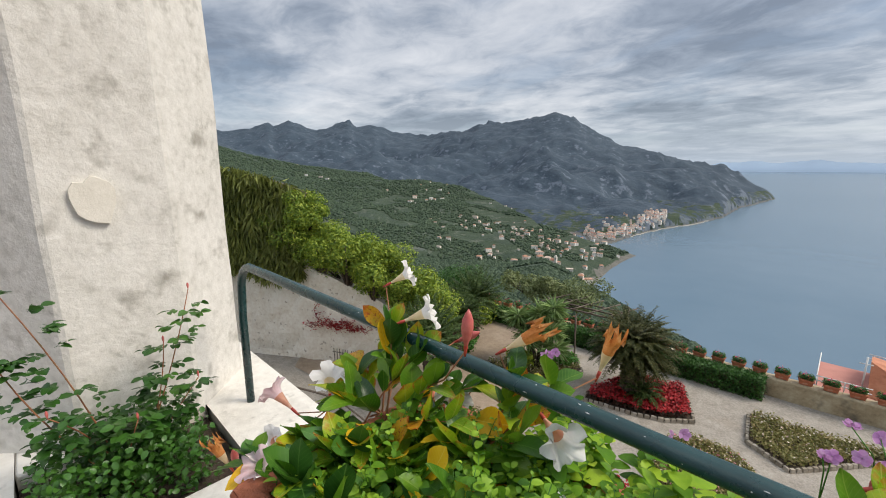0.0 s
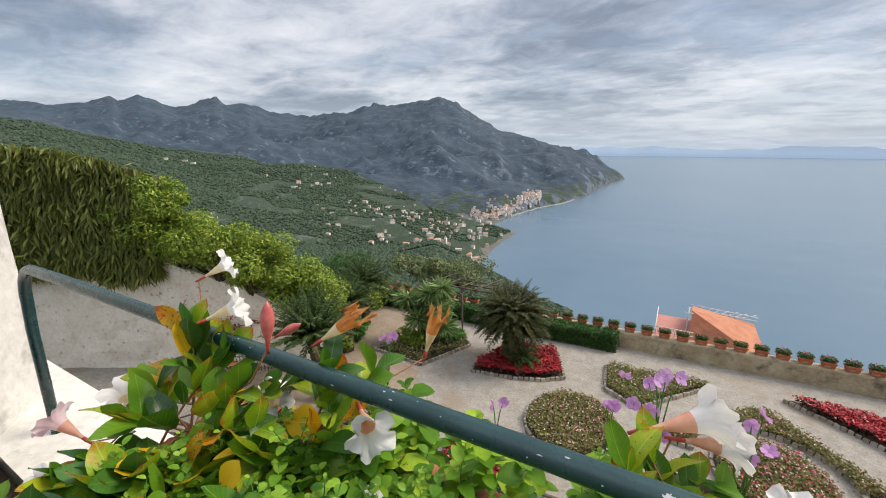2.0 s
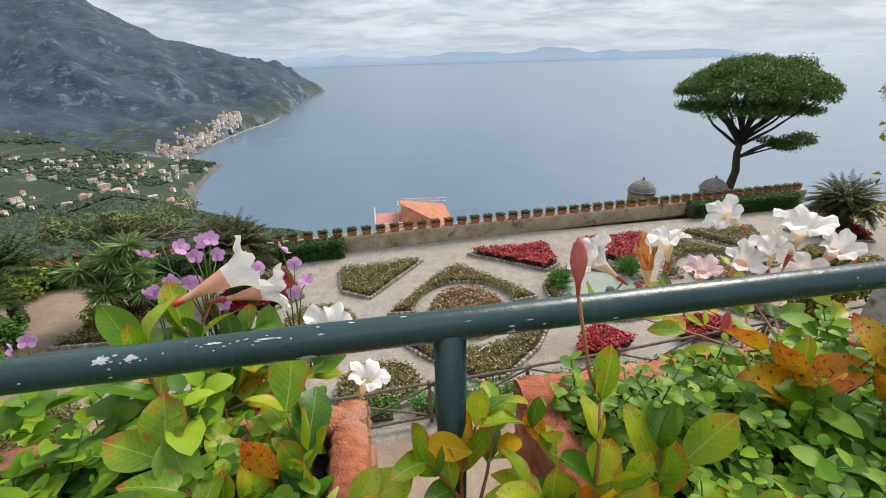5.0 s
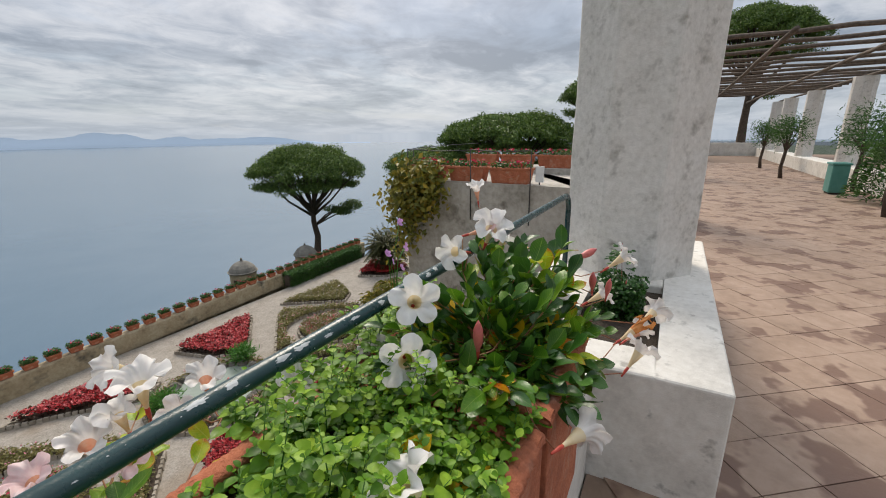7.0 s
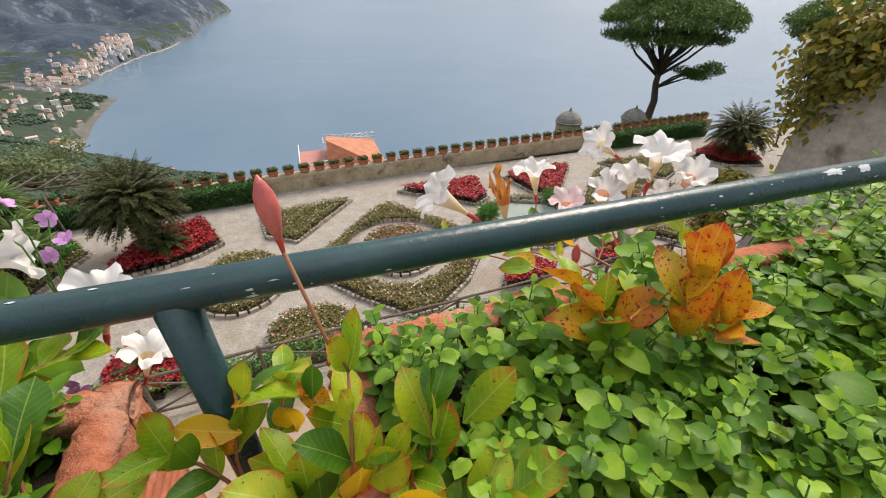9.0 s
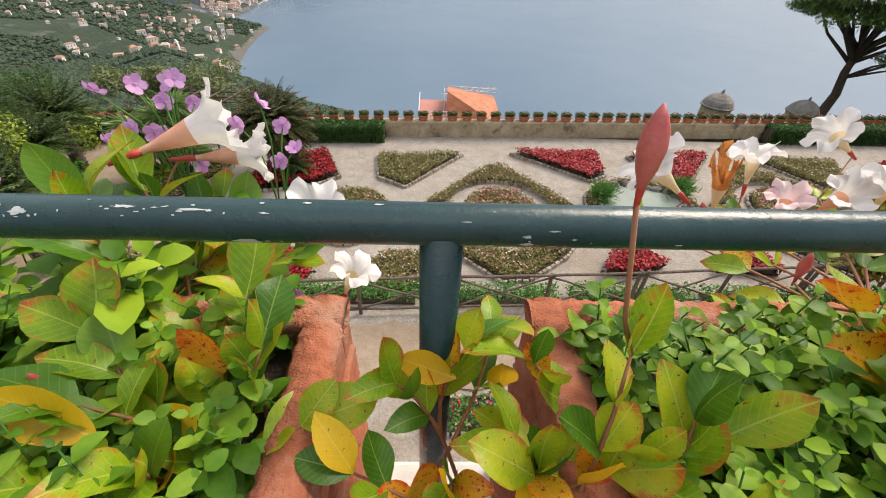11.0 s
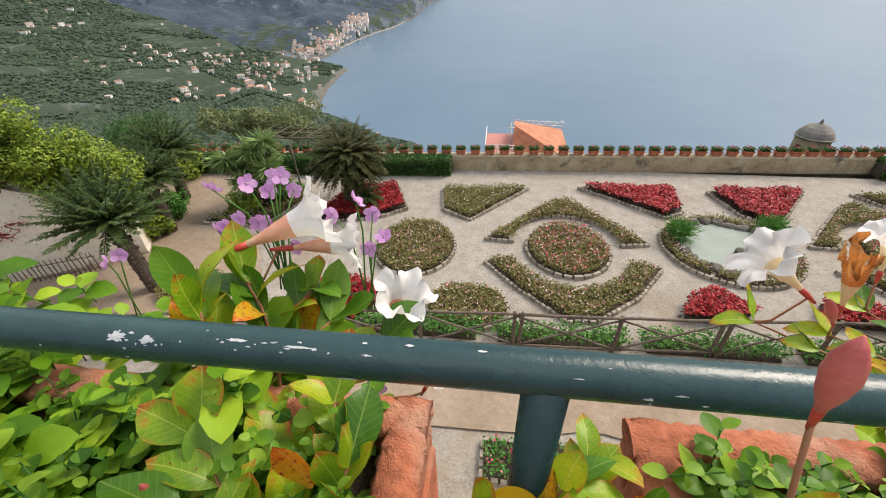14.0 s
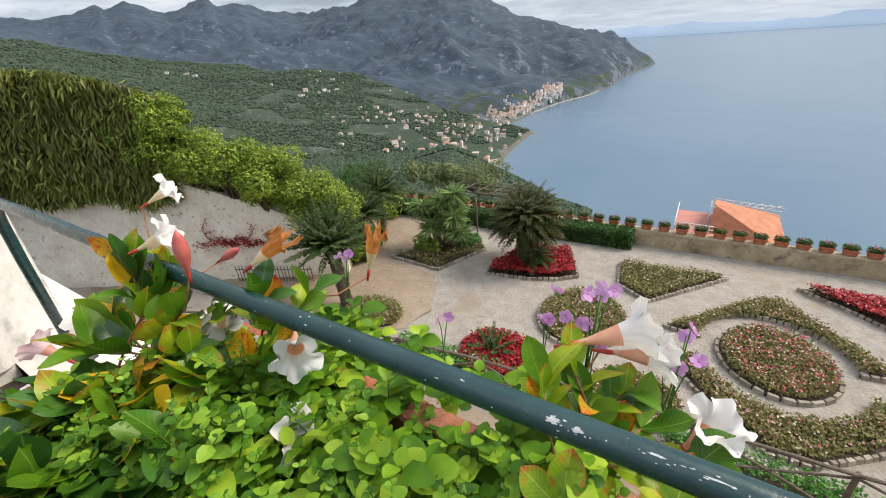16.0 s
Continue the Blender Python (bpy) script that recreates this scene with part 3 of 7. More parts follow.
for _ in range(230):      # the town behind its beach
    a = -16.3 - 9.5 * rng.uniform(0, 1) ** 1.3
    put_house(a, float(lerp_knots(a, SHORE_R)) + rng.uniform(5, 34) + rng.exponential(14), rng.uniform(0.8, 1.35))
for ca, cr, n, sa, sr in ((-33, 380, 26, 2.5, 35), (-29, 330, 24, 2.0, 30), (-38, 420, 22, 2.5, 40), (-26, 390, 16, 1.6, 20), (-45, 520, 16, 4, 60), (-36, 300, 14, 2.5, 30), (-52, 640, 8, 3, 50), (-42, 330, 12, 3, 40), (-62, 700, 6, 3, 60), (-24, 395, 8, 1.2, 15)):
    for _ in range(n):
        put_house(rng.normal(ca, sa), rng.normal(cr, sr), rng.uniform(0.5, 1.25))
for a, r in ((-31.5, 176), (-30.5, 172), (-27.5, 168), (-26.0, 166), (-33.5, 182), (-35.0, 184), (-17.2, 150), (-29.2, 180), (-25.2, 172)):
    put_house(a, r)

# a small church with a bell tower on the near spur
church = thing("church", (172 * math.sin(radians(-29.8)), 172 * math.cos(radians(-29.8)), ground_at(-29.8, 172)), "small pale church with a bell tower on the green spur", "church")
bm = bmesh.new()
box(bm, (-1.6, -1.2, -2), (1.2, 1.2, 1.8), 0.03)
part("nave", bm, M["hwall"], church)
bm = bmesh.new()
vs = [bm.verts.new(p) for p in ((-1.75, -1.35, 1.8), (1.35, -1.35, 1.8), (1.35, 1.35, 1.8), (-1.75, 1.35, 1.8), (-1.75, 0, 2.6), (1.35, 0, 2.6))]
for q in ((0, 1, 5, 4), (2, 3, 4, 5), (1, 2, 5), (3, 0, 4), (3, 2, 1, 0)):
    bm.faces.new([vs[k] for k in q])
part("roof", bm, M["hroof"], church)
bm = bmesh.new()
box(bm, (1.25, -1.0, -2), (2.25, 0.0, 3.2), 0.03)
box(bm, (1.15, -1.1, 3.2), (2.35, 0.1, 3.35), 0.02)
box(bm, (1.45, -0.8, 3.35), (2.05, -0.2, 4.1), 0.1)
part("bell_tower", bm, M["hwall"], church)
bm = bmesh.new()
box(bm, (1.58, -1.03, 2.2), (1.92, -0.97, 2.9))
part("window", bm, M["hglass"], church)

# woods on the slopes: small crowns
cr = []
for _ in range(62000):
    a = rng.uniform(-80, -12)
    r = 30 + 760 * rng.uniform(0, 1) ** 1.3
    z = ground_at(a, r)
    if z > SEA + 2 and r < min(float(lerp_knots(a, HILL_R)) + 30, 460 if a > -33 else 900) and noise.noise((r * math.sin(radians(a)) / 40, r * math.cos(radians(a)) / 40, 5)) > (-0.4 if r < 190 else (-0.5 if z > -40 else -0.10)):
        cr.append((r * math.sin(radians(a)), r * math.cos(radians(a)), z, r))
cr = np.array(cr)
ico = bmesh.new()
bmesh.ops.create_icosphere(ico, subdivisions=1, radius=1)
iv = np.array([v.co[:] for v in ico.verts])
ifc = np.array([[v.index for v in f.verts] for f in ico.faces])
ico.free()
sz = np.clip(0.45 + cr[:, 3] * 0.0021, 0.45, 1.8) * rng.uniform(0.6, 1.4, len(cr))
VV = cr[:, None, :3] + iv[None] * sz[:, None, None] * rng.uniform(0.65, 1.3, (len(cr), len(iv), 1)) * np.array((1, 1, 0.95)) + np.array((0, 0, 0.3))
FF = (ifc[None] + (np.arange(len(cr)) * len(iv))[:, None, None]).reshape(-1, 3)
M["woods"] = mat("hillside_trees", [(0.020, 0.038, 0.021), (0.038, 0.065, 0.036), (0.066, 0.096, 0.050)], 0.4, 0.95, 0.2, 2.0, island=True, rnd=0.5)
tagged(mesh_obj("woods", VV.reshape(-1, 3), FF.tolist(), M["woods"]), "dark green trees and scrub scattered over the slopes", "trees", kind="stuff")

# ---- the terrace: columns, blocks, railing ----
GZ = -6.4
FLOOR, BLOCK, LEDGE = -1.6, -0.82, -0.78


def octagon(cx, cy, ap, turn=0.0):
    r = ap / math.cos(math.pi / 8)
    return [(cx + r * math.cos(turn + math.pi / 8 + k * math.pi / 4), cy + r * math.sin(turn + math.pi / 8 + k * math.pi / 4)) for k in range(8)]


def column(cx, cy, ap, z0, z1, label, turn=0.0):
    bm = bmesh.new()
    prism(bm, octagon(cx, cy, ap, turn), z0, z1)
    bmesh.ops.bevel(bm, geom=[e for e in bm.edges if abs(e.verts[0].co.z - e.verts[1].co.z) > 1], offset=0.014, segments=1, affect="EDGES")
    bmesh.ops.subdivide_edges(bm, edges=[e for e in bm.edges if abs(e.verts[0].co.z - e.verts[1].co.z) > 1], cuts=24)
    for v in bm.verts:
        d = noise.noise(v.co * 2.3) * 0.012
        v.co.x += d
        v.co.y += noise.noise(v.co * 2.3 + Vector((9, 0, 0))) * 0.012
    ob = part("column", bm, M["plaster"], smooth=False)
    return tagged(ob, label, "column", "terrace columns")


column_left = column(-3.517, -0.468, 0.59, BLOCK, 4.2, "thick octagonal column of weathered white plaster with a bare patch")
column_right = column(5.124, -0.371, 0.57, BLOCK, 4.2, "thick octagonal column of weathered white plaster with grey streaks", radians(4.5))
# bare repair patch on the plaster
bm = bmesh.new()
ring, back = [], []
for k in range(16):
    a = 2 * math.pi * k / 16
    r = 0.085 * (1 + 0.45 * noise.noise((math.cos(a) * 1.5, math.sin(a) * 1.5, 3)))
    ring.append(bm.verts.new((-2.906, -0.527 + r * math.cos(a), 0.362 + 1.1 * r * math.sin(a))))
    back.append(bm.verts.new((-2.96, -0.527 + 1.05 * r * math.cos(a), 0.362 + 1.15 * r * math.sin(a))))
bm.faces.new(ring)
for k in range(16):
    bm.faces.new((ring[k], back[k], back[(k + 1) % 16], ring[(k + 1) % 16]))
M["patch"] = mat("smooth_patch_plaster", [(0.62, 0.58, 0.50), (0.76, 0.72, 0.64)], 8, 0.9, 0.004, 20)
part("repair_patch", bm, M["patch"], column_left, "smooth cream plaster patch")


def block(name, lo, hi, hole, label):
    """A low plastered block with a planting hole cut into its top."""
    x0, y0, x1, y1 = *lo, *hi
    a0, b0, a1, b1 = hole
    bm = bmesh.new()
    for p, q in (((x0, y0), (x1, b0)), ((x0, b1), (x1, y1)), ((x0, b0), (a0, b1)), ((a1, b0), (x1, b1))):
        if q[0] - p[0] > 0.01 and q[1] - p[1] > 0.01:
            box(bm, (*p, FLOOR - 0.3), (*q, BLOCK))
    bmesh.ops.remove_doubles(bm, verts=bm.verts, dist=0.0005)
    bmesh.ops.delete(bm, geom=[f for f in bm.faces if sum(1 for g in bm.faces if g is not f and (g.calc_center_median() - f.calc_center_median()).length < 1e-4)], context="FACES")
    rim = [e for e in bm.edges if len(e.link_faces) == 2 and e.calc_face_angle(0) > 0.5]
    bmesh.ops.bevel(bm, geom=rim, offset=0.022, segments=3, affect="EDGES", profile=0.6)
    b = part("plinth", bm, M["block"])
    tagged(b, label, "plinth", "terrace plinths")
    bm = bmesh.new()
    box(bm, (a0 + 0.004, b0 + 0.004, BLOCK - 0.5), (a1 - 0.004, b1 - 0.004, BLOCK - 0.07))
    part("soil", bm, M["soil"], b, "dark planting soil")
    return b


block("plinth", (-4.6, -1.25), (-2.0, 0.26), (-2.95, -0.95, -2.30, -0.19), "white cement plinth with a planting hole beside a column")
block("plinth", (2.92, -1.12), (6.4, 0.30), (3.24, -0.75, 4.48, -0.20), "white cement plinth with a planting hole beside a column")

# low wall that carries the planters
bm = bmesh.new()
box(bm, (-2.0, -0.44, FLOOR - 0.3), (2.92, 0.115, LEDGE), 0.012)
tagged(part("low_wall", bm, M["block"]), "low white cement wall under the planters", "wall", kind="structure")
# terrace building below
bm = bmesh.new()
box(bm, (-8.0, -9.0, GZ - 1.5), (9.3, 0.14, FLOOR - 0.26))
tagged(part("wall_terrace", bm, M["rubble"]), "plastered retaining wall under the terrace", "wall", kind="structure")

# handrail
rail = thing("handrail", (0, 0, 0), "dark green painted tubular handrail with chipped paint", "railing")
R0 = 0.0212
pts = [(-2.815, 0, BLOCK), (-2.80, 0, -0.3), (-2.775, 0, -0.17)]
for k in range(1, 8):
    a = math.pi - k * math.pi / 16
    pts.append((-2.61 + 0.165 * math.cos(a), 0, -0.165 + 0.165 * math.sin(a)))
pts += [(x, 0, 0) for x in (-2.4, -1.2, 0.0, 1.2, 2.4, 3.3, 3.87)]
for k in range(1, 8):
    a = math.pi / 2 - k * math.pi / 16
    pts.append((3.87 + 0.13 * math.cos(a), 0, -0.13 + 0.13 * math.sin(a)))
pts += [(4.0, 0, -0.3), (4.0, 0, BLOCK)]
tube("top_bar", pts, R0, M["pipe"], rail, 20)
for px_ in (0.027, 1.72):
    tube("post", [(px_, 0, LEDGE), (px_, 0, -0.4), (px_, 0, -0.005)], 0.0225, M["pipe"], rail, 18)
V, Fc = tube_data([(0.029, 0, LEDGE), (0.029, 0, LEDGE + 0.012)], 0.035, 18)
mesh_obj("foot_plate", V, Fc, M["pipe"], rail)
# paint chips, proud flakes of bare grey primer
M["chip"] = mat("bare_primer", [(0.40, 0.42, 0.42), (0.55, 0.57, 0.56)], 60, 0.7)


def chip(x, ang, lx, la, seed):
    bm = bmesh.new()
    vs, n = [], 26
    for k in range(n):
        a = 2 * math.pi * k / n
        w = 1 + 0.55 * noise.noise((math.cos(a) * 1.9 + seed, math.sin(a) * 1.9, seed * 3.1)) + 0.45 * noise.noise((math.cos(a) * 5 + seed, math.sin(a) * 5, seed * 2.3))
        th = radians(ang + la * w * math.sin(a))
        vs.append(bm.verts.new((x + lx * w * math.cos(a), -(R0 + 0.0004) * math.sin(th), (R0 + 0.0004) * math.cos(th))))
    c = bm.verts.new((x, -(R0 + 0.0005) * math.sin(radians(ang)), (R0 + 0.0005) * math.cos(radians(ang))))
    for k in range(n):
        bm.faces.new((vs[k], vs[(k + 1) % n], c))
    part("paint_chip", bm, M["chip"], rail, "bare grey primer where paint has flaked")


CHIPS = [(-0.382, 40, 0.011, 12), (-0.350, 42, 0.007, 9), (-0.154, 118, 0.014, 10), (0.106, 110, 0.006, 6), (-0.20, 30, 0.012, 3), (-0.26, 25, 0.009, 4)]
for i, (x, an, lx, la) in enumerate(CHIPS):
    chip(x, an, lx, la, i + 0.5)
    for j in range(7):      # small flecks beside it
        chip(x + rng.normal(0, 0.022), an + rng.normal(0, 11), rng.uniform(0.0008, 0.003), rng.uniform(1, 3), i * 9.1 + j * 1.3)
for i in range(11):
    chip(0.98 + 0.085 * i + 0.03 * rng.uniform(-1, 1), rng.uniform(25, 75), rng.uniform(0.008, 0.022), rng.uniform(8, 20), 20 + i * 1.37)
for i in range(60):
    chip(rng.uniform(-1.8, 2.0), rng.uniform(0, 120), rng.uniform(0.0012, 0.0045), rng.uniform(1, 4), 50 + i * 1.7)

# ---- terrace floor and what stands along it ----
bm = bmesh.new()
box(bm, (-9, -14, FLOOR - 0.25), (48, -0.45, FLOOR - 0.012))
box(bm, (6.4, -0.45, FLOOR - 0.25), (48, 0.9, FLOOR - 0.012))
floor = tagged(part("floor", bm, M["grout"]), "terracotta tiled terrace floor, worn and patchy", "floor", kind="structure")

# wall of the terrace that juts out, with its planters
C0, C1 = Vector((9.24, 0.2, 0)), Vector((9.54, 5.28, 0))
out = Vector((C1 - C0)).normalized()
nrm = Vector((out.y, -out.x, 0))
bm = bmesh.new()
prism(bm, [tuple(C0)[:2], tuple(C1)[:2], tuple(C1 + nrm * 6)[:2], (15.2, 0.92), (9.24, 0.92)][::-1], GZ - 1, -0.62)
tagged(part("wall_bastion", bm, M["stucco"]), "stained grey plastered wall of the projecting terrace", "wall", kind="structure")


def window_box(L=0.55, W=0.24, H=0.26, nf=26, name="terracotta_planter", label="terracotta trough with red and white flowers"):
    t = thing(name, (0, 0, 0), label, "planter")
    bm = bmesh.new()
    box(bm, (-L / 2, -W / 2, 0), (L / 2, W / 2, H), 0.012)
    for v in bm.verts:
        f = 0.86 + 0.14 * v.co.z / H
        v.co.x *= f
        v.co.y *= f
    part("trough", bm, M["terracotta"], t)
    bm = bmesh.new()
    for lo, hi in (((-L / 2 - .012, -W / 2 - .012, H - .04), (L / 2 + .012, -W / 2 + .02, H + .006)), ((-L / 2 - .012, W / 2 - .02, H - .04), (L / 2 + .012, W / 2 + .012, H + .006)), ((-L / 2 - .012, -W / 2 + .02, H - .04), (-L / 2 + .02, W / 2 - .02, H + .006)), ((L / 2 - .02, -W / 2 + .02, H - .04), (L / 2 + .012, W / 2 - .02, H + .006))):
        box(bm, lo, hi, 0.006)
    part("rim", bm, M["terracotta"], t)
    tube("swag", [(L * (-0.2 + 0.04 * k), -W / 2 * 0.95, H * (0.62 - 0.22 * math.sin(math.pi * k / 10))) for k in range(11)], 0.012, M["terracotta"], t, 6)
    n = 260
    P = np.stack([rng.uniform(-L / 2, L / 2, n), rng.uniform(-W / 2, W / 2, n), H + rng.uniform(0, 0.13, n) ** 1], 1)
    leaf_cloud("leaves", P, 0.06, M["leaf_dark"], t, 0.7)
    n = nf
    P = np.stack([rng.uniform(-L / 2, L / 2, n), rng.uniform(-W / 2, W / 2, n), H + rng.uniform(0.06, 0.17, n)], 1)
    leaf_cloud("flowering", P, 0.06, M["dot_red"], t, 0.9)["kind"] = "stuff"
    return t


wb = window_box(0.96, 0.34, 0.34, 44)
ang = math.degrees(math.atan2(out.y, out.x))
base = C0 + nrm * 0.24
for k, dist in enumerate((4.5, 3.4, 2.3)):
    p = base + out * dist
    m = pose(p.x, p.y, -0.62, 0, 0, ang + 180 + 3 * (k - 1))
    if k == 0:
        wb.matrix_world = m
    else:
        copy_thing(wb, m)
tagged(wb, group="planters on the projecting terrace")
copy_thing(wb, pose(10.4, 5.02, -0.62, 0, 0, 4))
for k in range(4):
    copy_thing(wb, pose(12.2, 4.3 - 1.08 * k, -0.46, 0, 0, 92))
bm = bmesh.new()
box(bm, (12.0, 0.0, -1.62), (12.45, 4.9, -0.46), 0.02)
tagged(part("low_wall", bm, M["stucco"]), "low plastered wall carrying terracotta planters", "wall", kind="structure")

# thin iron rail over those planters
ir = thing("iron_rail", (0, 0, 0), "thin black iron rail over the terracotta planters", "railing")
posts = [C0 + out * d - nrm * 0.03 for d in (1.75, 3.2, 5.0)] + [C1 + nrm * 0.35]
for p in posts:
    tube("post", [(p.x, p.y, -1.5), (p.x, p.y, 0.12)], 0.012, M["iron"], ir, 6)
for a, b in zip(posts, posts[1:]):
    tube("bar", [(a.x, a.y, 0.11), ((a.x + b.x) / 2, (a.y + b.y) / 2, 0.08), (b.x, b.y, 0.12)], 0.012, M["iron"], ir, 6)
tube("bar", [(posts[3].x, posts[3].y, 0.12), (posts[3].x + 2, posts[3].y + 0.2, 0.14), (posts[3].x + 5, posts[3].y + 0.4, 0.13)], 0.01, M["iron"], ir, 6)

# small white notice among those planters
sg = thing("notice_board", (9.5, 1.80, -0.62), "small plain white notice leaning on the planters", "sign")
bm = bmesh.new()
box(bm, (-0.012, -0.09, 0.06), (0.012, 0.09, 0.40), 0.004)
part("panel", bm, M["white"], sg)
tube("peg", [(0, 0, -0.02), (0, 0, 0.1)], 0.012, M["iron"], sg, 6)

# ---- garden ground, parapet, hedges ----
bm = bmesh.new()
gx = np.concatenate([np.arange(-24, -10, 1.0), np.arange(-10, 20, 0.5), np.arange(20, 33, 1.0)])
gy = np.arange(0.0, 16.01, 0.5)
V = [(x, y, GZ + 0.02 * noise.noise((x * 0.7, y * 0.7, 0)) + 0.012 * noise.noise((x * 2.9, y * 2.9, 5))) for x in gx for y in gy]
Fc = [(i * len(gy) + j, (i + 1) * len(gy) + j, (i + 1) * len(gy) + j + 1, i * len(gy) + j + 1) for i in range(len(gx) - 1) for j in range(len(gy) - 1) if gy[j] < 14.4]
pavement = tagged(mesh_obj("pavement", V, Fc, M["gravel"], None, True), "pale beaten gravel paths of the garden", "path", kind="structure")


dp = [(-13.5, 5.0), (-6.6, 5.6), (-5.9, 7.5), (-6.8, 9.2), (-9.2, 9.6), (-8.3, 11.6), (-7.3, 13.0), (-8.0, 14.0), (-14, 14.0), (-17, 8.0)]
bm = bmesh.new()
bm.faces.new([bm.verts.new((x + 0.25 * noise.noise((x * 2, y * 2, 1)), y + 0.25 * noise.noise((x * 2, y * 2, 8)), GZ + 0.036)) for x, y in [tuple(np.array(dp[i]) * (1 - k / 12) + np.array(dp[(i + 1) % len(dp)]) * k / 12) for i in range(len(dp)) for k in range(12)]])
tagged(part("path_dirt", bm, M["dirt"]), "brown beaten earth path at the garden's end", "path", kind="structure")


dp = [(-6.0, 2.9), (-1.0, 3.7), (6.0, 3.9), (14.0, 4.2), (14.0, 5.75), (6.5, 5.6), (0.5, 5.3), (-5.0, 4.8), (-9.0, 3.6)]
bm = bmesh.new()
bm.faces.new([bm.verts.new((x + 0.2 * noise.noise((x * 2, y * 2, 2)), y + 0.2 * noise.noise((x * 2, y * 2, 9)), GZ + 0.04)) for x, y in [tuple(np.array(dp[i]) * (1 - k / 14) + np.array(dp[(i + 1) % len(dp)]) * k / 14) for i in range(len(dp)) for k in range(14)]])
tagged(part("path_dirt", bm, M["dirt"]), "brown beaten earth path before the rustic fence", "path", kind="structure")


def par_y(x):
    return 14.17 + 0.0487 * (x + 1.33)


def wall_strip(name, x0, x1, z0, z1, thick, material, n=60, cap=0.0):
    """A long low wall along the parapet's line, slightly uneven."""
    V, Fc = [], []
    prof = [(0, z0), (0, (z0 + z1) / 2), (0, z1 - 0.05), (0.025, z1), (thick - 0.025, z1), (thick, z1 - 0.05), (thick, z0 - 1.5)]
    for i in range(n + 1):
        x = x0 + (x1 - x0) * i / n
        for dy, z in prof:
            j = 0.012 * noise.noise((x * 1.7, z * 3, dy))
            V.append((x, par_y(x) + dy + j, z + 0.012 * noise.noise((x * 2.1, 7, z))))
    k = len(prof)
    for i in range(n):
        for j in range(k - 1):
            Fc.append((i * k + j, (i + 1) * k + j, (i + 1) * k + j + 1, i * k + j + 1))
    Fc += [tuple(range(k)), tuple(reversed(range(n * k, n * k + k)))]
    return mesh_obj(name, V, Fc, material, None)


tagged(wall_strip("wall_parapet", -12.5, 19.5, GZ, -5.80, 0.34, M["wallstone"], 160), "low stained stone parapet along the garden's edge", "wall", kind="structure")

pot = window_box(0.34, 0.22, 0.17, 7, "planter_trough", "small terracotta trough of flowers on the parapet")
tagged(pot, group="troughs on the parapet")
x, k = -12.0, 0
while x < 19.2:
    m = pose(x, par_y(x) + 0.17, -5.795, 0, 0, 180 + rng.uniform(-4, 4))
    if k == 0:
        pot.matrix_world = m
    else:
        copy_thing(pot, m)
    k += 1
    x += 0.535


def hedge(x0, x1, y_off, w, h, label):
    t = thing("box_hedge", (0, 0, 0), label, "hedge")
    bm = bmesh.new()
    box(bm, (x0, 0, 0), (x1, w - 0.12, h - 0.1), 0.05)
    for v in bm.verts:
        v.co = Vector((v.co.x, par_y(v.co.x) - y_off + 0.06 + v.co.y, GZ + v.co.z))
    part("core", bm, M["bark"], t)
    n = int(2600 * (x1 - x0) * (w + 2 * h) / 1.6)
    u, s = rng.uniform(x0, x1, n), rng.uniform(0, h + w + h, n)
    yy = np.where(s < h, 0, np.where(s < h + w, s - h, w)) + rng.normal(0, 0.03, n)
    zz = np.where(s < h, s, np.where(s < h + w, h, 2 * h + w - s)) + rng.normal(0, 0.03, n)
    P = np.stack([u, par_y(u) - y_off + yy, GZ + zz], 1)
    leaf_cloud("leaves", P, 0.075, M["leaf_dark"], t, 0.65, tilt=0.9)
    return t


hedge(-12.0, -1.62, 0.5, 0.5, 0.62, "clipped dark green box hedge before the parapet")
hedge(13.1, 18.6, 0.5, 0.5, 0.62, "clipped dark green box hedge before the parapet")

# ---- flower beds ----


def densify(poly, step=0.14):
    out = []
    n = len(poly)
    for i in range(n):
        a, b = np.array(poly[i]), np.array(poly[(i + 1) % n])
        m = max(1, int(np.linalg.norm(b - a) / step))
        out += [tuple(a + (b - a) * k / m) for k in range(m)]
    return out


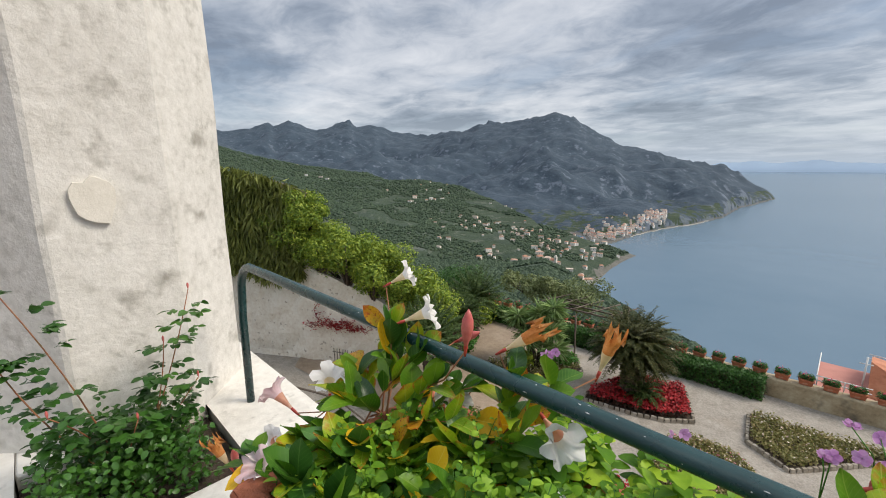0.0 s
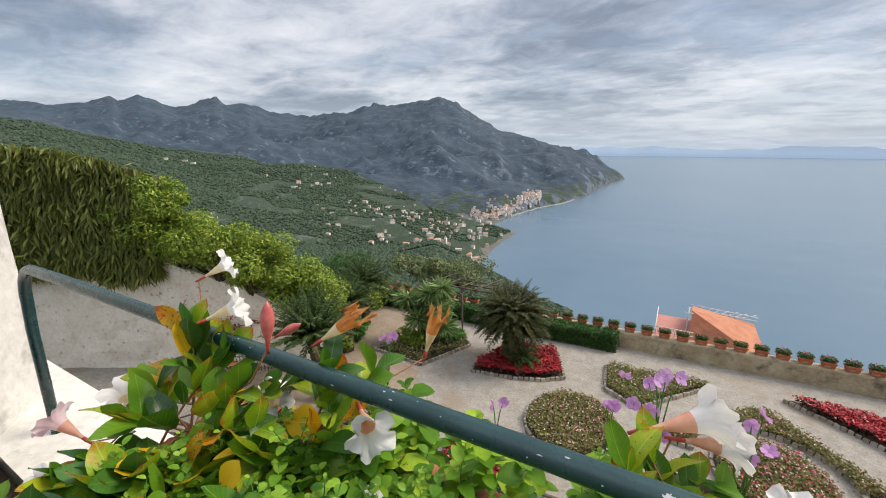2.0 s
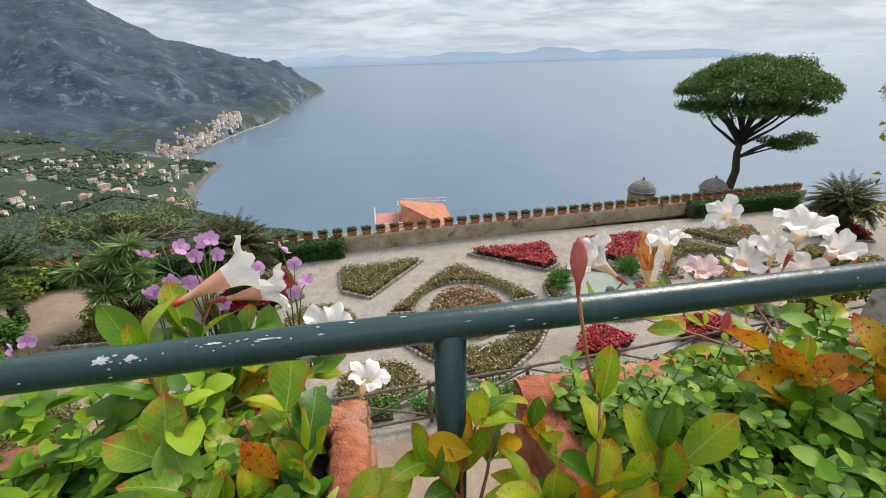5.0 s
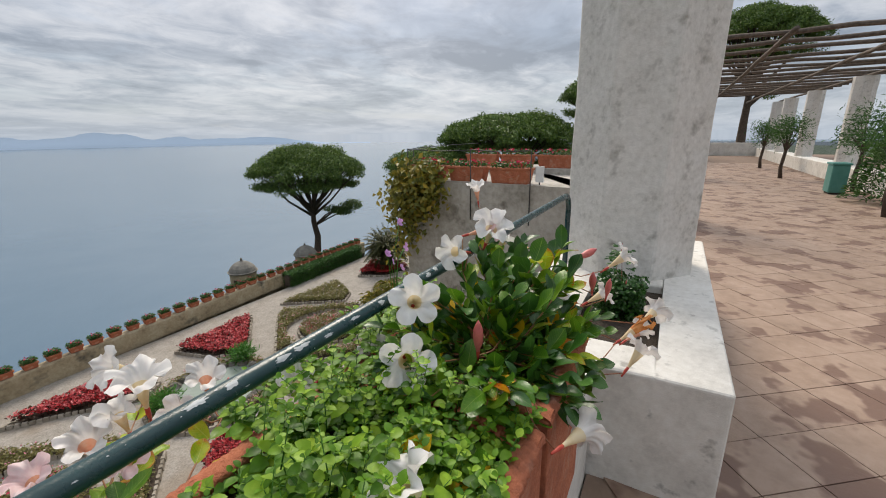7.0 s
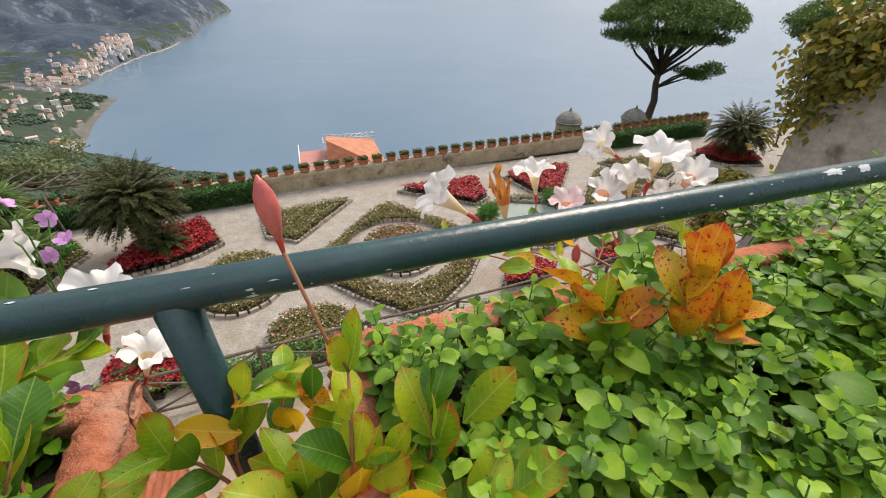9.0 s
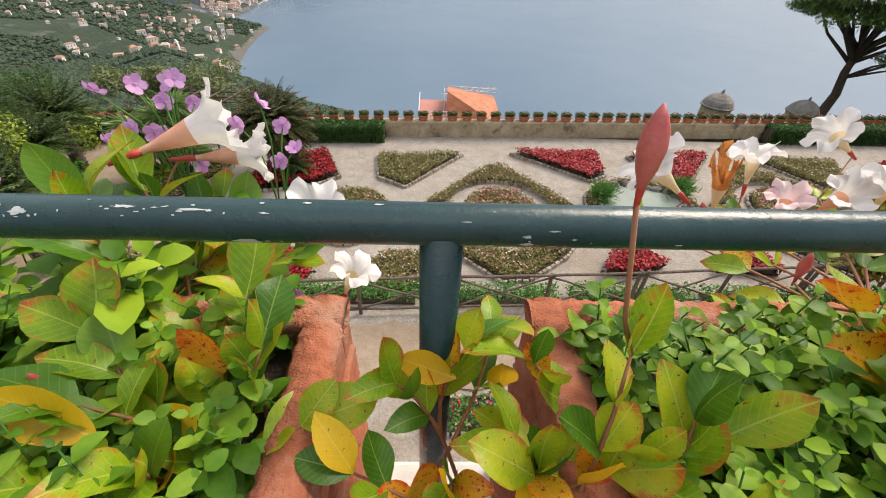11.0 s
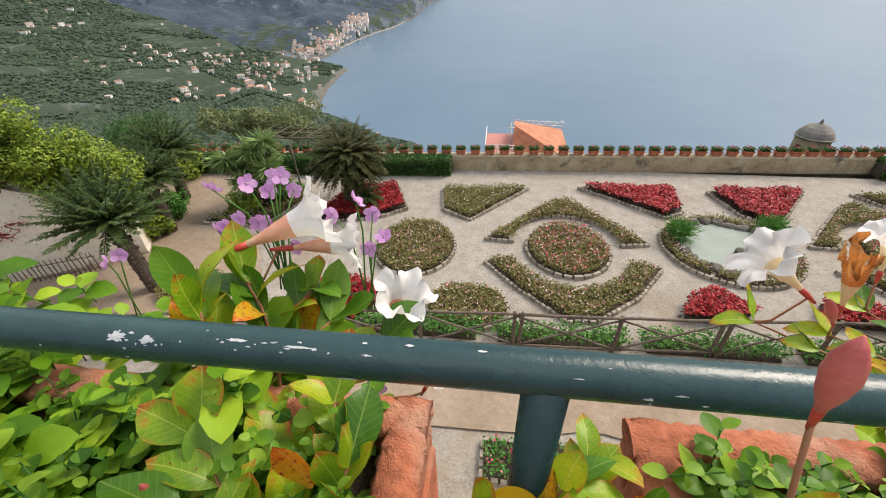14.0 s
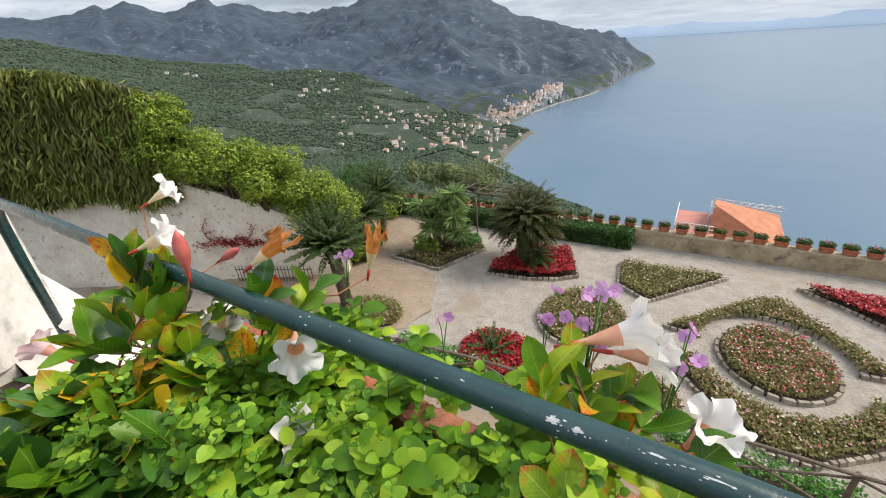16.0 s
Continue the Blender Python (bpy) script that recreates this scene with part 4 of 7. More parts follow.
def bed(poly, leaf, dots, label, h=0.2, dens=1500, size=0.07, dot_n=38, edge=True, category="flower bed"):
    t = thing("flower_bed", (0, 0, 0), label, category, "garden flower beds")
    c = np.mean(poly, 0)
    inner = [tuple(c + (np.array(p) - c) * 0.93) for p in poly]
    bm = bmesh.new()
    prism(bm, poly if edge else [tuple(c + (np.array(p) - c) * 0.84) for p in poly], GZ - 0.05, GZ + 0.06)
    part("soil", bm, M["soil"], t)
    if edge:
        V, Fc = [], []
        cube = [(-1, -1, -1), (1, -1, -1), (1, 1, -1), (-1, 1, -1), (-.8, -.7, 1), (.8, -.7, 1), (.8, .7, 1), (-.8, .7, 1)]
        quads = [(0, 3, 2, 1), (4, 5, 6, 7), (0, 1, 5, 4), (1, 2, 6, 5), (2, 3, 7, 6), (3, 0, 4, 7)]
        d = densify(poly)
        for i, p in enumerate(d):
            q = d[(i + 1) % len(d)]
            a = math.atan2(q[1] - p[1], q[0] - p[0])
            L = math.hypot(q[0] - p[0], q[1] - p[1]) * 0.5
            s = (L * rng.uniform(0.8, 1.02), rng.uniform(0.035, 0.055), rng.uniform(0.045, 0.068))
            o = len(V)
            for u in cube:
                x, y, z = (u[i2] * s[i2] * (1 + rng.uniform(-0.15, 0.15)) for i2 in range(3))
                V.append(((p[0] + q[0]) / 2 + x * math.cos(a) - y * math.sin(a), (p[1] + q[1]) / 2 + x * math.sin(a) + y * math.cos(a), GZ + 0.045 + z))
            Fc += [tuple(k + o for k in f) for f in quads]
        e = mesh_obj("stone_edging", V, Fc, M["edging"], t)
        e["kind"] = "stuff"
    Q = scatter_poly(inner, dens)
    if len(Q):
        bumpy = np.array([noise.noise((x * 2.2, y * 2.2, 1)) for x, y in Q])
        Z = GZ + 0.06 + (h + 0.08 * bumpy) * rng.uniform(0.25, 1, len(Q))
        f = leaf_cloud("foliage", np.column_stack([Q, Z]), size, leaf, t, 0.6, tilt=0.7)
        f["kind"] = "stuff"
        for dm in dots:
            D2 = scatter_poly(inner, dot_n)
            b2 = np.array([noise.noise((x * 2.2, y * 2.2, 1)) for x, y in D2])
            g = leaf_cloud("blossoms", np.column_stack([D2, GZ + 0.07 + h + 0.08 * b2 + rng.uniform(-0.03, 0.04, len(D2))]), size * 0.62, dm, t, 1.0, tilt=0.5)
            g["kind"] = "stuff"
    return t


def circle(cx, cy, rx, ry=None, n=28, a0=0, a1=360):
    ry = ry or rx
    return [(cx + rx * math.cos(radians(a0 + (a1 - a0) * k / n)), cy + ry * math.sin(radians(a0 + (a1 - a0) * k / n))) for k in range(n if a1 - a0 == 360 else n + 1)]


OL = "low olive-green bedding with small pale flowers, edged with rough stones"
PL = "low bedding with pink and white flowers, edged with rough stones"
RL = "dense crimson begonias edged with rough stones"
DOTS = [M["dot_white"], M["dot_pink"]]
for cx, s in ((2.07, 1), (10.75, -1)):
    cy = 9.27 if s == 1 else 9.6
    bed(circle(cx, cy, 1.12, 1.24), M["leaf_bed"], [M["dot_pink"], M["dot_white"], M["dot_red"]], PL, dot_n=60)
    up = [(cx - 2.28, cy + 0.30), (cx - 1.45, cy + 0.25)] + circle(cx, cy, 1.62, 1.72, 10, 168, 12) + [(cx + 1.45, cy + 0.25), (cx + 2.25, cy + 0.38), (cx + 1.5, cy + 1.35), (cx + 0.25, cy + 2.85), (cx - 0.3, cy + 2.55), (cx - 1.5, cy + 1.2)]
    bed(up, M["leaf_bed"], DOTS, OL)
    dn = [(cx - 2.25, cy - 0.75), (cx - 1.6, cy - 0.55)] + circle(cx, cy, 1.66, 1.76, 10, 200, 340) + [(cx + 1.55, cy - 0.5), (cx + 2.28, cy - 0.7), (cx + 1.4, cy - 1.9), (cx + 0.3, cy - 2.75), (cx - 0.35, cy - 2.8), (cx - 1.5, cy - 1.7)]
    bed(dn, M["leaf_bed"], DOTS, OL)
bed([(-1.78, 12.55), (1.2, 12.8), (-0.7, 10.54), (-1.58, 11.1)], M["leaf_bed"], DOTS[:1], OL)
bed([(11.4, 13.1), (14.6, 12.9), (13.7, 11.3), (12.9, 10.9)], M["leaf_bed"], DOTS[:1], OL)
bed([(2.83, 12.95), (3.6, 13.0), (5.95, 13.0), (5.78, 11.5), (5.19, 11.15)], M["leaf_begonia"], [M["leaf_red"], M["leaf_red"], M["leaf_red2"]], RL, dens=500, dot_n=330, size=0.1)
bed([(7.0, 12.95), (10.1, 13.2), (8.6, 11.35), (7.98, 10.9), (7.4, 11.5)], M["leaf_begonia"], [M["leaf_red"], M["leaf_red"], M["leaf_red2"]], RL, dens=500, dot_n=330, size=0.1)
bed(circle(-2.12, 9.05, 1.12, 1.32), M["leaf_bed"], DOTS, PL)
bed(circle(15.1, 9.6, 1.15, 1.3), M["leaf_bed"], DOTS, PL)
bed([(-5.5, 10.55), (-4.9, 12.3), (-3.4, 12.75), (-2.75, 11.1), (-3.35, 10.6), (-4.13, 10.3), (-5.4, 10.05)], M["leaf_begonia"], [M["leaf_red"]] * 3, RL, dens=500, dot_n=380, size=0.1)
bed([(15.7, 12.5), (17.6, 13.3), (18.6, 12.3), (17.8, 10.8), (16.4, 11.2)], M["leaf_begonia"], [M["leaf_red"]] * 3, RL, dens=500, dot_n=380, size=0.1)
bed([(4.13, 6.75), (4.5, 7.4), (5.24, 7.85), (5.95, 7.1), (5.2, 6.7)], M["leaf_begonia"], [M["leaf_red"]] * 3, RL, dens=500, dot_n=380, size=0.1, edge=False)
bed([(6.9, 6.9), (7.5, 7.7), (8.5, 7.5), (8.7, 6.8)], M["leaf_begonia"], [M["leaf_red"]] * 3, RL, dens=500, dot_n=380, size=0.1, edge=False)
bed(circle(-3.5, 6.6, 0.95, 0.85), M["leaf_begonia"], [M["leaf_red"]] * 3, RL, dens=500, dot_n=380, size=0.1, edge=False)
bed(circle(-0.5, 6.75, 0.95, 0.75), M["leaf_bed"], DOTS, OL)
bed([(-9.0, 9.7), (-7.0, 9.6), (-6.2, 11.6), (-6.9, 12.5), (-8.0, 11.4)], M["leaf_bed"], DOTS[:1], "low green bedding round a yucca, edged with stones", dens=700)
bed(circle(-7.3, 6.7, 0.95, 0.7), M["leaf_bed"], DOTS[:1], "low flowering cushion at the foot of a palm", edge=False)
# green strip behind the fence
for x0 in (-6.0, -3.0, 0.0, 3.0, 6.0, 9.0):
    bed([(x0, 5.75), (x0 + 3.0, 5.75), (x0 + 3.0, 6.25), (x0, 6.25)], M["leaf_small"], [M["dot_white"]], "strip of light green plants along the rustic fence", edge=False, dens=1100, dot_n=25, h=0.3, category="plants")

bed([(0.0, 2.9), (1.3, 2.9), (1.4, 3.6), (0.0, 3.55)], M["leaf_small"], [M["dot_red"], M["dot_pink"]], "small bed of red flowers at the foot of the terrace wall", dens=700, dot_n=40)

# ---- pond ----
pond = thing("pond", (0, 0, 0), "irregular pond of pale green water with a rock rim", "pond")
px, py = 6.35, 9.65
rimr = [1 + 0.16 * noise.noise((math.cos(a) * 1.3, math.sin(a) * 1.3, 2)) for a in np.linspace(0, 2 * math.pi, 37)[:-1]]
bm = bmesh.new()
bm.faces.new([bm.verts.new((px + 1.22 * r * math.cos(a), py + 1.12 * r * math.sin(a), GZ + 0.10)) for r, a in zip(rimr, np.linspace(0, 2 * math.pi, 37)[:-1])])
part("water", bm, M["water"], pond)


def stone_mesh(name, at, s, material, parent, seed):
    bm = bmesh.new()
    bmesh.ops.create_icosphere(bm, subdivisions=2, radius=1)
    for v in bm.verts:
        k = 1 + 0.35 * noise.noise(v.co * 1.3 + Vector((seed, seed, 0)))
        v.co = Vector((at[0] + v.co.x * s[0] * k, at[1] + v.co.y * s[1] * k, at[2] + v.co.z * s[2] * k))
    return part(name, bm, material, parent)


for k, a in enumerate(np.linspace(0, 2 * math.pi, 27)[:-1]):
    r = 1.3 * rimr[int(k * 36 / 26)]
    stone_mesh("rim_stone", (px + r * math.cos(a), py + r * 0.93 * math.sin(a), GZ + 0.10), (rng.uniform(.13, .22), rng.uniform(.10, .18), rng.uniform(.09, .16)), M["rock"], pond, k * 1.7)
stone_mesh("centre_rock", (px + 0.12, py - 0.3, GZ + 0.16), (0.15, 0.13, 0.14), M["rock"], pond, 77)
outer = [(px + 1.72 * math.cos(a), py + 1.62 * math.sin(a)) for a in np.linspace(0, 2 * math.pi, 33)[:-1]]
innr = [(px + 1.40 * math.cos(a), py + 1.30 * math.sin(a)) for a in np.linspace(0, 2 * math.pi, 33)[:-1]]
for a0, a1 in ((0, 10), (10, 21), (21, 32)):
    bed(outer[a0:a1 + 1] + innr[a0:a1 + 1][::-1], M["leaf_bed"], DOTS, "narrow planted rim round the pond, edged with rough stones", dens=800)


def grass_clump(at, h, n, label):
    t = thing("papyrus_clump", at, label, "plant")
    P = np.column_stack([rng.normal(0, h * 0.28, n), rng.normal(0, h * 0.28, n), rng.uniform(0.05, h * 0.8, n)])
    D = np.column_stack([P[:, 0] * 1.2, P[:, 1] * 1.2, np.full(n, 0.5)]) + rng.normal(0, 0.3, (n, 3))
    f = leaf_cloud("grass_foliage", P, h * 0.35, M["leaf_small"], t, 0.12, D=D)
    f["kind"] = "stuff"
    return t


grass_clump((px - 1.2, py + 0.35, GZ + 0.1), 0.55, 700, "feathery green papyrus clump at the pond")
grass_clump((px + 1.35, py + 0.75, GZ + 0.1), 0.55, 700, "feathery green papyrus clump at the pond")

# ---- rustic fence ----
fence = thing("rustic_fence", (0, 0, 0), "rustic fence of dark wooden poles with crossed rails", "fence")
FP = [(-13.2, 2.4), (-11.2, 3.4), (-9.2, 4.2), (-7.3, 4.8), (-5.2, 5.15), (-3.3, 5.38), (-1.36, 5.52), (0.58, 5.62), (2.53, 5.70), (4.48, 5.82), (6.46, 5.97), (8.4, 6.1), (10.3, 6.2), (12.2, 6.3)]


def wob(a, b, r, n=7, seed=0.0):
    a, b = Vector(a), Vector(b)
    return [tuple(a.lerp(b, k / (n - 1)) + Vector((0.018 * noise.noise((k * .7, seed, 1)), 0.018 * noise.noise((k * .7, seed, 5)), 0.018 * noise.noise((k * .7, seed, 9))))) for k in range(n)], [r * (1 + 0.15 * noise.noise((k, seed, 3))) for k in range(n)]


FH = 1.02
for i, (x, y) in enumerate(FP):
    for dx in ((-0.05, 0.06) if i % 2 == 1 else (0,)):
        p, r = wob((x + dx, y, GZ - 0.1), (x + dx * 1.4, y, GZ + FH + 0.03), 0.04, 5, i + dx)
        tube("post", p, r, M["wood"], fence, 7)
    if i:
        a, b = FP[i - 1], (x, y)
        for z0, z1, rr in ((FH, FH, 0.030), (0.16, 0.16, 0.028), (0.16, FH - 0.05, 0.022), (FH - 0.05, 0.16, 0.022)):
            p, r = wob((a[0], a[1] - 0.02, GZ + z0), (b[0], b[1] - 0.02, GZ + z1), rr, 7, i * 3.1 + z0)
            tube("rail", p, r, M["wood"], fence, 6)

# ---- wall at the end of the garden with creeper and shrubs ----
W0, W1 = Vector((-21.5, 1.1, 0)), Vector((-9.6, 8.08, 0))
wd = (W1 - W0).normalized()
wn_ = Vector((wd.y, -wd.x, 0))
nx, nz = 60, 14


def wall_top(u):
    return -2.6 - 2.2 * max(0.0, (u - 0.62) / 0.38)


V, Fc = [], []
for i in range(nx + 1):
    u = i / nx
    p = W0.lerp(W1, u)
    zt = wall_top(u) + 0.12 * noise.noise((u * 14, 0, 2))
    for j in range(nz + 1):
        z = GZ - 1.2 + (zt - GZ + 1.2) * j / nz
        d = 0.10 * noise.noise((u * 22, z * 1.4, 4)) + 0.05 * noise.noise((u * 60, z * 4, 9))
        q = p + wn_ * d
        V.append((q.x, q.y, z))
    q = p - wn_ * 0.6
    V.append((q.x, q.y, zt))
    V.append((q.x, q.y, GZ - 1.2))
k = nz + 3
for i in range(nx):
    for j in range(k - 1):
        Fc.append((i * k + j, (i + 1) * k + j, (i + 1) * k + j + 1, i * k + j + 1))
Fc += [tuple(range(k)), tuple(reversed(range(nx * k, nx * k + k)))]
tagged(mesh_obj("wall_garden", V, Fc, M["rubble"]), "high rough rubble wall with flaking plaster at the garden's end", "wall", kind="structure")


def ivy_wall():
    """A thick curtain of hanging vine that covers a tall wall."""
    t = thing("hanging_vine", (0, 0, 0), "thick curtain of hanging dark olive vine over a tall wall", "vine")
    a, b = Vector((-24, -1.0, 0)), W0.lerp(W1, 0.66)
    d = (b - a).normalized()
    n_ = Vector((d.y, -d.x, 0))
    top = lambda u: 2.6 - 3.0 * u + 0.25 * math.sin(u * 9)
    bot = lambda u: -3.2 + 0.6 * noise.noise((u * 6, 1, 1))
    V, Fc = [], []
    for i in range(31):
        u = i / 30
        p = a.lerp(b, u)
        for z, o in ((bot(u) + 0.3, 0.0), (top(u) - 0.25, -0.1), (top(u) - 0.25, -0.9), (bot(u), -0.9)):
            q = p + n_ * o
            V.append((q.x, q.y, z))
    for i in range(30):
        for j in range(4):
            Fc.append((i * 4 + j, (i + 1) * 4 + j, (i + 1) * 4 + (j + 1) % 4, i * 4 + (j + 1) % 4))
    mesh_obj("core", V, Fc, M["bark"], t)
    n = 26000
    u, w = rng.uniform(0, 1, n), rng.uniform(0, 1, n)
    P, D = np.zeros((n, 3)), np.zeros((n, 3))
    for i in range(n):
        zt, zb = top(u[i]), bot(u[i])
        p = a.lerp(b, float(u[i]))
        bulge = 0.18 + 0.16 * noise.noise((u[i] * 26, w[i] * 5, 0)) + 0.1 * noise.noise((u[i] * 70, w[i] * 3, 4))
        q = p + n_ * (bulge + rng.uniform(-0.08, 0.06))
        P[i] = (q.x, q.y, zb + (zt + 0.1 - zb) * w[i])
        D[i] = (rng.normal(0, 0.35), rng.normal(0, 0.35), -1)
    f = leaf_cloud("trailing_leaves", P, 0.34, M["leaf_ivy"], t, 0.2, N=np.tile(tuple(n_), (n, 1)), D=D, tilt=0.5)
    f["kind"] = "stuff"
    return t


ivy_wall()


def shrub(at, r, label, material, n=2600, leaf=0.13, name="shrub", lobes=9):
    """A bush: branches and many leaf clumps on uneven lobes."""
    t = thing(name, at, label, "shrub")
    bars = []
    P, N = [], []
    for k in range(lobes):
        c = Vector((rng.uniform(-0.75, 0.75) * r[0], rng.uniform(-0.6, 0.6) * r[1], rng.uniform(0.25, 0.85) * r[2]))
        rr = rng.uniform(0.30, 0.5) * min(r) * (0.8 if lobes > 20 else 1)
        bars.append(([(0, 0, -0.2), tuple(c * 0.5 + Vector((0, 0, -0.1))), tuple(c)], [0.05, 0.035, 0.012]))
        d = rng.normal(0, 1, (n // lobes, 3))
        d /= np.linalg.norm(d, axis=1)[:, None]
        P.append(np.array(c) + d * rr * rng.uniform(0.65, 1.12, (len(d), 1)) * np.array((1.25, 1.1, 1.0)))
        N.append(d)
    tubes("branchwork", bars, M["bark"], t)
    f = leaf_cloud("leaves", np.concatenate(P), leaf, material, t, 0.5, N=np.concatenate(N) + np.array((0, 0, 0.5)), tilt=0.55)
    f["kind"] = "stuff"
    return t


for u, zb, s in ((0.63, -2.5, 1.0), (0.70, -3.1, 1.1), (0.77, -3.5, 1.15), (0.84, -3.9, 1.1), (0.91, -4.3, 1.05), (0.98, -4.8, 1.0), (0.66, -1.7, 0.8)):
    p = W0.lerp(W1, u) - wn_ * 0.15
    shrub((p.x, p.y, zb), (1.2 * s, 0.95 * s, 1.7 * s), "bright yellow-green leafy shrub overhanging the wall", M["leaf_shrub"], 9500, 0.095, lobes=24)
# red creeper on the wall
rc = thing("red_creeper", (0, 0, 0), "thin red creeper branching over the pale wall", "vine")
bars = []
for s in range(15):
    u, z = 0.68 + 0.009 * s, -5.0
    pts = []
    for k in range(8):
        p = W0.lerp(W1, u) + wn_ * 0.13
        pts.append((p.x, p.y, z))
        u += rng.uniform(-0.016, 0.022)
        z += rng.uniform(-0.12, 0.2)
    bars.append((pts, 0.012))
M["creeper"] = mat("red_creeper", [(0.16, 0.02, 0.02), (0.32, 0.05, 0.04)], 20, 0.7)
for b, r in bars:
    tube("stem", b, r, M["creeper"], rc, 5)
P = np.array([p for b, _ in bars for p in b for _ in range(5)]) + rng.normal(0, 0.05, (len(bars) * 40, 3))
leaf_cloud("leaves", P, 0.06, M["leaf_red"], rc, 0.8)["kind"] = "stuff"

# low palisade of thin stakes at the wall's foot
pal = thing("stake_fence", (0, 0, 0), "low fence of thin rusty stakes at the wall's foot", "fence")
for i in range(24):
    p = Vector((-12.7, 6.1, GZ)).lerp(Vector((-10.35, 7.2, GZ)), i / 23)
    tube("stake", [tuple(p + Vector((0, 0, -0.05))), tuple(p + Vector((rng.normal(0, .02), 0, 0.35))), tuple(p + Vector((rng.normal(0, .03), 0, 0.62)))], [0.014, 0.013, 0.011], M["wood"], pal, 5)
for z in (0.14, 0.5):
    tube("rail", [(-12.75, 6.06, GZ + z), (-11.5, 6.66, GZ + z - 0.02), (-10.3, 7.22, GZ + z)], 0.012, M["wood"], pal, 5)

# ---- palms and yucca ----


def cycad(at, trunk_h, crown_r, n, material, label, lean=(0, 0), droop=0.7, r_tr=0.16, group="garden palms"):
    t = thing("cycad_palm", at, label, "palm", group)
    top = Vector((lean[0], lean[1], trunk_h))
    pts = [Vector((lean[0] * k / 6, lean[1] * k / 6, trunk_h * k / 6 - (0.1 if k == 0 else 0))) for k in range(7)]
    tube("trunk", pts, [r_tr * (1.15 - 0.25 * k / 6) for k in range(7)], M["bark"], t, 10)
    scales = []
    for k in range(70):
        s = rng.uniform(0.05, 1)
        a = k * 2.4
        c = pts[0].lerp(pts[-1], s)
        d = Vector((math.cos(a), math.sin(a), 0.4))
        scales.append(([tuple(c + d * r_tr * 0.8), tuple(c + d * r_tr * 1.25)], [0.05, 0.02]))
    tubes("scaly_bark", scales, M["bark"], t, 5)["kind"] = "stuff"
    P, D, S, bars = [], [], [], []
    for k in range(n):
        a = k * 2.39996 + rng.uniform(-0.1, 0.1)
        e = radians(80 - 88 * (k / n) ** 0.8 + rng.uniform(-6, 6))
        L = crown_r * rng.uniform(0.9, 1.12)
        way = Vector((math.cos(a) * math.cos(e), math.sin(a) * math.cos(e), math.sin(e)))
        p, rib, d = top.copy(), [], way.copy()
        m = 12
        for j in range(m + 1):
            rib.append(tuple(p))
            side = d.cross(Vector((0, 0, 1))).normalized() if abs(d.z) < 0.98 else Vector((1, 0, 0))
            if j > 0:
                for sg in (-1, 1):
                    for sub in range(4):
                        w = math.sin(math.pi * min(1, (j + 0.4) / (m + 1.5))) * 0.085 * L + 0.035
                        P.append(p - d * (L / m) * sub / 4)
                        D.append(side * sg + d * 0.9 + Vector((0, 0, 0.45)))
                        S.append(w)
            p = p + d * (L / m)
            d = (d + Vector((0, 0, -droop * 0.12))).normalized()
        bars.append((rib, [0.016 - 0.011 * j / m for j in range(m + 1)]))
    tubes("frond_ribs", bars, material, t, 4)
    f = leaf_cloud("fronds", np.array(P), np.array(S), material, t, 0.30, D=np.array(D), N=np.tile((0, 0, 1.0), (len(P), 1)), tilt=0.2)
    f["kind"] = "stuff"
    return t


cycad((-8.3, 6.67, GZ), 2.0, 1.3, 96, M["leaf_palm"], "sago palm with a leaning dark trunk and a spreading crown", (-0.3, 0.0), 0.12)
cycad((-4.45, 11.2, GZ), 1.55, 1.3, 210, M["leaf_palm_brown"], "large shaggy sago palm with browned drooping fronds in a red bed", (-0.1, 0.1), 0.8, 0.3)
cycad((-4.15, 11.1, GZ), 0.4, 0.7, 30, M["leaf_palm"], "young dark sago palm at the foot of a larger one", (0.05, -0.05), 0.8, 0.2)
cycad((-9.7, 9.2, GZ), 1.7, 1.1, 80, M["leaf_palm"], "sago palm beside the garden wall", (-0.1, 0.1), 0.3)
cycad((-10.6, 11.2, GZ), 1.7, 1.3, 80, M["leaf_palm"], "sago palm beside the garden path", (0, 0), 0.3)
cycad((-3.6, 6.65, GZ), 0.15, 0.65, 26, M["leaf_palm"], "small sago palm in a red bed", (0, 0), 0.3, 0.1)
cycad((17.4, 12.0, GZ), 1.1, 1.3, 170, M["leaf_palm_brown"], "dark sago palm in a red bed", (0, 0), 0.9, 0.28)


def yucca(at, label):
    t = thing("yucca", at, label, "yucca")
    heads = [(0.0, 0.0, 1.9), (-0.55, 0.1, 1.35), (0.5, -0.15, 1.45), (0.1, 0.45, 1.6), (-0.25, -0.4, 1.05), (0.35, 0.2, 2.15), (-0.8, -0.2, 1.7), (0.75, -0.3, 1.0)]
    P, D = [], []
    for h in heads:
        tube("stem", [(h[0] * 0.2, h[1] * 0.2, -0.1), (h[0] * 0.6, h[1] * 0.6, h[2] * 0.5), h], [0.09, 0.07, 0.05], M["bark"], t, 7)
        d = rng.normal(0, 1, (190, 3))
        d[:, 2] = d[:, 2] * 0.75 + 0.2
        d /= np.linalg.norm(d, axis=1)[:, None]
        P.append(np.tile(h, (190, 1)) + d * 0.04)
        D.append(d)
    f = leaf_cloud("leaves", np.concatenate(P), 0.52, M["leaf_yucca"], t, 0.10, D=np.concatenate(D), tilt=0.5)
    f["kind"] = "stuff"
    return t


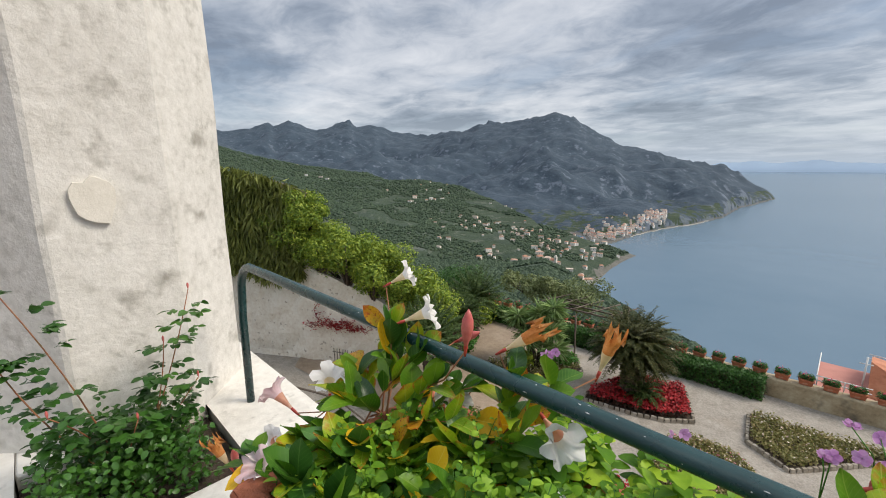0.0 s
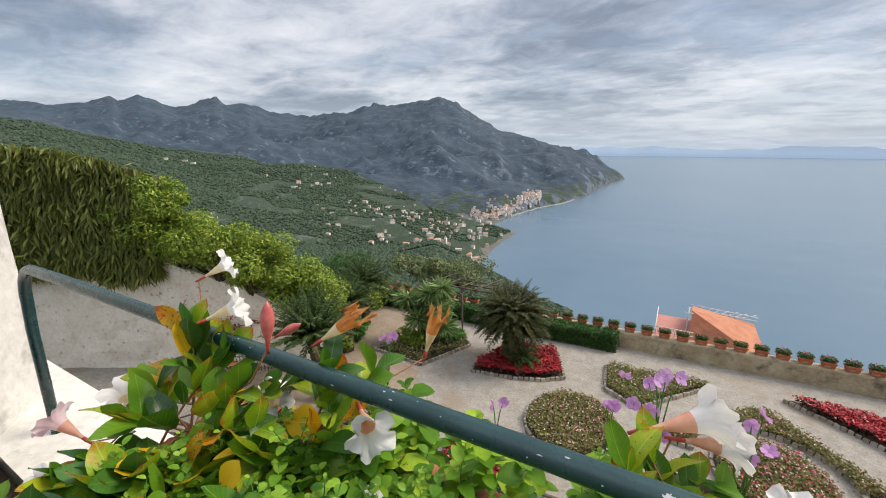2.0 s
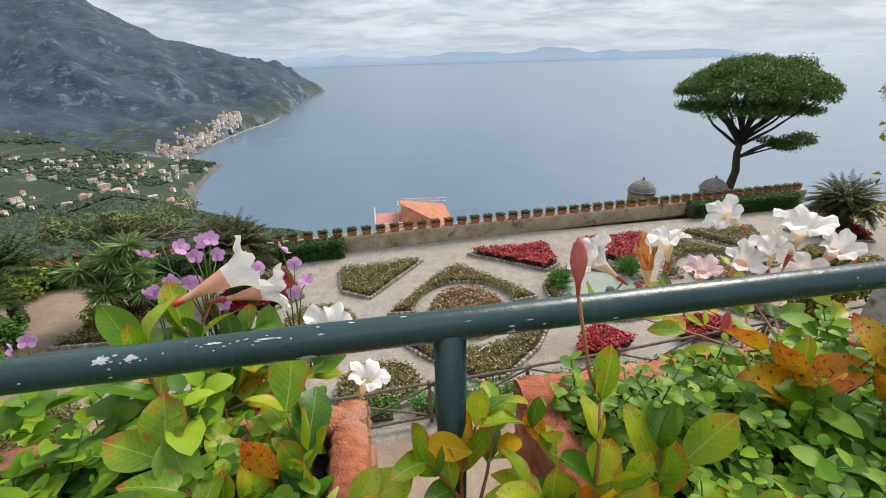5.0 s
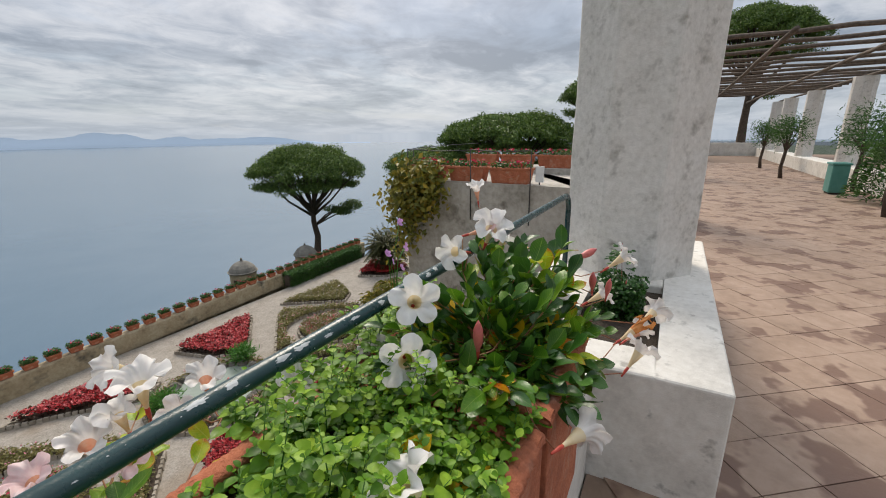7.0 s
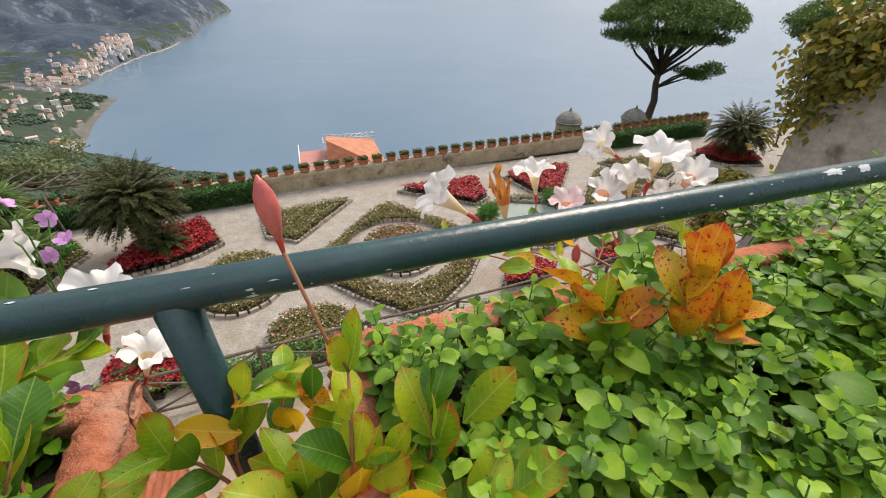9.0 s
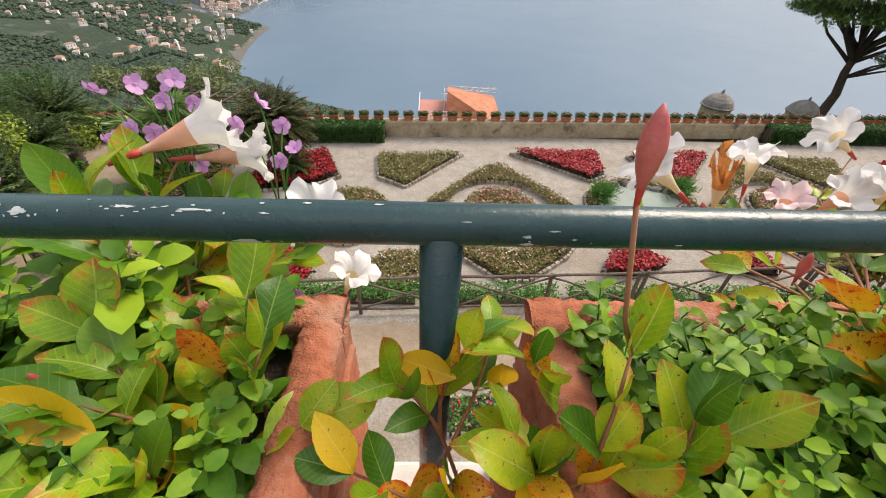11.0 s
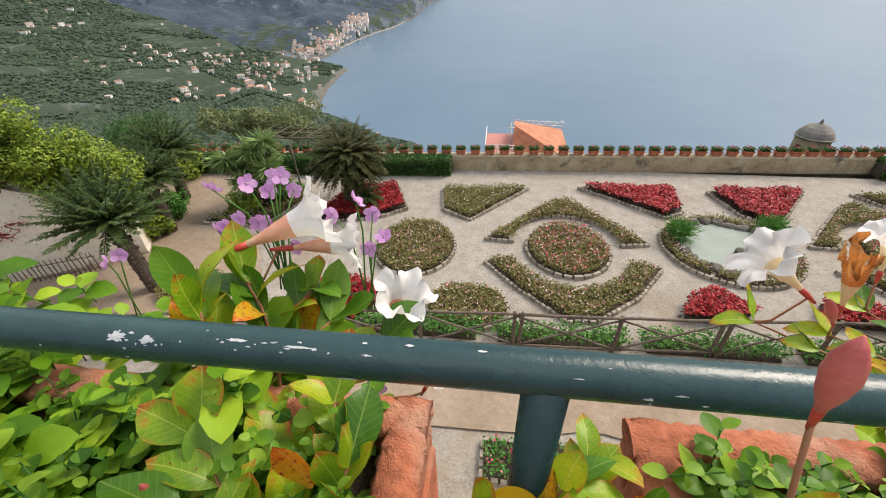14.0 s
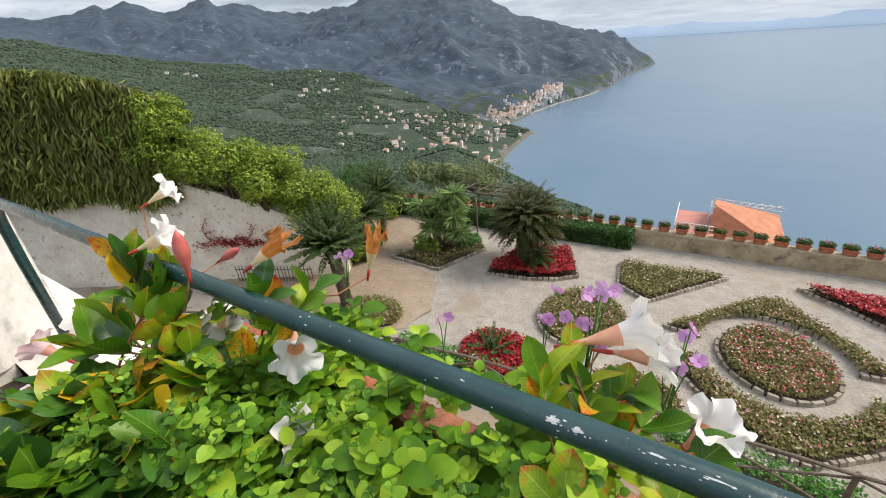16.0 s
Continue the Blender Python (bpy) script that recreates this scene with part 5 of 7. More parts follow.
yucca((-7.5, 11.0, GZ), "many-headed yucca with stiff grey-green leaves")
for i, (x, y, s) in enumerate(((-10.2, 9.9, 0.7), (-10.0, 8.9, 0.6), (-11.0, 10.3, 0.9), (-8.0, 10.6, 0.5), (-7.0, 11.6, 0.5), (-11.8, 12.6, 1.0))):
    shrub((x, y, GZ), (0.9 * s, 0.9 * s, 1.1 * s), "light green bush beside the path", M["leaf_shrub"] if i % 2 else M["leaf_small"], 1300, 0.13)

# ---- pergola and trees beyond the far end of the path ----
perg = thing("rustic_pergola", (0, 0, 0), "rustic pergola of grey poles over the path's end", "pergola")
for x, y in ((-10.0, 15.8), (-6.9, 15.6), (-6.8, 17.0)):
    p, r = wob((x, y, GZ - 2.6), (x, y, -5.6), 0.05, 4, x)
    tube("post", p, r, M["wood"], perg, 6)
p, r = wob((-6.9, 12.4, GZ), (-7.05, 12.6, -4.9), 0.035, 5, 3.3)
tube("post", p, r, M["wood"], perg, 6)
for k in range(3):
    p, r = wob((-10.4 + 0.2 * k, 15.3 + 0.6 * k, -5.75), (-6.6 + 0.1 * k, 15.1 + 0.5 * k, -5.6), 0.04, 6, k)
    tube("beam", p, r, M["wood"], perg, 6)
for k in range(5):
    p, r = wob((-9.9 + 0.75 * k, 15.0, -5.58), (-9.4 + 0.75 * k, 17.0, -5.58), 0.03, 6, 30 + k)
    tube("rafter", p, r, M["wood"], perg, 6)
shrub((-11.6, 16.6, -5.9), (2.4, 1.6, 1.1), "olive climbing plant spread over the pergola", M["leaf_olive"], 3000, 0.14)
shrub((-9.6, 17.2, -6.2), (2.0, 1.4, 1.2), "olive-green bush beyond the pergola", M["leaf_olive"], 3000, 0.13)
shrub((-14.6, 14.6, -6.3), (1.4, 1.4, 1.3), "dark green bush behind the pergola", M["leaf_dark"], 2200, 0.14)

# ---- house and domed towers below the parapet ----
hs = thing("pink_house", (1.5, 20.6, -0.25), "pink house with terracotta roof and white roof rails", "house")
bm = bmesh.new()
box(bm, (-2.1, 0, -14), (-0.4, 3.0, -8.1), 0.02)
box(bm, (-0.4, 0.02, -14), (2.2, 3.0, -8.45), 0.02)
part("wall", bm, M["pink"], hs)
bm = bmesh.new()
rv = [bm.verts.new(p) for p in ((-0.6, -0.2, -8.42), (2.45, -0.2, -8.42), (2.2, 3.2, -7.85), (-0.6, 1.6, -7.1), (-0.5, 3.2, -7.4), (0.2, 3.2, -7.5))]
bm.faces.new((rv[0], rv[1], rv[2], rv[4], rv[3]))
bmesh.ops.solidify(bm, geom=bm.faces[:], thickness=0.1)
part("roof", bm, M["rooftile"], hs)
bars = []
for i in range(8):
    x = -2.05 + 0.2 * i
    bars.append(([(x, 0.05, -8.1), (x, 0.05, -7.65)], 0.018))
    bars.append(([(x + 1.6, 3.1, -7.9), (x + 1.6 + i * 0.18, 3.1, -7.35)], 0.018))
for z in (-7.66, -7.85):
    bars.append(([(-2.08, 0.05, z), (-0.5, 0.05, z)], 0.022))
    bars.append(([(-0.6, 3.1, z + 0.35), (2.3, 3.1, z + 0.2)], 0.022))
    bars.append(([(-2.08, 0.05, z), (-2.08, 2.9, z)], 0.022))
for b, r in bars:
    tube("roof_rail", b, r, M["white"], hs, 5)
tube("mast", [(-0.75, 1.0, -8.1), (-0.75, 1.0, -6.75)], 0.03, M["white"], hs, 6)
tube("mast_arm", [(-0.95, 1.0, -7.05), (-0.55, 1.0, -7.05)], 0.02, M["white"], hs, 6)
for x in (-1.6, -0.9):
    bm = bmesh.new()
    box(bm, (x, -0.02, -9.5), (x + 0.35, 0.03, -8.6), 0.01)
    part("window", bm, M["iron"], hs)


def dome_tower(at, r, h, label):
    t = thing("domed_tower", at, label, "tower", "domed towers")
    bm = bmesh.new()
    bmesh.ops.create_cone(bm, cap_ends=True, segments=24, radius1=r, radius2=r * 0.97, depth=h, matrix=Matrix.Translation((0, 0, -h / 2)))
    part("drum", bm, M["wallstone"], t)
    prof = [(1.08, 0), (1.1, 0.07), (1.02, 0.1), (0.98, 0.2), (0.86, 0.42), (0.66, 0.62), (0.4, 0.78), (0.15, 0.86), (0.09, 0.9), (0.08, 1.05), (0.02, 1.12)]
    V = [(r * p * math.cos(2 * math.pi * k / 24), r * p * math.sin(2 * math.pi * k / 24), z * r) for p, z in prof for k in range(24)]
    Fc = [(i * 24 + k, i * 24 + (k + 1) % 24, (i + 1) * 24 + (k + 1) % 24, (i + 1) * 24 + k) for i in range(len(prof) - 1) for k in range(24)]
    mesh_obj("dome", V, Fc, M["domestone"], t)
    for a in (200, 245, 290, 335):
        bm = bmesh.new()
        box(bm, (r * 0.9, -0.12, -1.0), (r * 1.02, 0.12, -0.35), 0.02)
        bmesh.ops.rotate(bm, verts=bm.verts, cent=(0, 0, 0), matrix=Matrix.Rotation(radians(a), 3, "Z"))
        part("opening", bm, M["soil"], t)
    return t


dome_tower((17.2, 23.9, -8.30), 0.86, 9, "round grey stone bell tower with a small dome")
dome_tower((24.87, 26.3, -9.42), 0.92, 9, "round grey stone bell tower with a small dome")

# ---- umbrella pines ----


def umbrella_pine(at, H, R, label, seed, lean=0.0):
    """Bare crooked trunk, rising limbs and a domed crown of many needle clumps with gaps below."""
    r_ = np.random.default_rng(seed)
    t = thing("umbrella_pine", at, label, "tree", "umbrella pines")
    spine = [(0, 0, -2.5), (0, 0, 0), (0.02 * H, 0, 0.13 * H), (0.035 * H + lean * 0.4, 0, 0.24 * H), (0.005 * H + lean * 0.7, 0, 0.37 * H), (0.01 * H + lean, 0, 0.50 * H)]
    tube("trunk", spine, [0.50, 0.42, 0.35, 0.30, 0.26, 0.20], M["bark"], t, 9)
    bars, P, N = [], [], []

    def clump(c, s, cnt, flat, up):
        d = r_.normal(0, 1, (cnt, 3))
        if up:
            d[:, 2] = np.abs(d[:, 2]) * 1.1 - 0.25
        d /= np.linalg.norm(d, axis=1)[:, None]
        P.append(np.array(c) + d * np.array((s, s, s * flat)) * r_.uniform(0.5, 1.1, (cnt, 1)))
        N.append(d)

    m = 85
    for k in range(m):
        a = k * 2.39996
        q = math.sqrt((k + 0.5) / m)
        dome = math.sqrt(max(0.0, 1 - (q * 0.97) ** 2))
        s = R * r_.uniform(0.12, 0.21)
        c = Vector((lean * 1.4 + R * 0.88 * q * math.cos(a), R * 0.88 * q * math.sin(a), H * (0.69 + 0.25 * dome) + r_.uniform(-0.35, 0.15) * s))
        clump(c, s, 620, 0.75, True)
        if r_.uniform() < 0.55:
            clump((c.x * 0.96, c.y * 0.96, H * (0.66 + 0.05 * r_.uniform())), s * 0.9, 170, 0.45, False)
        if k % 4 == 0 or q > 0.9 and k % 2 == 0:
            f = r_.uniform(0.40, 0.50)
            s0 = Vector((lean * 0.8 + 0.012 * H, 0, f * H))
            mid = s0.lerp(c, 0.45) + Vector((r_.uniform(-0.04, 0.04) * R, r_.uniform(-0.04, 0.04) * R, -0.02 * H))
            up = s0.lerp(c, 0.78) + Vector((0, 0, 0.01 * H))
            bars.append(([tuple(s0), tuple(mid), tuple(up), tuple(c)], [0.15, 0.09, 0.06, 0.02]))
            for _ in range(2):
                e = up + Vector((r_.uniform(-0.16, 0.16) * R, r_.uniform(-0.16, 0.16) * R, r_.uniform(0.03, 0.09) * H))
                bars.append(([tuple(mid.lerp(up, 0.6)), tuple(up.lerp(e, 0.5)), tuple(e)], [0.05, 0.035, 0.012]))
    # low side limbs with flat tufts
    for dx, dy, z in ((0.36, -0.26, 0.47), (0.56, -0.42, 0.49), (0.46, -0.30, 0.44)):
        c = Vector((R * dx, R * dy, H * z))
        bars.append(([(0.02 * H, 0, H * 0.34), (R * dx * 0.5, R * dy * 0.5, H * (z - 0.05)), tuple(c)], [0.13, 0.08, 0.03]))
        for _ in range(3):
            clump(c + Vector((r_.normal(0, 0.35), r_.normal(0, 0.35), r_.normal(0, 0.12))), R * 0.15, 260, 0.42, False)
    tubes("limb_work", bars, M["bark"], t, 6)
    f = leaf_cloud("crown", np.concatenate(P), R * 0.045, M["leaf_pine"], t, 0.33, N=np.concatenate(N), tilt=0.6)
    f["kind"] = "stuff"
    return t


umbrella_pine((29.6, 30.0, -12.2), 11.9, 5.6, "tall umbrella pine with a flat dark crown", 1)
umbrella_pine((38.3, 13.0, -6.5), 8.5, 6.6, "umbrella pine rising behind the planters", 2)
umbrella_pine((34, 18.5, -7.5), 6.6, 4.6, "umbrella pine rising behind the planters", 3)
umbrella_pine((40.5, 4.2, -6.5), 12.6, 4.8, "umbrella pine beyond the terrace", 4)
umbrella_pine((45, -5.5, -1.8), 12.0, 4.4, "umbrella pine beyond the pergola", 5)

# ---- yellowing creeper on the bastion ----
def creeper(a, b, zt, zb, n, label, material, leaf=0.16):
    t = thing("wall_creeper", (0, 0, 0), label, "vine")
    P, D, bars = [], [], []
    for k in range(26):
        u = rng.uniform(0, 1)
        p = a.lerp(b, u)
        L = (zt - zb) * rng.uniform(0.4, 1.0) * (1.1 - 0.8 * u)
        pts = []
        for j in range(7):
            s = j / 6
            o = -nrm * (0.06 + 0.24 * math.sin(math.pi * min(1, s * 0.9 + 0.1)) * rng.uniform(0.5, 1))
            pts.append((p.x + o.x + rng.normal(0, 0.08), p.y + o.y + rng.normal(0, 0.08), zt - L * s + 0.15 * math.sin(s * 3)))
        bars.append((pts, 0.012))
        for q in pts:
            m = n // 182
            P.append(np.array(q) + rng.normal(0, 0.2, (m, 3)))
    tubes("stemwork", bars, M["bark"], t, 4)["kind"] = "stuff"
    P = np.concatenate(P)
    f = leaf_cloud("leaves", P, leaf, material, t, 0.55, N=np.tile((-nrm.x, -nrm.y, 0.6), (len(P), 1)), tilt=0.6)
    f["kind"] = "stuff"


creeper(C1 + out * 0.25 + nrm * 0.1, C0.lerp(C1, 0.82), -0.55, -2.9, 3200, "yellowing creeper hanging over the corner of the wall", M["leaf_autumn"])
shrub((9.6, 6.1, -5.9), (0.7, 0.7, 2.6), "yellow-green leafy bush at the foot of the wall", M["leaf_autumn"], 2200, 0.16)

# ---- along the upper terrace ----
bm = bmesh.new()
box(bm, (8.0, -7.3, FLOOR - 0.1), (44.0, -6.5, -0.95), 0.03)
tagged(part("low_wall", bm, M["block"]), "low white wall along the terrace", "wall", kind="structure")
bm = bmesh.new()
box(bm, (44.0, -7.3, FLOOR - 0.1), (44.6, 6.0, -0.55), 0.03)
tagged(part("wall_end", bm, M["block"]), "white wall at the terrace's end", "wall", kind="structure")
for x in (12.5, 17.5, 23.8, 30.7, 36.5, 40.5):
    column(x, -6.9, 0.36, -0.95, 2.45, "white plastered pergola column on the low wall")
for x in (12.5, 23.8, 36.5):
    column(x, -0.4, 0.5, FLOOR, 2.45, "white plastered pergola column")
pp = thing("pole_pergola", (0, 0, 0), "pergola roof of crooked dark chestnut poles", "pergola")
for k in range(17):
    x = 13.5 + 1.35 * k
    p, r = wob((x, 0.4, 2.62), (x + rng.uniform(-.3, .3), -7.9, 2.66), 0.055, 9, k * 1.3)
    tube("pole", [(u, v + 0.0, w + 0.05 * noise.noise((u, v, k))) for u, v, w in p], r, M["wood"], pp, 6)
for y in (-7.0, -5.0, -2.6, -0.5):
    p, r = wob((12.5, y, 2.5), (41, y, 2.5), 0.06, 12, y)
    tube("beam", p, r, M["wood"], pp, 6)


def oleander(at, h, label, seed):
    r_ = np.random.default_rng(seed)
    t = thing("small_tree", at, label, "tree", "terrace trees")
    tube("trunk", [(0, 0, -0.05), (0.08, 0.05, h * 0.2), (-0.05, 0.02, h * 0.42), (0.02, 0, h * 0.5)], [0.09, 0.07, 0.065, 0.06], M["bark"], t, 8)
    bars, P = [], []
    for k in range(9):
        a = k * 2.4
        c = Vector((0.38 * h * 0.55 * math.cos(a) * r_.uniform(.5, 1), 0.38 * h * 0.55 * math.sin(a) * r_.uniform(.5, 1), h * r_.uniform(0.62, 0.98)))
        bars.append(([(0.02, 0, h * 0.48), tuple(Vector((0, 0, h * 0.55)).lerp(c, 0.5)), tuple(c)], [0.035, 0.02, 0.008]))
        P.append(np.array(c) + r_.normal(0, 0.085 * h, (170, 3)))
    tubes("limb_work", bars, M["bark"], t, 5)
    f = leaf_cloud("leaves", np.concatenate(P), 0.15, M["leaf_dark"], t, 0.2, tilt=0.9)
    f["kind"] = "stuff"
    return t


oleander((14.4, -5.35, FLOOR), 2.7, "small oleander tree with a bent trunk on the terrace", 1)
oleander((24.0, -4.9, FLOOR), 2.4, "small slender oleander tree on the terrace", 2)
oleander((29.8, -4.95, FLOOR), 2.4, "small slender oleander tree on the terrace", 3)
oleander((19.8, -6.2, FLOOR), 2.6, "small oleander tree beside the low wall", 4)
cf = thing("conifer_bush", (17.0, -6.1, FLOOR), "dark green conical conifer beside the low wall", "shrub")
tube("trunk", [(0, 0, 0), (0, 0, 1.6)], [0.06, 0.02], M["bark"], cf, 6)
u = rng.uniform(0, 1, 3000)
a = rng.uniform(0, 6.283, 3000)
rr = 0.75 * (1 - u) ** 0.7 * (1 + 0.25 * np.sin(a * 5))
f = leaf_cloud("needles", np.column_stack([rr * np.cos(a), rr * np.sin(a), 0.1 + 2.0 * u]), 0.15, M["leaf_dark"], cf, 0.3, D=np.column_stack([np.cos(a), np.sin(a), np.full(3000, 0.9)]), tilt=0.5)
f["kind"] = "stuff"

lb = thing("litter_bin", (18.9, -5.45, FLOOR), "green painted metal litter bin beside the low wall", "bin")
bm = bmesh.new()
box(bm, (-0.3, -0.22, 0.06), (0.3, 0.22, 0.95), 0.03)
part("body", bm, M["bin"], lb)
bm = bmesh.new()
box(bm, (-0.33, -0.25, 0.95), (0.33, 0.25, 1.02), 0.02)
part("lid", bm, M["bin"], lb)
for sx in (-0.22, 0.22):
    bm = bmesh.new()
    box(bm, (sx - 0.03, -0.18, 0), (sx + 0.03, 0.18, 0.07), 0.005)
    part("foot", bm, M["iron"], lb)

# ---- planters along the railing ----


def big_planter(x0, x1, label):
    """A long terracotta trough with a thick roped rim."""
    y0, y1, zt, zb = -0.51, 0.10, -0.215, LEDGE
    t = thing("terracotta_trough", (0, 0, 0), label, "planter", "troughs at the railing")
    bm = bmesh.new()
    w = 0.05
    for lo, hi in (((x0, y0, zb), (x1, y0 + w, zt)), ((x0, y1 - w, zb), (x1, y1, zt)), ((x0, y0 + w, zb), (x0 + w, y1 - w, zt)), ((x1 - w, y0 + w, zb), (x1, y1 - w, zt)), ((x0 + w, y0 + w, zb), (x1 - w, y1 - w, zb + 0.05))):
        box(bm, lo, hi, 0.006)
    part("trough", bm, M["terracotta"], t)
    # roped rim of slanting lobes
    def rope(a, b, n):
        V, Fc = [], []
        a, b = Vector(a), Vector(b)
        d = (b - a).normalized()
        m = 10
        L = (b - a).length
        steps = n * 6
        for i in range(steps + 1):
            s = i / steps
            c = a + d * L * s
            side = Vector((-d.y, d.x, 0))
            for k in range(m):
                th = 2 * math.pi * k / m
                lob = 1 + 0.06 * math.sin(2 * math.pi * n * s + th * 2) + 0.12 * noise.noise((s * 40, th, a.x))
                p = c + side * math.cos(th) * 0.031 * lob + Vector((0, 0, math.sin(th) * 0.017 * lob))
                V.append(p)
        for i in range(steps):
            for k in range(m):
                Fc.append((i * m + k, i * m + (k + 1) % m, (i + 1) * m + (k + 1) % m, (i + 1) * m + k))
        Fc += [tuple(range(m)), tuple(reversed(range(steps * m, steps * m + m)))]
        mesh_obj("rope_rim", V, Fc, M["terracotta"], t, True)
    z = zt - 0.004
    e = 0.004
    rope((x0 - e, y1 - w / 2, z), (x1 + e, y1 - w / 2, z), int((x1 - x0) / 0.022))
    rope((x0 - e, y0 + w / 2, z), (x1 + e, y0 + w / 2, z), int((x1 - x0) / 0.022))
    rope((x0 + w / 2, y0, z), (x0 + w / 2, y1, z), 25)
    rope((x1 - w / 2, y0, z), (x1 - w / 2, y1, z), 25)
    # ribs on the ends
    for x in (x0, x1):
        for k in range(20):
            z = zb + 0.07 + 0.0215 * k
            tube("rib", [(x, y0 + 0.02, z), (x, (y0 + y1) / 2, z + 0.006), (x, y1 - 0.02, z)], 0.0085, M["terracotta"], t, 6)
    bm = bmesh.new()
    box(bm, (x0 + w + .002, y0 + w + .002, zb + 0.06), (x1 - w - .002, y1 - w - .002, zt - 0.045))
    part("soil", bm, M["soil"], t, "dark potting soil")
    return t


TL = "long terracotta trough with a roped rim, full of plants"
for x0, x1 in ((-1.42, -0.105), (0.165, 1.46), (1.52, 2.0)):
    big_planter(x0, x1, TL)

# ---- leaves, flowers and stems at hand ----


def rich_leaves(name, P, D, N, L, Wd, material, parent, curl=0.25):
    """Many well-shaped leaves in one mesh: ribbed, folded, curling."""
    n = len(P)
    D = D / (np.linalg.norm(D, axis=1)[:, None] + 1e-9)
    N = N - D * np.sum(D * N, 1)[:, None]
    N /= np.linalg.norm(N, axis=1)[:, None] + 1e-9
    S = np.cross(N, D)
    V = []
    L, Wd = L[:, None], Wd[:, None]
    for s, w in ((0, 0), (0.28, 0.95), (0.62, 1.0), (0.88, 0.55), (1.0, 0)):
        mid = P + D * L * s - N * L * curl * s * s
        V.append(mid)
        if 0 < s < 1:
            V.append(mid + S * Wd * w + N * Wd * 0.28 * w)
            V.append(mid - S * Wd * w + N * Wd * 0.28 * w)
    V = np.stack(V, 1)
    k = V.shape[1]
    loc = [(0, 2, 1), (0, 1, 3), (1, 2, 5, 4), (3, 1, 4, 6), (4, 5, 8, 7), (6, 4, 7, 9), (7, 8, 10), (9, 7, 10)]
    Fc = [tuple(i * k + q for q in f) for i in range(n) for f in loc]
    return mesh_obj(name, V.reshape(-1, 3), Fc, material, parent, True)


M["mv_green"] = mat("glossy_green_leaf", [(0.025, 0.095, 0.006), (0.075, 0.20, 0.010), (0.19, 0.33, 0.018)], 14, 0.36, 0.0008, 120, spec=0.4, rnd=0.55, trans=0.3, rib=(0.22, 0.34, 0.05))
M["mv_dark"] = mat("dark_glossy_leaf", [(0.010, 0.048, 0.006), (0.028, 0.10, 0.012), (0.065, 0.17, 0.020)], 14, 0.33, 0.0006, 120, rnd=0.55, trans=0.2, rib=(0.10, 0.20, 0.04))
M["mv_lime"] = mat("yellow_green_spotted_leaf", [(0.07, 0.20, 0.008), (0.22, 0.38, 0.012), (0.52, 0.50, 0.02)], 30, 0.36, 0.0008, 90, rnd=0.40, trans=0.35, spec=0.4, spot=((0.22, 0.035, 0.02), 210, 0.63, 0.70), rib=(0.50, 0.54, 0.10), rim=(0.50, 0.16, 0.02))
M["mv_yellow"] = mat("yellow_autumn_leaf", [(0.62, 0.32, 0.008), (0.76, 0.46, 0.012), (0.80, 0.54, 0.018)], 16, 0.40, 0.0006, 120, spec=0.4, rnd=0.4, trans=0.35, spot=((0.40, 0.07, 0.015), 210, 0.66, 0.72), rib=(0.82, 0.60, 0.08))
M["mv_red"] = mat("red_spotted_leaf", [(0.22, 0.30, 0.012), (0.60, 0.33, 0.012), (0.66, 0.13, 0.012)], 30, 0.38, 0.0008, 90, spec=0.4, rnd=0.35, trans=0.3, spot=((0.24, 0.02, 0.015), 200, 0.57, 0.64), rib=(0.70, 0.34, 0.08), rim=(0.58, 0.07, 0.012))
M["stem"] = mat("reddish_stem", [(0.16, 0.06, 0.025), (0.28, 0.11, 0.05), (0.24, 0.16, 0.05)], 30, 0.6)
M["petal_white"] = mat("white_petal", [(0.74, 0.72, 0.70), (0.84, 0.82, 0.79), (0.88, 0.86, 0.84)], 25, 0.55, 0.0004, 200, trans=0.35)
M["petal_pink"] = mat("pink_white_petal", [(0.80, 0.52, 0.55), (0.85, 0.66, 0.67), (0.86, 0.78, 0.77)], 22, 0.55, 0.0004, 200, trans=0.35)
M["petal_old"] = mat("withered_orange_petal", [(0.50, 0.15, 0.03), (0.68, 0.28, 0.07), (0.78, 0.46, 0.20)], 40, 0.6, 0.002, 150, trans=0.3)
M["petal_violet"] = mat("violet_petal", [(0.50, 0.20, 0.52), (0.64, 0.34, 0.64), (0.74, 0.52, 0.74)], 40, 0.55, trans=0.4)
M["throat"] = mat("cream_flower_tube", [(0.72, 0.52, 0.24), (0.80, 0.68, 0.44), (0.82, 0.74, 0.58)], 20, 0.5, trans=0.3)
M["throat_pink"] = mat("salmon_flower_tube", [(0.66, 0.24, 0.16), (0.76, 0.42, 0.28), (0.80, 0.62, 0.48)], 20, 0.5, trans=0.3)
M["calyx"] = mat("red_calyx", [(0.38, 0.03, 0.02), (0.55, 0.08, 0.05)], 30, 0.5)
M["bud"] = mat("red_pink_bud", [(0.36, 0.05, 0.05), (0.55, 0.13, 0.11), (0.66, 0.24, 0.19)], 25, 0.4, 0.0008, 90)
M["eye"] = mat("yellow_flower_eye", [(0.75, 0.42, 0.03), (0.85, 0.58, 0.08)], 40, 0.6)


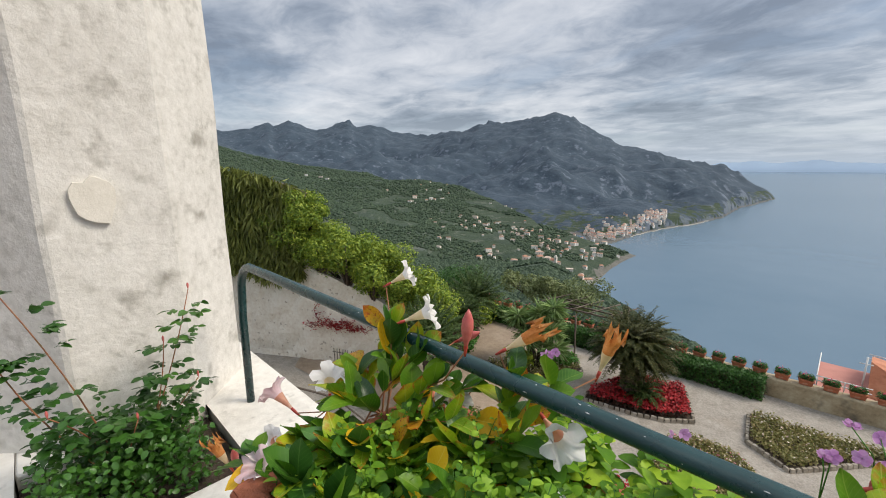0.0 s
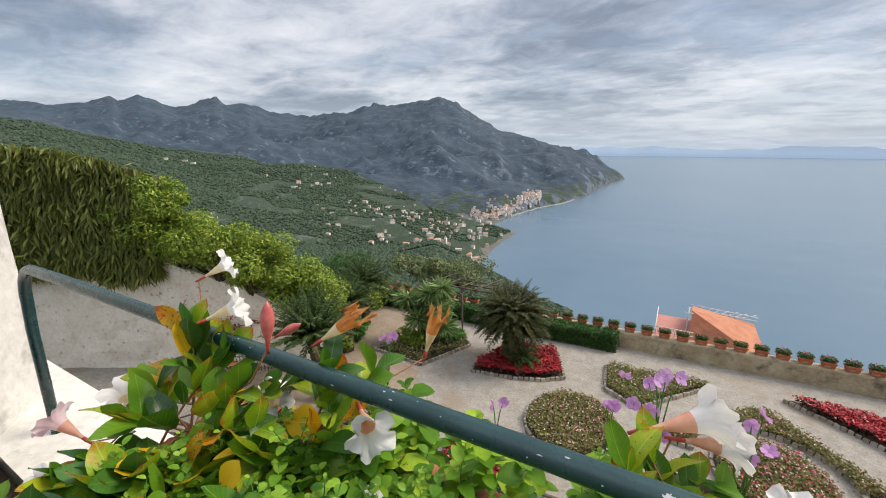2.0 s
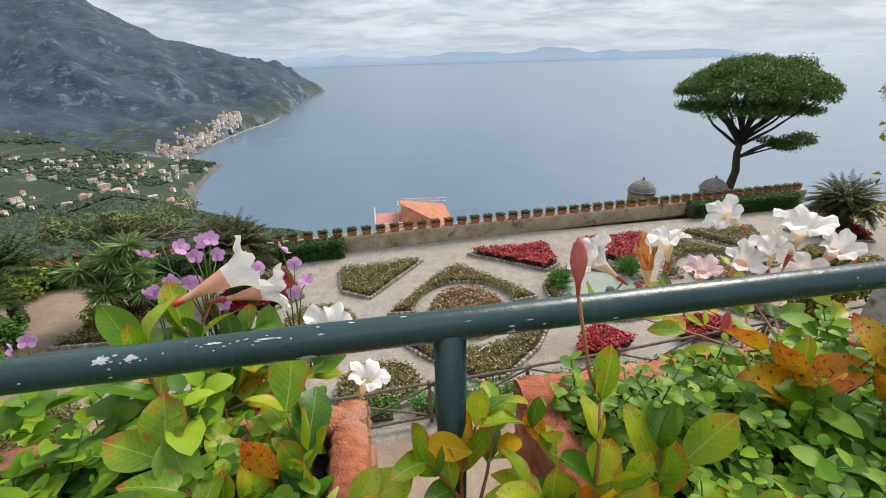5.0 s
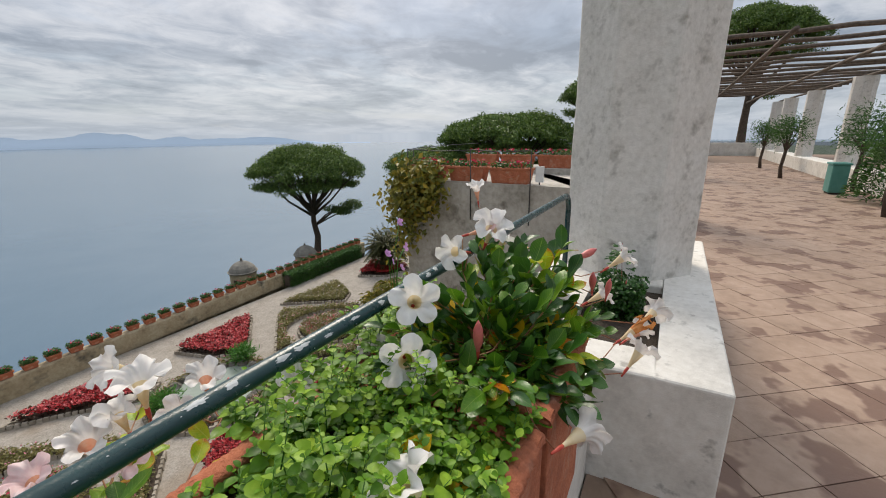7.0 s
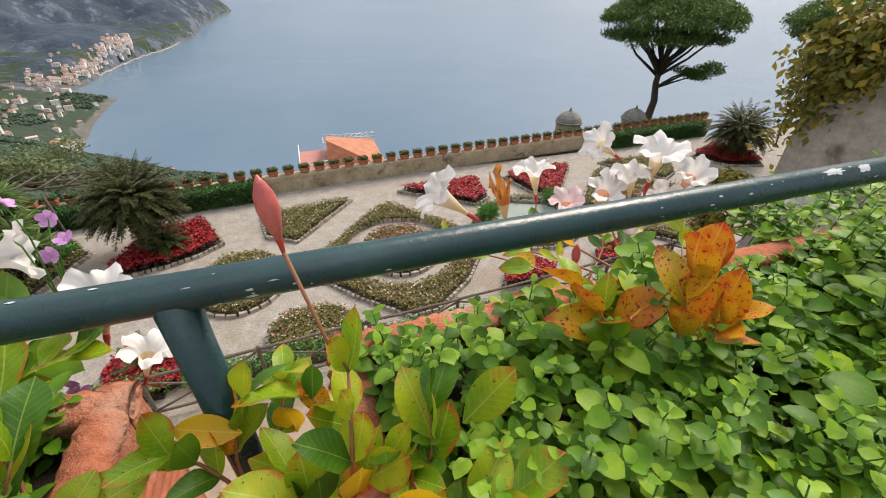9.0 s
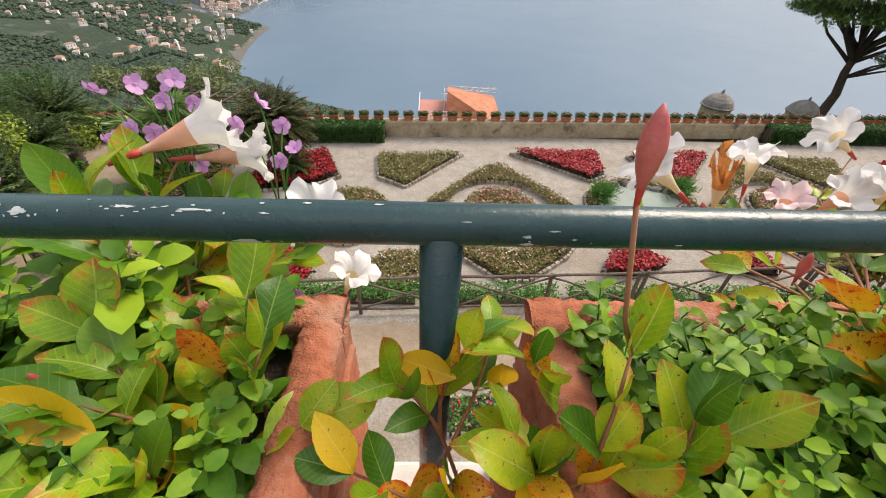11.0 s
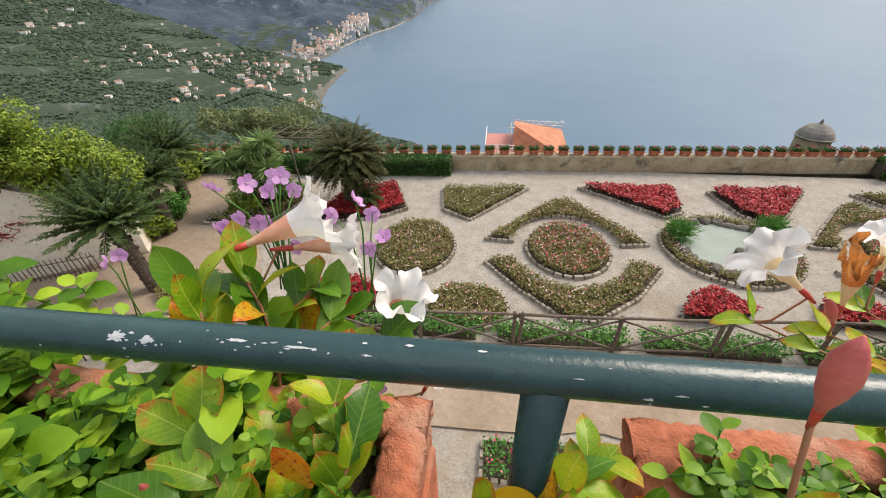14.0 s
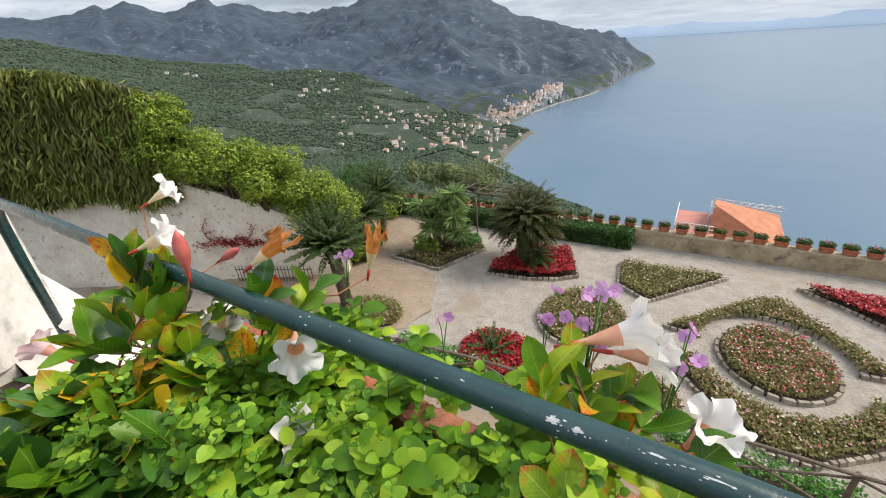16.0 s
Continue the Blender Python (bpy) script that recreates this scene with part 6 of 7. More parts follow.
def leaf_data(name, L, W, material, bend, twist):
    """One large leaf with midrib fold, curl and pointed tip, lying along +x."""
    V, Fc = [], []
    n = 8
    prof = [0.06, 0.42, 0.72, 0.92, 1.0, 0.99, 0.86, 0.56, 0.0]
    for i in range(n + 1):
        s = i / n
        for j in (-2, -1, 0, 1, 2):
            y = j / 2 * W * prof[i]
            fold = (abs(j) / 2) ** 1.5 * W * prof[i] * 0.3
            x, z = L * s, -bend * L * s * s + fold
            wv = 0.03 * L * math.sin(s * 9 + j * 1.3) * (abs(j) / 2)
            a = twist * s
            V.append((x, y * math.cos(a) - z * math.sin(a) * 0.3, z + y * math.sin(a) + wv))
    for i in range(n):
        for j in range(4):
            Fc.append((i * 5 + j, (i + 1) * 5 + j, (i + 1) * 5 + j + 1, i * 5 + j + 1))
    me = bpy.data.meshes.new(name)
    me.from_pydata(V, [], Fc)
    me.materials.append(material)
    me.polygons.foreach_set("use_smooth", [True] * len(me.polygons))
    return me


LEAVES = {}
for key in ("mv_green", "mv_dark", "mv_lime", "mv_yellow", "mv_red"):
    LEAVES[key] = [leaf_data("leaf", 0.075, w, M[key], b, t) for w, b, t in ((0.0225, 0.18, 0.25), (0.0205, 0.45, -0.35), (0.0235, -0.18, 0.4), (0.0190, -0.3, -0.2))]


def flower_data(R, wither=0.0, seed=0.0):
    """Funnel and five-lobed corolla along +z; returns the two meshes' vertices and faces."""
    m = 40
    tubeV, tubeF, corV, corF = [], [], [], []
    tz = [(-0.018, 0.0026), (-0.008, 0.0030), (0.004, 0.0044), (0.014, 0.0066), (0.024, 0.0088), (0.032, 0.0105), (0.038, 0.0120)]
    for z, r in tz:
        for k in range(m):
            a = 2 * math.pi * k / m
            tubeV.append((r * math.cos(a), r * math.sin(a), z))
    for i in range(len(tz) - 1):
        for k in range(m):
            tubeF.append((i * m + k, i * m + (k + 1) % m, (i + 1) * m + (k + 1) % m, (i + 1) * m + k))
    rows = 6
    for i in range(rows + 1):
        s = i / rows
        for k in range(m):
            a = 2 * math.pi * k / m
            lobe = abs(math.cos(2.5 * a)) ** 0.55
            full = 0.56 + 0.44 * lobe
            r = 0.0120 + (R * full - 0.0120) * (0.55 * s + 0.45 * s ** 2.2) * (1 - 0.6 * wither)
            z = 0.038 + 0.030 * s ** 0.75 * (1 + wither * 0.9) - 0.013 * s ** 3 * lobe * (1 - wither) + 0.006 * s * math.sin(5 * a + 1.0 + seed) + 0.004 * s * math.sin(11 * a + seed * 3)
            aa = a + 0.25 * s * s
            if wither > 0.5:
                w = noise.noise((3 * math.cos(a) + seed, 3 * math.sin(a), s * 3))
                r *= 1 + 0.8 * w * s
                z += -0.03 * s ** 3 * abs(w) + 0.034 * s * noise.noise((2 * math.cos(a), 2 * math.sin(a) + seed, s * 2 + 5))
                aa += 0.9 * s * w
            corV.append((r * math.cos(aa), r * math.sin(aa), z))
    for i in range(rows):
        for k in range(m):
            if wither > 0.5 and i > 1 and abs(math.cos(2.5 * 2 * math.pi * (k + 0.5) / m)) < 0.42 + 0.1 * i * (k % 3) / 3:
                continue      # torn between the withered lobes
            corF.append((i * m + k, i * m + (k + 1) % m, (i + 1) * m + (k + 1) % m, (i + 1) * m + k))
    return tubeV, tubeF, corV, corF


def raw_mesh(name, V, Fc, material):
    me = bpy.data.meshes.new(name)
    me.from_pydata(V, [], Fc)
    me.materials.append(material)
    me.polygons.foreach_set("use_smooth", [True] * len(me.polygons))
    return me


FLOWER = {}
for key, R, wi, pm, tm in (("white", 0.044, 0.0, "petal_white", "throat"), ("pink", 0.043, 0.1, "petal_pink", "throat_pink"), ("flush", 0.042, 0.25, "petal_white", "throat_pink"), ("old", 0.036, 0.95, "petal_old", "throat")):
    FLOWER[key] = []
    for sd in (0.0, 2.0):
        a, b, c, d = flower_data(R, wi, sd)
        FLOWER[key].append((raw_mesh("flower", a, b, M[tm]), raw_mesh("corolla", c, d, M[pm])))
bv, bf = tube_data([(0, 0, 0), (0, 0, 0.008), (0, 0, 0.02), (0, 0, 0.035), (0, 0, 0.048), (0, 0, 0.058), (0, 0, 0.066)], [0.0026, 0.0040, 0.0078, 0.0102, 0.0090, 0.0052, 0.0008], 12)
BUD = raw_mesh("bud", bv, bf, M["bud"])
cv, cf_ = tube_data([(0, 0, -0.016), (0, 0, -0.004), (0, 0, 0.003), (0, 0, 0.012)], [0.0020, 0.0030, 0.0038, 0.0034], 10)
CALYX = raw_mesh("calyx", cv, cf_, M["calyx"])


def aim(p, way, s=1.0, spin=0.0):
    q = Vector(way).normalized().to_track_quat("Z", "Y").to_matrix().to_4x4()
    return Matrix.Translation(p) @ q @ Matrix.Rotation(spin, 4, "Z") @ Matrix.Scale(s, 4)


def child(name, me, parent, m):
    ob = new(name, me)
    ob.parent = parent
    ob.matrix_local = m
    return ob


def put_flower(plant, p, way, kind, s=1.0):
    """A bloom whose face lies at p and looks along way; returns where its stalk starts."""
    way = Vector(way).normalized()
    foot = Vector(p) - way * (0.06 if kind == "bud" else 0.058) * s
    if kind == "bud":
        child("bud", BUD, plant, aim(foot, way, s * 1.1))
    else:
        fm, cm = FLOWER[kind][int(rng.integers(0, 2))]
        fl = child("flower", fm, plant, aim(foot, way, s, rng.uniform(0, 6.28)))
        child("corolla", cm, fl, Matrix.Identity(4))
    base = foot - way * (0.0 if kind == "bud" else 0.018) * s
    child("calyx", CALYX, plant, aim(base, way, s))
    return base - way * 0.008


def leaf_way(outv, up):
    d = Vector(outv).normalized()
    n = Vector((0, 0, 1)) - d * d.z
    n = n.normalized() if n.length > 0.05 else Vector((1, 0, 0))
    return d, (n * up + Vector((rng.normal(0, .35), rng.normal(0, .35), rng.normal(0, .2)))).normalized()


def put_leaf(plant, p, d, n, key, s):
    d = Vector(d).normalized()
    n = Vector(n)
    n = (n - d * n.dot(d)).normalized()
    sd = n.cross(d)
    m = Matrix((d, sd, n)).transposed().to_4x4()
    me = LEAVES[key][int(rng.integers(0, 4))]
    return child("leaf", me, plant, Matrix.Translation(p) @ m @ Matrix.Scale(s, 4))


def mandevilla(base, shoots, blooms, palette, label, pairs=6, size=1.0):
    """Twining plant: shoots (tip places) from its base, opposite leaves along them, blooms at given places."""
    t = thing("mandevilla", (0, 0, 0), label, "flowering plant", "mandevillas at the railing")
    keys, wts = zip(*palette)
    wts = np.array(wts) / sum(wts)
    base = Vector(base)
    tips = []
    for tip in shoots:
        tip = Vector(tip)
        b = base + Vector((rng.normal(0, 0.04), rng.normal(0, 0.04), 0))
        mid = b.lerp(tip, 0.5) + Vector((rng.normal(0, 0.02), rng.normal(0, 0.02), 0.02))
        pts = [b.lerp(mid, k / 4).lerp(mid.lerp(tip, k / 4), k / 4) for k in range(5)]
        tube("stem", pts, [0.0032, 0.0029, 0.0026, 0.0022, 0.0016], M["stem"], t, 6)
        tips.append(tip)
        a0 = rng.uniform(0, 6.28)
        for k in range(pairs):
            s = 0.35 + 0.65 * (k + 1) / pairs
            i = min(3, int(s * 4))
            p = pts[i].lerp(pts[i + 1], min(1, s * 4 - i))
            way = (pts[i + 1] - pts[i]).normalized()
            a0 += 1.57 + rng.uniform(-0.3, 0.3)
            for sg in (0, math.pi):
                o = Vector((math.cos(a0 + sg), math.sin(a0 + sg), 0))
                d = o + way * rng.uniform(0.7, 2.3) + Vector((0, 0, 0.35))
                d, n = leaf_way(d, 1.0)
                key = keys[int(rng.choice(len(keys), p=wts))]
                put_leaf(t, p, d, n, key, size * rng.uniform(0.65, 1.15))
    for p, way, kind, s in blooms:
        foot = put_flower(t, p, way, kind, s)
        near = min(tips, key=lambda q: (q - foot).length) if tips else base
        low = near.lerp(foot, 0.4) + Vector((0, 0, -0.02))
        tube("stalk", [tuple(near), tuple(low), tuple(foot)], [0.0022, 0.0022, 0.002], M["stem"], t, 6)
    return t


PAL_MIX = [("mv_green", 7), ("mv_dark", 2), ("mv_lime", 3), ("mv_red", 1.3), ("mv_yellow", 0.4)]
PAL_FALL = [("mv_lime", 8), ("mv_yellow", 0.6), ("mv_red", 1.4), ("mv_green", 4)]
PAL_DARK = [("mv_dark", 8), ("mv_green", 5), ("mv_lime", 1.2), ("mv_yellow", 0.5), ("mv_red", 0.5)]

# by the left column, reaching over the rail
western = mandevilla((-1.4, -0.12, -0.24), [(-1.43, -0.05, 0.02), (-1.34, -0.02, -0.02), (-1.5, 0.02, -0.06), (-1.25, -0.06, -0.07), (-1.55, -0.1, -0.12), (-1.15, -0.1, -0.11), (-1.45, -0.2, -0.13), (-1.3, -0.25, -0.17), (-1.1, -0.22, -0.17), (-1.55, 0.05, -0.16), (-1.58, -0.15, -0.22), (-1.2, 0.05, -0.1), (-1.02, -0.06, -0.17), (-1.05, -0.3, -0.2), (-1.45, -0.34, -0.21)],
           [((-1.605, 0.177, 0.125), (0.55, 0.7, 0.45), "white", 1.15), ((-1.33, 0.02, 0.095), (0.65, 0.7, 0.35), "white", 1.25), ((-1.134, -0.047, 0.150), (0.05, 0.05, 1), "bud", 1.35), ((-1.25, 0.12, 0.02), (0.8, 0.35, 0.5), "bud", 1.1),
            ((-1.665, -0.126, -0.175), (0.4, -0.2, 0.9), "white", 1.45), ((-1.93, -0.21, -0.30), (-0.6, -0.3, 0.5), "pink", 1.5), ((-1.97, -0.40, -0.46), (-0.3, -0.3, 0.8), "old", 1.2), ((-1.93, -0.36, -0.47), (0.2, -0.1, 1), "bud", 1.2), ((-1.24, 0.02, -0.13), (0.4, -0.3, 0.8), "white", 1.3), ((-1.75, -0.3, -0.36), (0.2, -0.5, 0.6), "flush", 1.2)],
           PAL_MIX, "mandevilla with white and pink trumpets, its leaves turning yellow and red", 5, 1.35)
mandevilla((-1.1, -0.02, -0.24), [(-1.06, 0.04, -0.02), (-1.0, 0.12, -0.05), (-1.0, -0.04, -0.12), (-1.12, -0.12, -0.14), (-0.9, -0.16, -0.2)],
           [((-1.045, 0.095, 0.085), (0.75, 0.35, 0.6), "old", 1.25), ((-0.925, 0.28, 0.035), (0.25, 0.1, 0.95), "old", 1.25), ((-0.895, -0.02, -0.075), (0.7, -0.55, 0.1), "flush", 1.45), ((-0.83, -0.10, -0.18), (0.85, 0.25, 0.35), "white", 1.35), ((-1.13, 0.05, -0.21), (0.5, -0.4, 0.7), "white", 1.2)],
           PAL_MIX, "mandevilla with withered orange trumpets and green leaves", 4, 1.3)
mandevilla((-1.3, -0.28, -0.26), [(rng.uniform(-1.5, -0.8), rng.uniform(-0.5, -0.12), rng.uniform(-0.27, -0.15)) for _ in range(20)], [((-1.45, -0.45, -0.2), (0, -0.6, 0.7), "pink", 1.2)], [("mv_green", 6), ("mv_dark", 4), ("mv_lime", 2), ("mv_red", 0.5), ("mv_yellow", 0.8)], "leafy green mandevilla spreading over the trough", 5, 1.5)
# centre
mandevilla((-0.36, 0.10, -0.24), [(-0.40, 0.20, -0.10), (-0.32, 0.24, -0.14), (-0.44, 0.14, -0.09), (-0.28, 0.20, -0.17), (-0.2, 0.18, -0.2)],
           [((-0.315, 0.29, -0.03), (0.9, 0.45, 0.25), "flush", 1.7), ((-0.27, 0.30, -0.085), (0.9, 0.3, -0.05), "flush", 1.35), ((-0.17, 0.25, -0.155), (0.3, -0.15, 0.85), "flush", 1.5), ((-0.43, 0.26, -0.06), (-0.1, 0.1, 1), "bud", 0.8)],
           [("mv_green", 5), ("mv_lime", 5), ("mv_red", 1)], "mandevilla with pink-flushed trumpets and fresh green leaves", 4, 1.2)
speckled = mandevilla((-0.22, -0.12, -0.3), [(-0.18, -0.02, -0.17), (-0.33, -0.10, -0.16), (-0.24, -0.16, -0.17), (-0.12, -0.10, -0.2), (-0.4, -0.2, -0.16), (-0.3, 0.04, -0.2), (-0.36, -0.02, -0.15), (-0.22, 0.05, -0.16)],
           [((-0.10, 0.16, -0.205), (0.35, 0.0, 0.9), "white", 0.95), ((-0.38, -0.08, -0.14), (0, 0, 1), "bud", 0.5)],
           PAL_FALL, "mandevilla with spotted yellow leaves and one slender white trumpet", 3, 1.15)
budded = mandevilla((0.19, -0.13, -0.3), [(0.19, -0.11, -0.055), (0.27, -0.13, -0.13), (0.21, -0.16, -0.15), (0.14, -0.04, -0.17), (0.11, -0.12, -0.19), (0.24, -0.20, -0.16), (0.33, -0.22, -0.18), (0.12, -0.16, -0.18)],
           [((0.151, -0.085, 0.142), (-0.08, 0.05, 1), "bud", 0.82)],
           PAL_FALL, "mandevilla with one tall red bud and large yellow spotted leaves", 3, 1.0)
mandevilla((0.03, -0.12, -0.34), [(0.06, -0.02, -0.17), (-0.02, -0.06, -0.18), (0.10, 0.03, -0.2), (-0.06, -0.14, -0.22), (0.04, -0.16, -0.22)], [],
           [("mv_lime", 6), ("mv_yellow", 1.0), ("mv_red", 2.2), ("mv_green", 2)], "mandevilla shoots with upright red-speckled yellow leaves", 3, 0.95)
mandevilla((0.66, -0.10, -0.28), [(0.635, -0.10, -0.05), (0.54, -0.06, -0.12), (0.70, -0.12, -0.13), (0.57, 0.03, -0.15)], [((0.73, 0.25, -0.245), (-0.1, 0, 1), "bud", 0.95)],
           [("mv_red", 6), ("mv_lime", 1.5)], "mandevilla with bare brown stems and large orange-red spotted leaves", 3, 1.3)
mandevilla((0.8, 0.12, -0.3), [(0.46, 0.36, -0.26), (0.62, 0.38, -0.3), (0.78, 0.50, -0.34), (0.95, 0.42, -0.36), (1.04, 0.42, -0.34), (1.12, 0.65, -0.36), (1.25, 0.42, -0.36), (1.34, 0.2, -0.33), (0.6, 0.2, -0.32)],
           [((0.425, 0.37, -0.115), (-0.75, 0.1, 0.6), "white", 1.5), ((0.605, 0.40, -0.16), (-0.2, 0, 1), "old", 1.25), ((0.58, 0.38, -0.22), (-0.5, 0, 0.9), "bud", 0.9), ((0.765, 0.54, -0.165), (-0.15, 0.1, 1), "white", 1.35), ((0.94, 0.44, -0.215), (-0.2, -0.5, 0.8), "flush", 1.5), ((0.84, 0.47, -0.245), (-0.3, -0.2, 0.9), "pink", 1.25),
            ((1.10, 0.72, -0.19), (-0.75, 0.0, 0.5), "white", 1.6), ((1.062, 0.416, -0.10), (-0.1, -0.15, 1), "white", 1.7), ((1.01, 0.44, -0.17), (-0.2, 0.0, 1), "white", 1.3), ((1.23, 0.43, -0.20), (-0.2, -0.45, 0.8), "flush", 1.5), ((1.13, 0.42, -0.26), (-0.5, -0.4, 0.5), "white", 1.3), ((1.29, 0.42, -0.25), (0.2, 0.1, 1), "bud", 0.9), ((1.345, 0.18, -0.20), (-0.3, -0.3, 0.9), "white", 1.3), ((0.99, 0.38, -0.28), (-0.4, -0.5, 0.6), "pink", 1.2)],
           PAL_FALL, "mandevilla with a cluster of white and pink trumpets beyond the rail", 3, 1.0)
amid = mandevilla((1.1, -0.28, -0.3), [(1.10, -0.30, -0.24), (1.16, -0.36, -0.26), (0.98, -0.28, -0.26), (1.2, -0.28, -0.2), (1.28, -0.38, -0.24), (0.92, -0.38, -0.26)],
           [((1.125, -0.335, -0.115), (-0.25, 0.5, 0.85), "white", 1.6), ((0.93, -0.26, -0.24), (-0.5, -0.4, 0.6), "pink", 1.3)],
           [("mv_yellow", 3), ("mv_lime", 3), ("mv_green", 4)], "mandevilla with a white trumpet and a few bright yellow leaves", 3, 1.5)
# the full bush at the right end
bush_tips = [(rng.uniform(1.58, 2.05), rng.uniform(-0.54, -0.42), rng.uniform(-0.34, -0.14)) for _ in range(22)] + [(rng.uniform(1.32, 1.62), rng.uniform(-0.45, 0.05), rng.uniform(-0.2, -0.1)) for _ in range(12)] + [(1.62 + 0.68 * rng.uniform(0, 1), -0.44 + 0.42 * rng.uniform(0, 1), rng.uniform(-0.22, 0.04)) for _ in range(44)]
BUSH_BLOOMS = [((1.60, -0.075, -0.01), (-0.65, -0.5, 0.5), "white", 1.75), ((1.455, -0.14, -0.115), (-0.7, -0.55, 0.35), "white", 1.75), ((1.62, 0.09, -0.225), (-0.5, -0.2, 0.8), "white", 1.5), ((1.90, -0.03, 0.05), (-0.9, 0.1, 0.25), "white", 1.5), ((2.04, -0.13, 0.13), (-0.45, -0.4, 0.7), "white", 1.8), ((2.1, -0.1, 0.1), (0.3, -0.6, 0.2), "pink", 1.4),
               ((2.22, -0.335, -0.19), (-0.65, -0.65, 0.35), "white", 1.5), ((2.57, -0.54, -0.07), (0.3, -0.7, 0.6), "white", 1.5), ((1.60, -0.35, -0.21), (0.1, -0.2, 0.9), "white", 1.4), ((1.57, -0.43, -0.33), (-0.4, -0.85, 0.2), "white", 1.5), ((1.64, -0.555, -0.285), (0.85, -0.4, 0.0), "white", 1.5), ((2.22, -0.65, -0.31), (0.5, -0.4, 0.7), "white", 1.5), ((2.5, -0.68, -0.27), (0.8, -0.5, 0.3), "white", 1.5), ((2.35, -0.62, -0.3), (0.5, -0.6, 0.5), "old", 1.3), ((2.47, -0.63, -0.36), (0.7, -0.5, 0.3), "flush", 1.4),
               ((1.662, -0.242, -0.08), (0, 0, 1), "bud", 1.4), ((2.42, -0.42, -0.03), (0.7, -0.6, 0.3), "bud", 1.4), ((2.25, -0.45, -0.08), (-0.2, 0, 1), "bud", 1.2), ((2.35, -0.5, -0.13), (0.1, -0.1, 1), "bud", 1.1), ((2.75, 0.26, 0.165), (-0.3, 0, 0.9), "flush", 1.4)]
mandevilla((1.8, -0.22, -0.26), bush_tips, [((p[0] - 0.06, p[1] - 0.035, p[2] + 0.035), way, kind, sc) for p, way, kind, sc in BUSH_BLOOMS],
           PAL_DARK, "dense mandevilla bush with many white trumpets", 5, 1.1)
mandevilla((1.9, -0.15, -0.26), [(1.9 + 0.36 * rng.uniform(0, 1), -0.42 + 0.42 * rng.uniform(0, 1), rng.uniform(-0.15, 0.06)) for _ in range(16)], [((2.5, -0.5, -0.22), (0.4, -0.6, 0.4), "white", 1.4), ((2.3, -0.1, 0.04), (0.4, -0.4, 0.8), "white", 1.3)], PAL_DARK, "mandevilla with dark green leaves beside the column", 5, 1.1)

# large turning leaves that stand out by themselves
for host, p, d, n, key, sc in ((amid, (1.10, -0.28, -0.27), (0.1, 0.3, 1), (-0.7, -0.5, 0.5), "mv_yellow", 1.5), (amid, (0.93, -0.26, -0.28), (-0.2, 0.1, 1), (-0.6, -0.7, 0.4), "mv_yellow", 1.3), (amid, (1.0, -0.34, -0.28), (0.4, -0.2, 0.8), (-0.5, -0.6, 0.6), "mv_yellow", 1.1),
                               (budded, (0.20, -0.22, -0.15), (0.6, -0.1, 0.5), (-0.1, -0.6, 0.8), "mv_yellow", 1.1), (budded, (0.11, -0.03, -0.24), (-0.1, 0.1, 1), (0, -1, 0.3), "mv_yellow", 1.0), (budded, (0.31, -0.13, -0.17), (0.8, 0.2, 0.6), (-0.3, -0.6, 0.8), "mv_lime", 1.25), (budded, (0.05, -0.04, -0.2), (-0.9, 0.2, 0.2), (0, -0.5, 0.9), "mv_yellow", 1.0),
                               (speckled, (-0.30, -0.13, -0.17), (-0.8, 0.3, 0.4), (0.1, -0.6, 0.8), "mv_yellow", 1.3), (speckled, (-0.22, -0.04, -0.19), (-0.4, 0.3, 0.7), (0.1, -0.8, 0.5), "mv_red", 1.0), (speckled, (-0.25, -0.10, -0.2), (0.3, -0.2, 0.5), (0, -0.6, 0.8), "mv_yellow", 1.0),
                               (western, (-1.14, -0.03, -0.13), (0.9, 0.2, 0.1), (0.2, -0.6, 0.8), "mv_yellow", 1.5), (western, (-1.02, -0.12, -0.2), (0.5, 0.3, -0.3), (0.5, -0.5, 0.7), "mv_yellow", 1.4), (western, (-1.46, -0.04, 0.02), (-0.5, -0.1, 0.4), (0.4, -0.8, 0.4), "mv_red", 1.3)):
    put_leaf(host, p, d, n, key, sc)

# ---- low green plants that fill the troughs ----


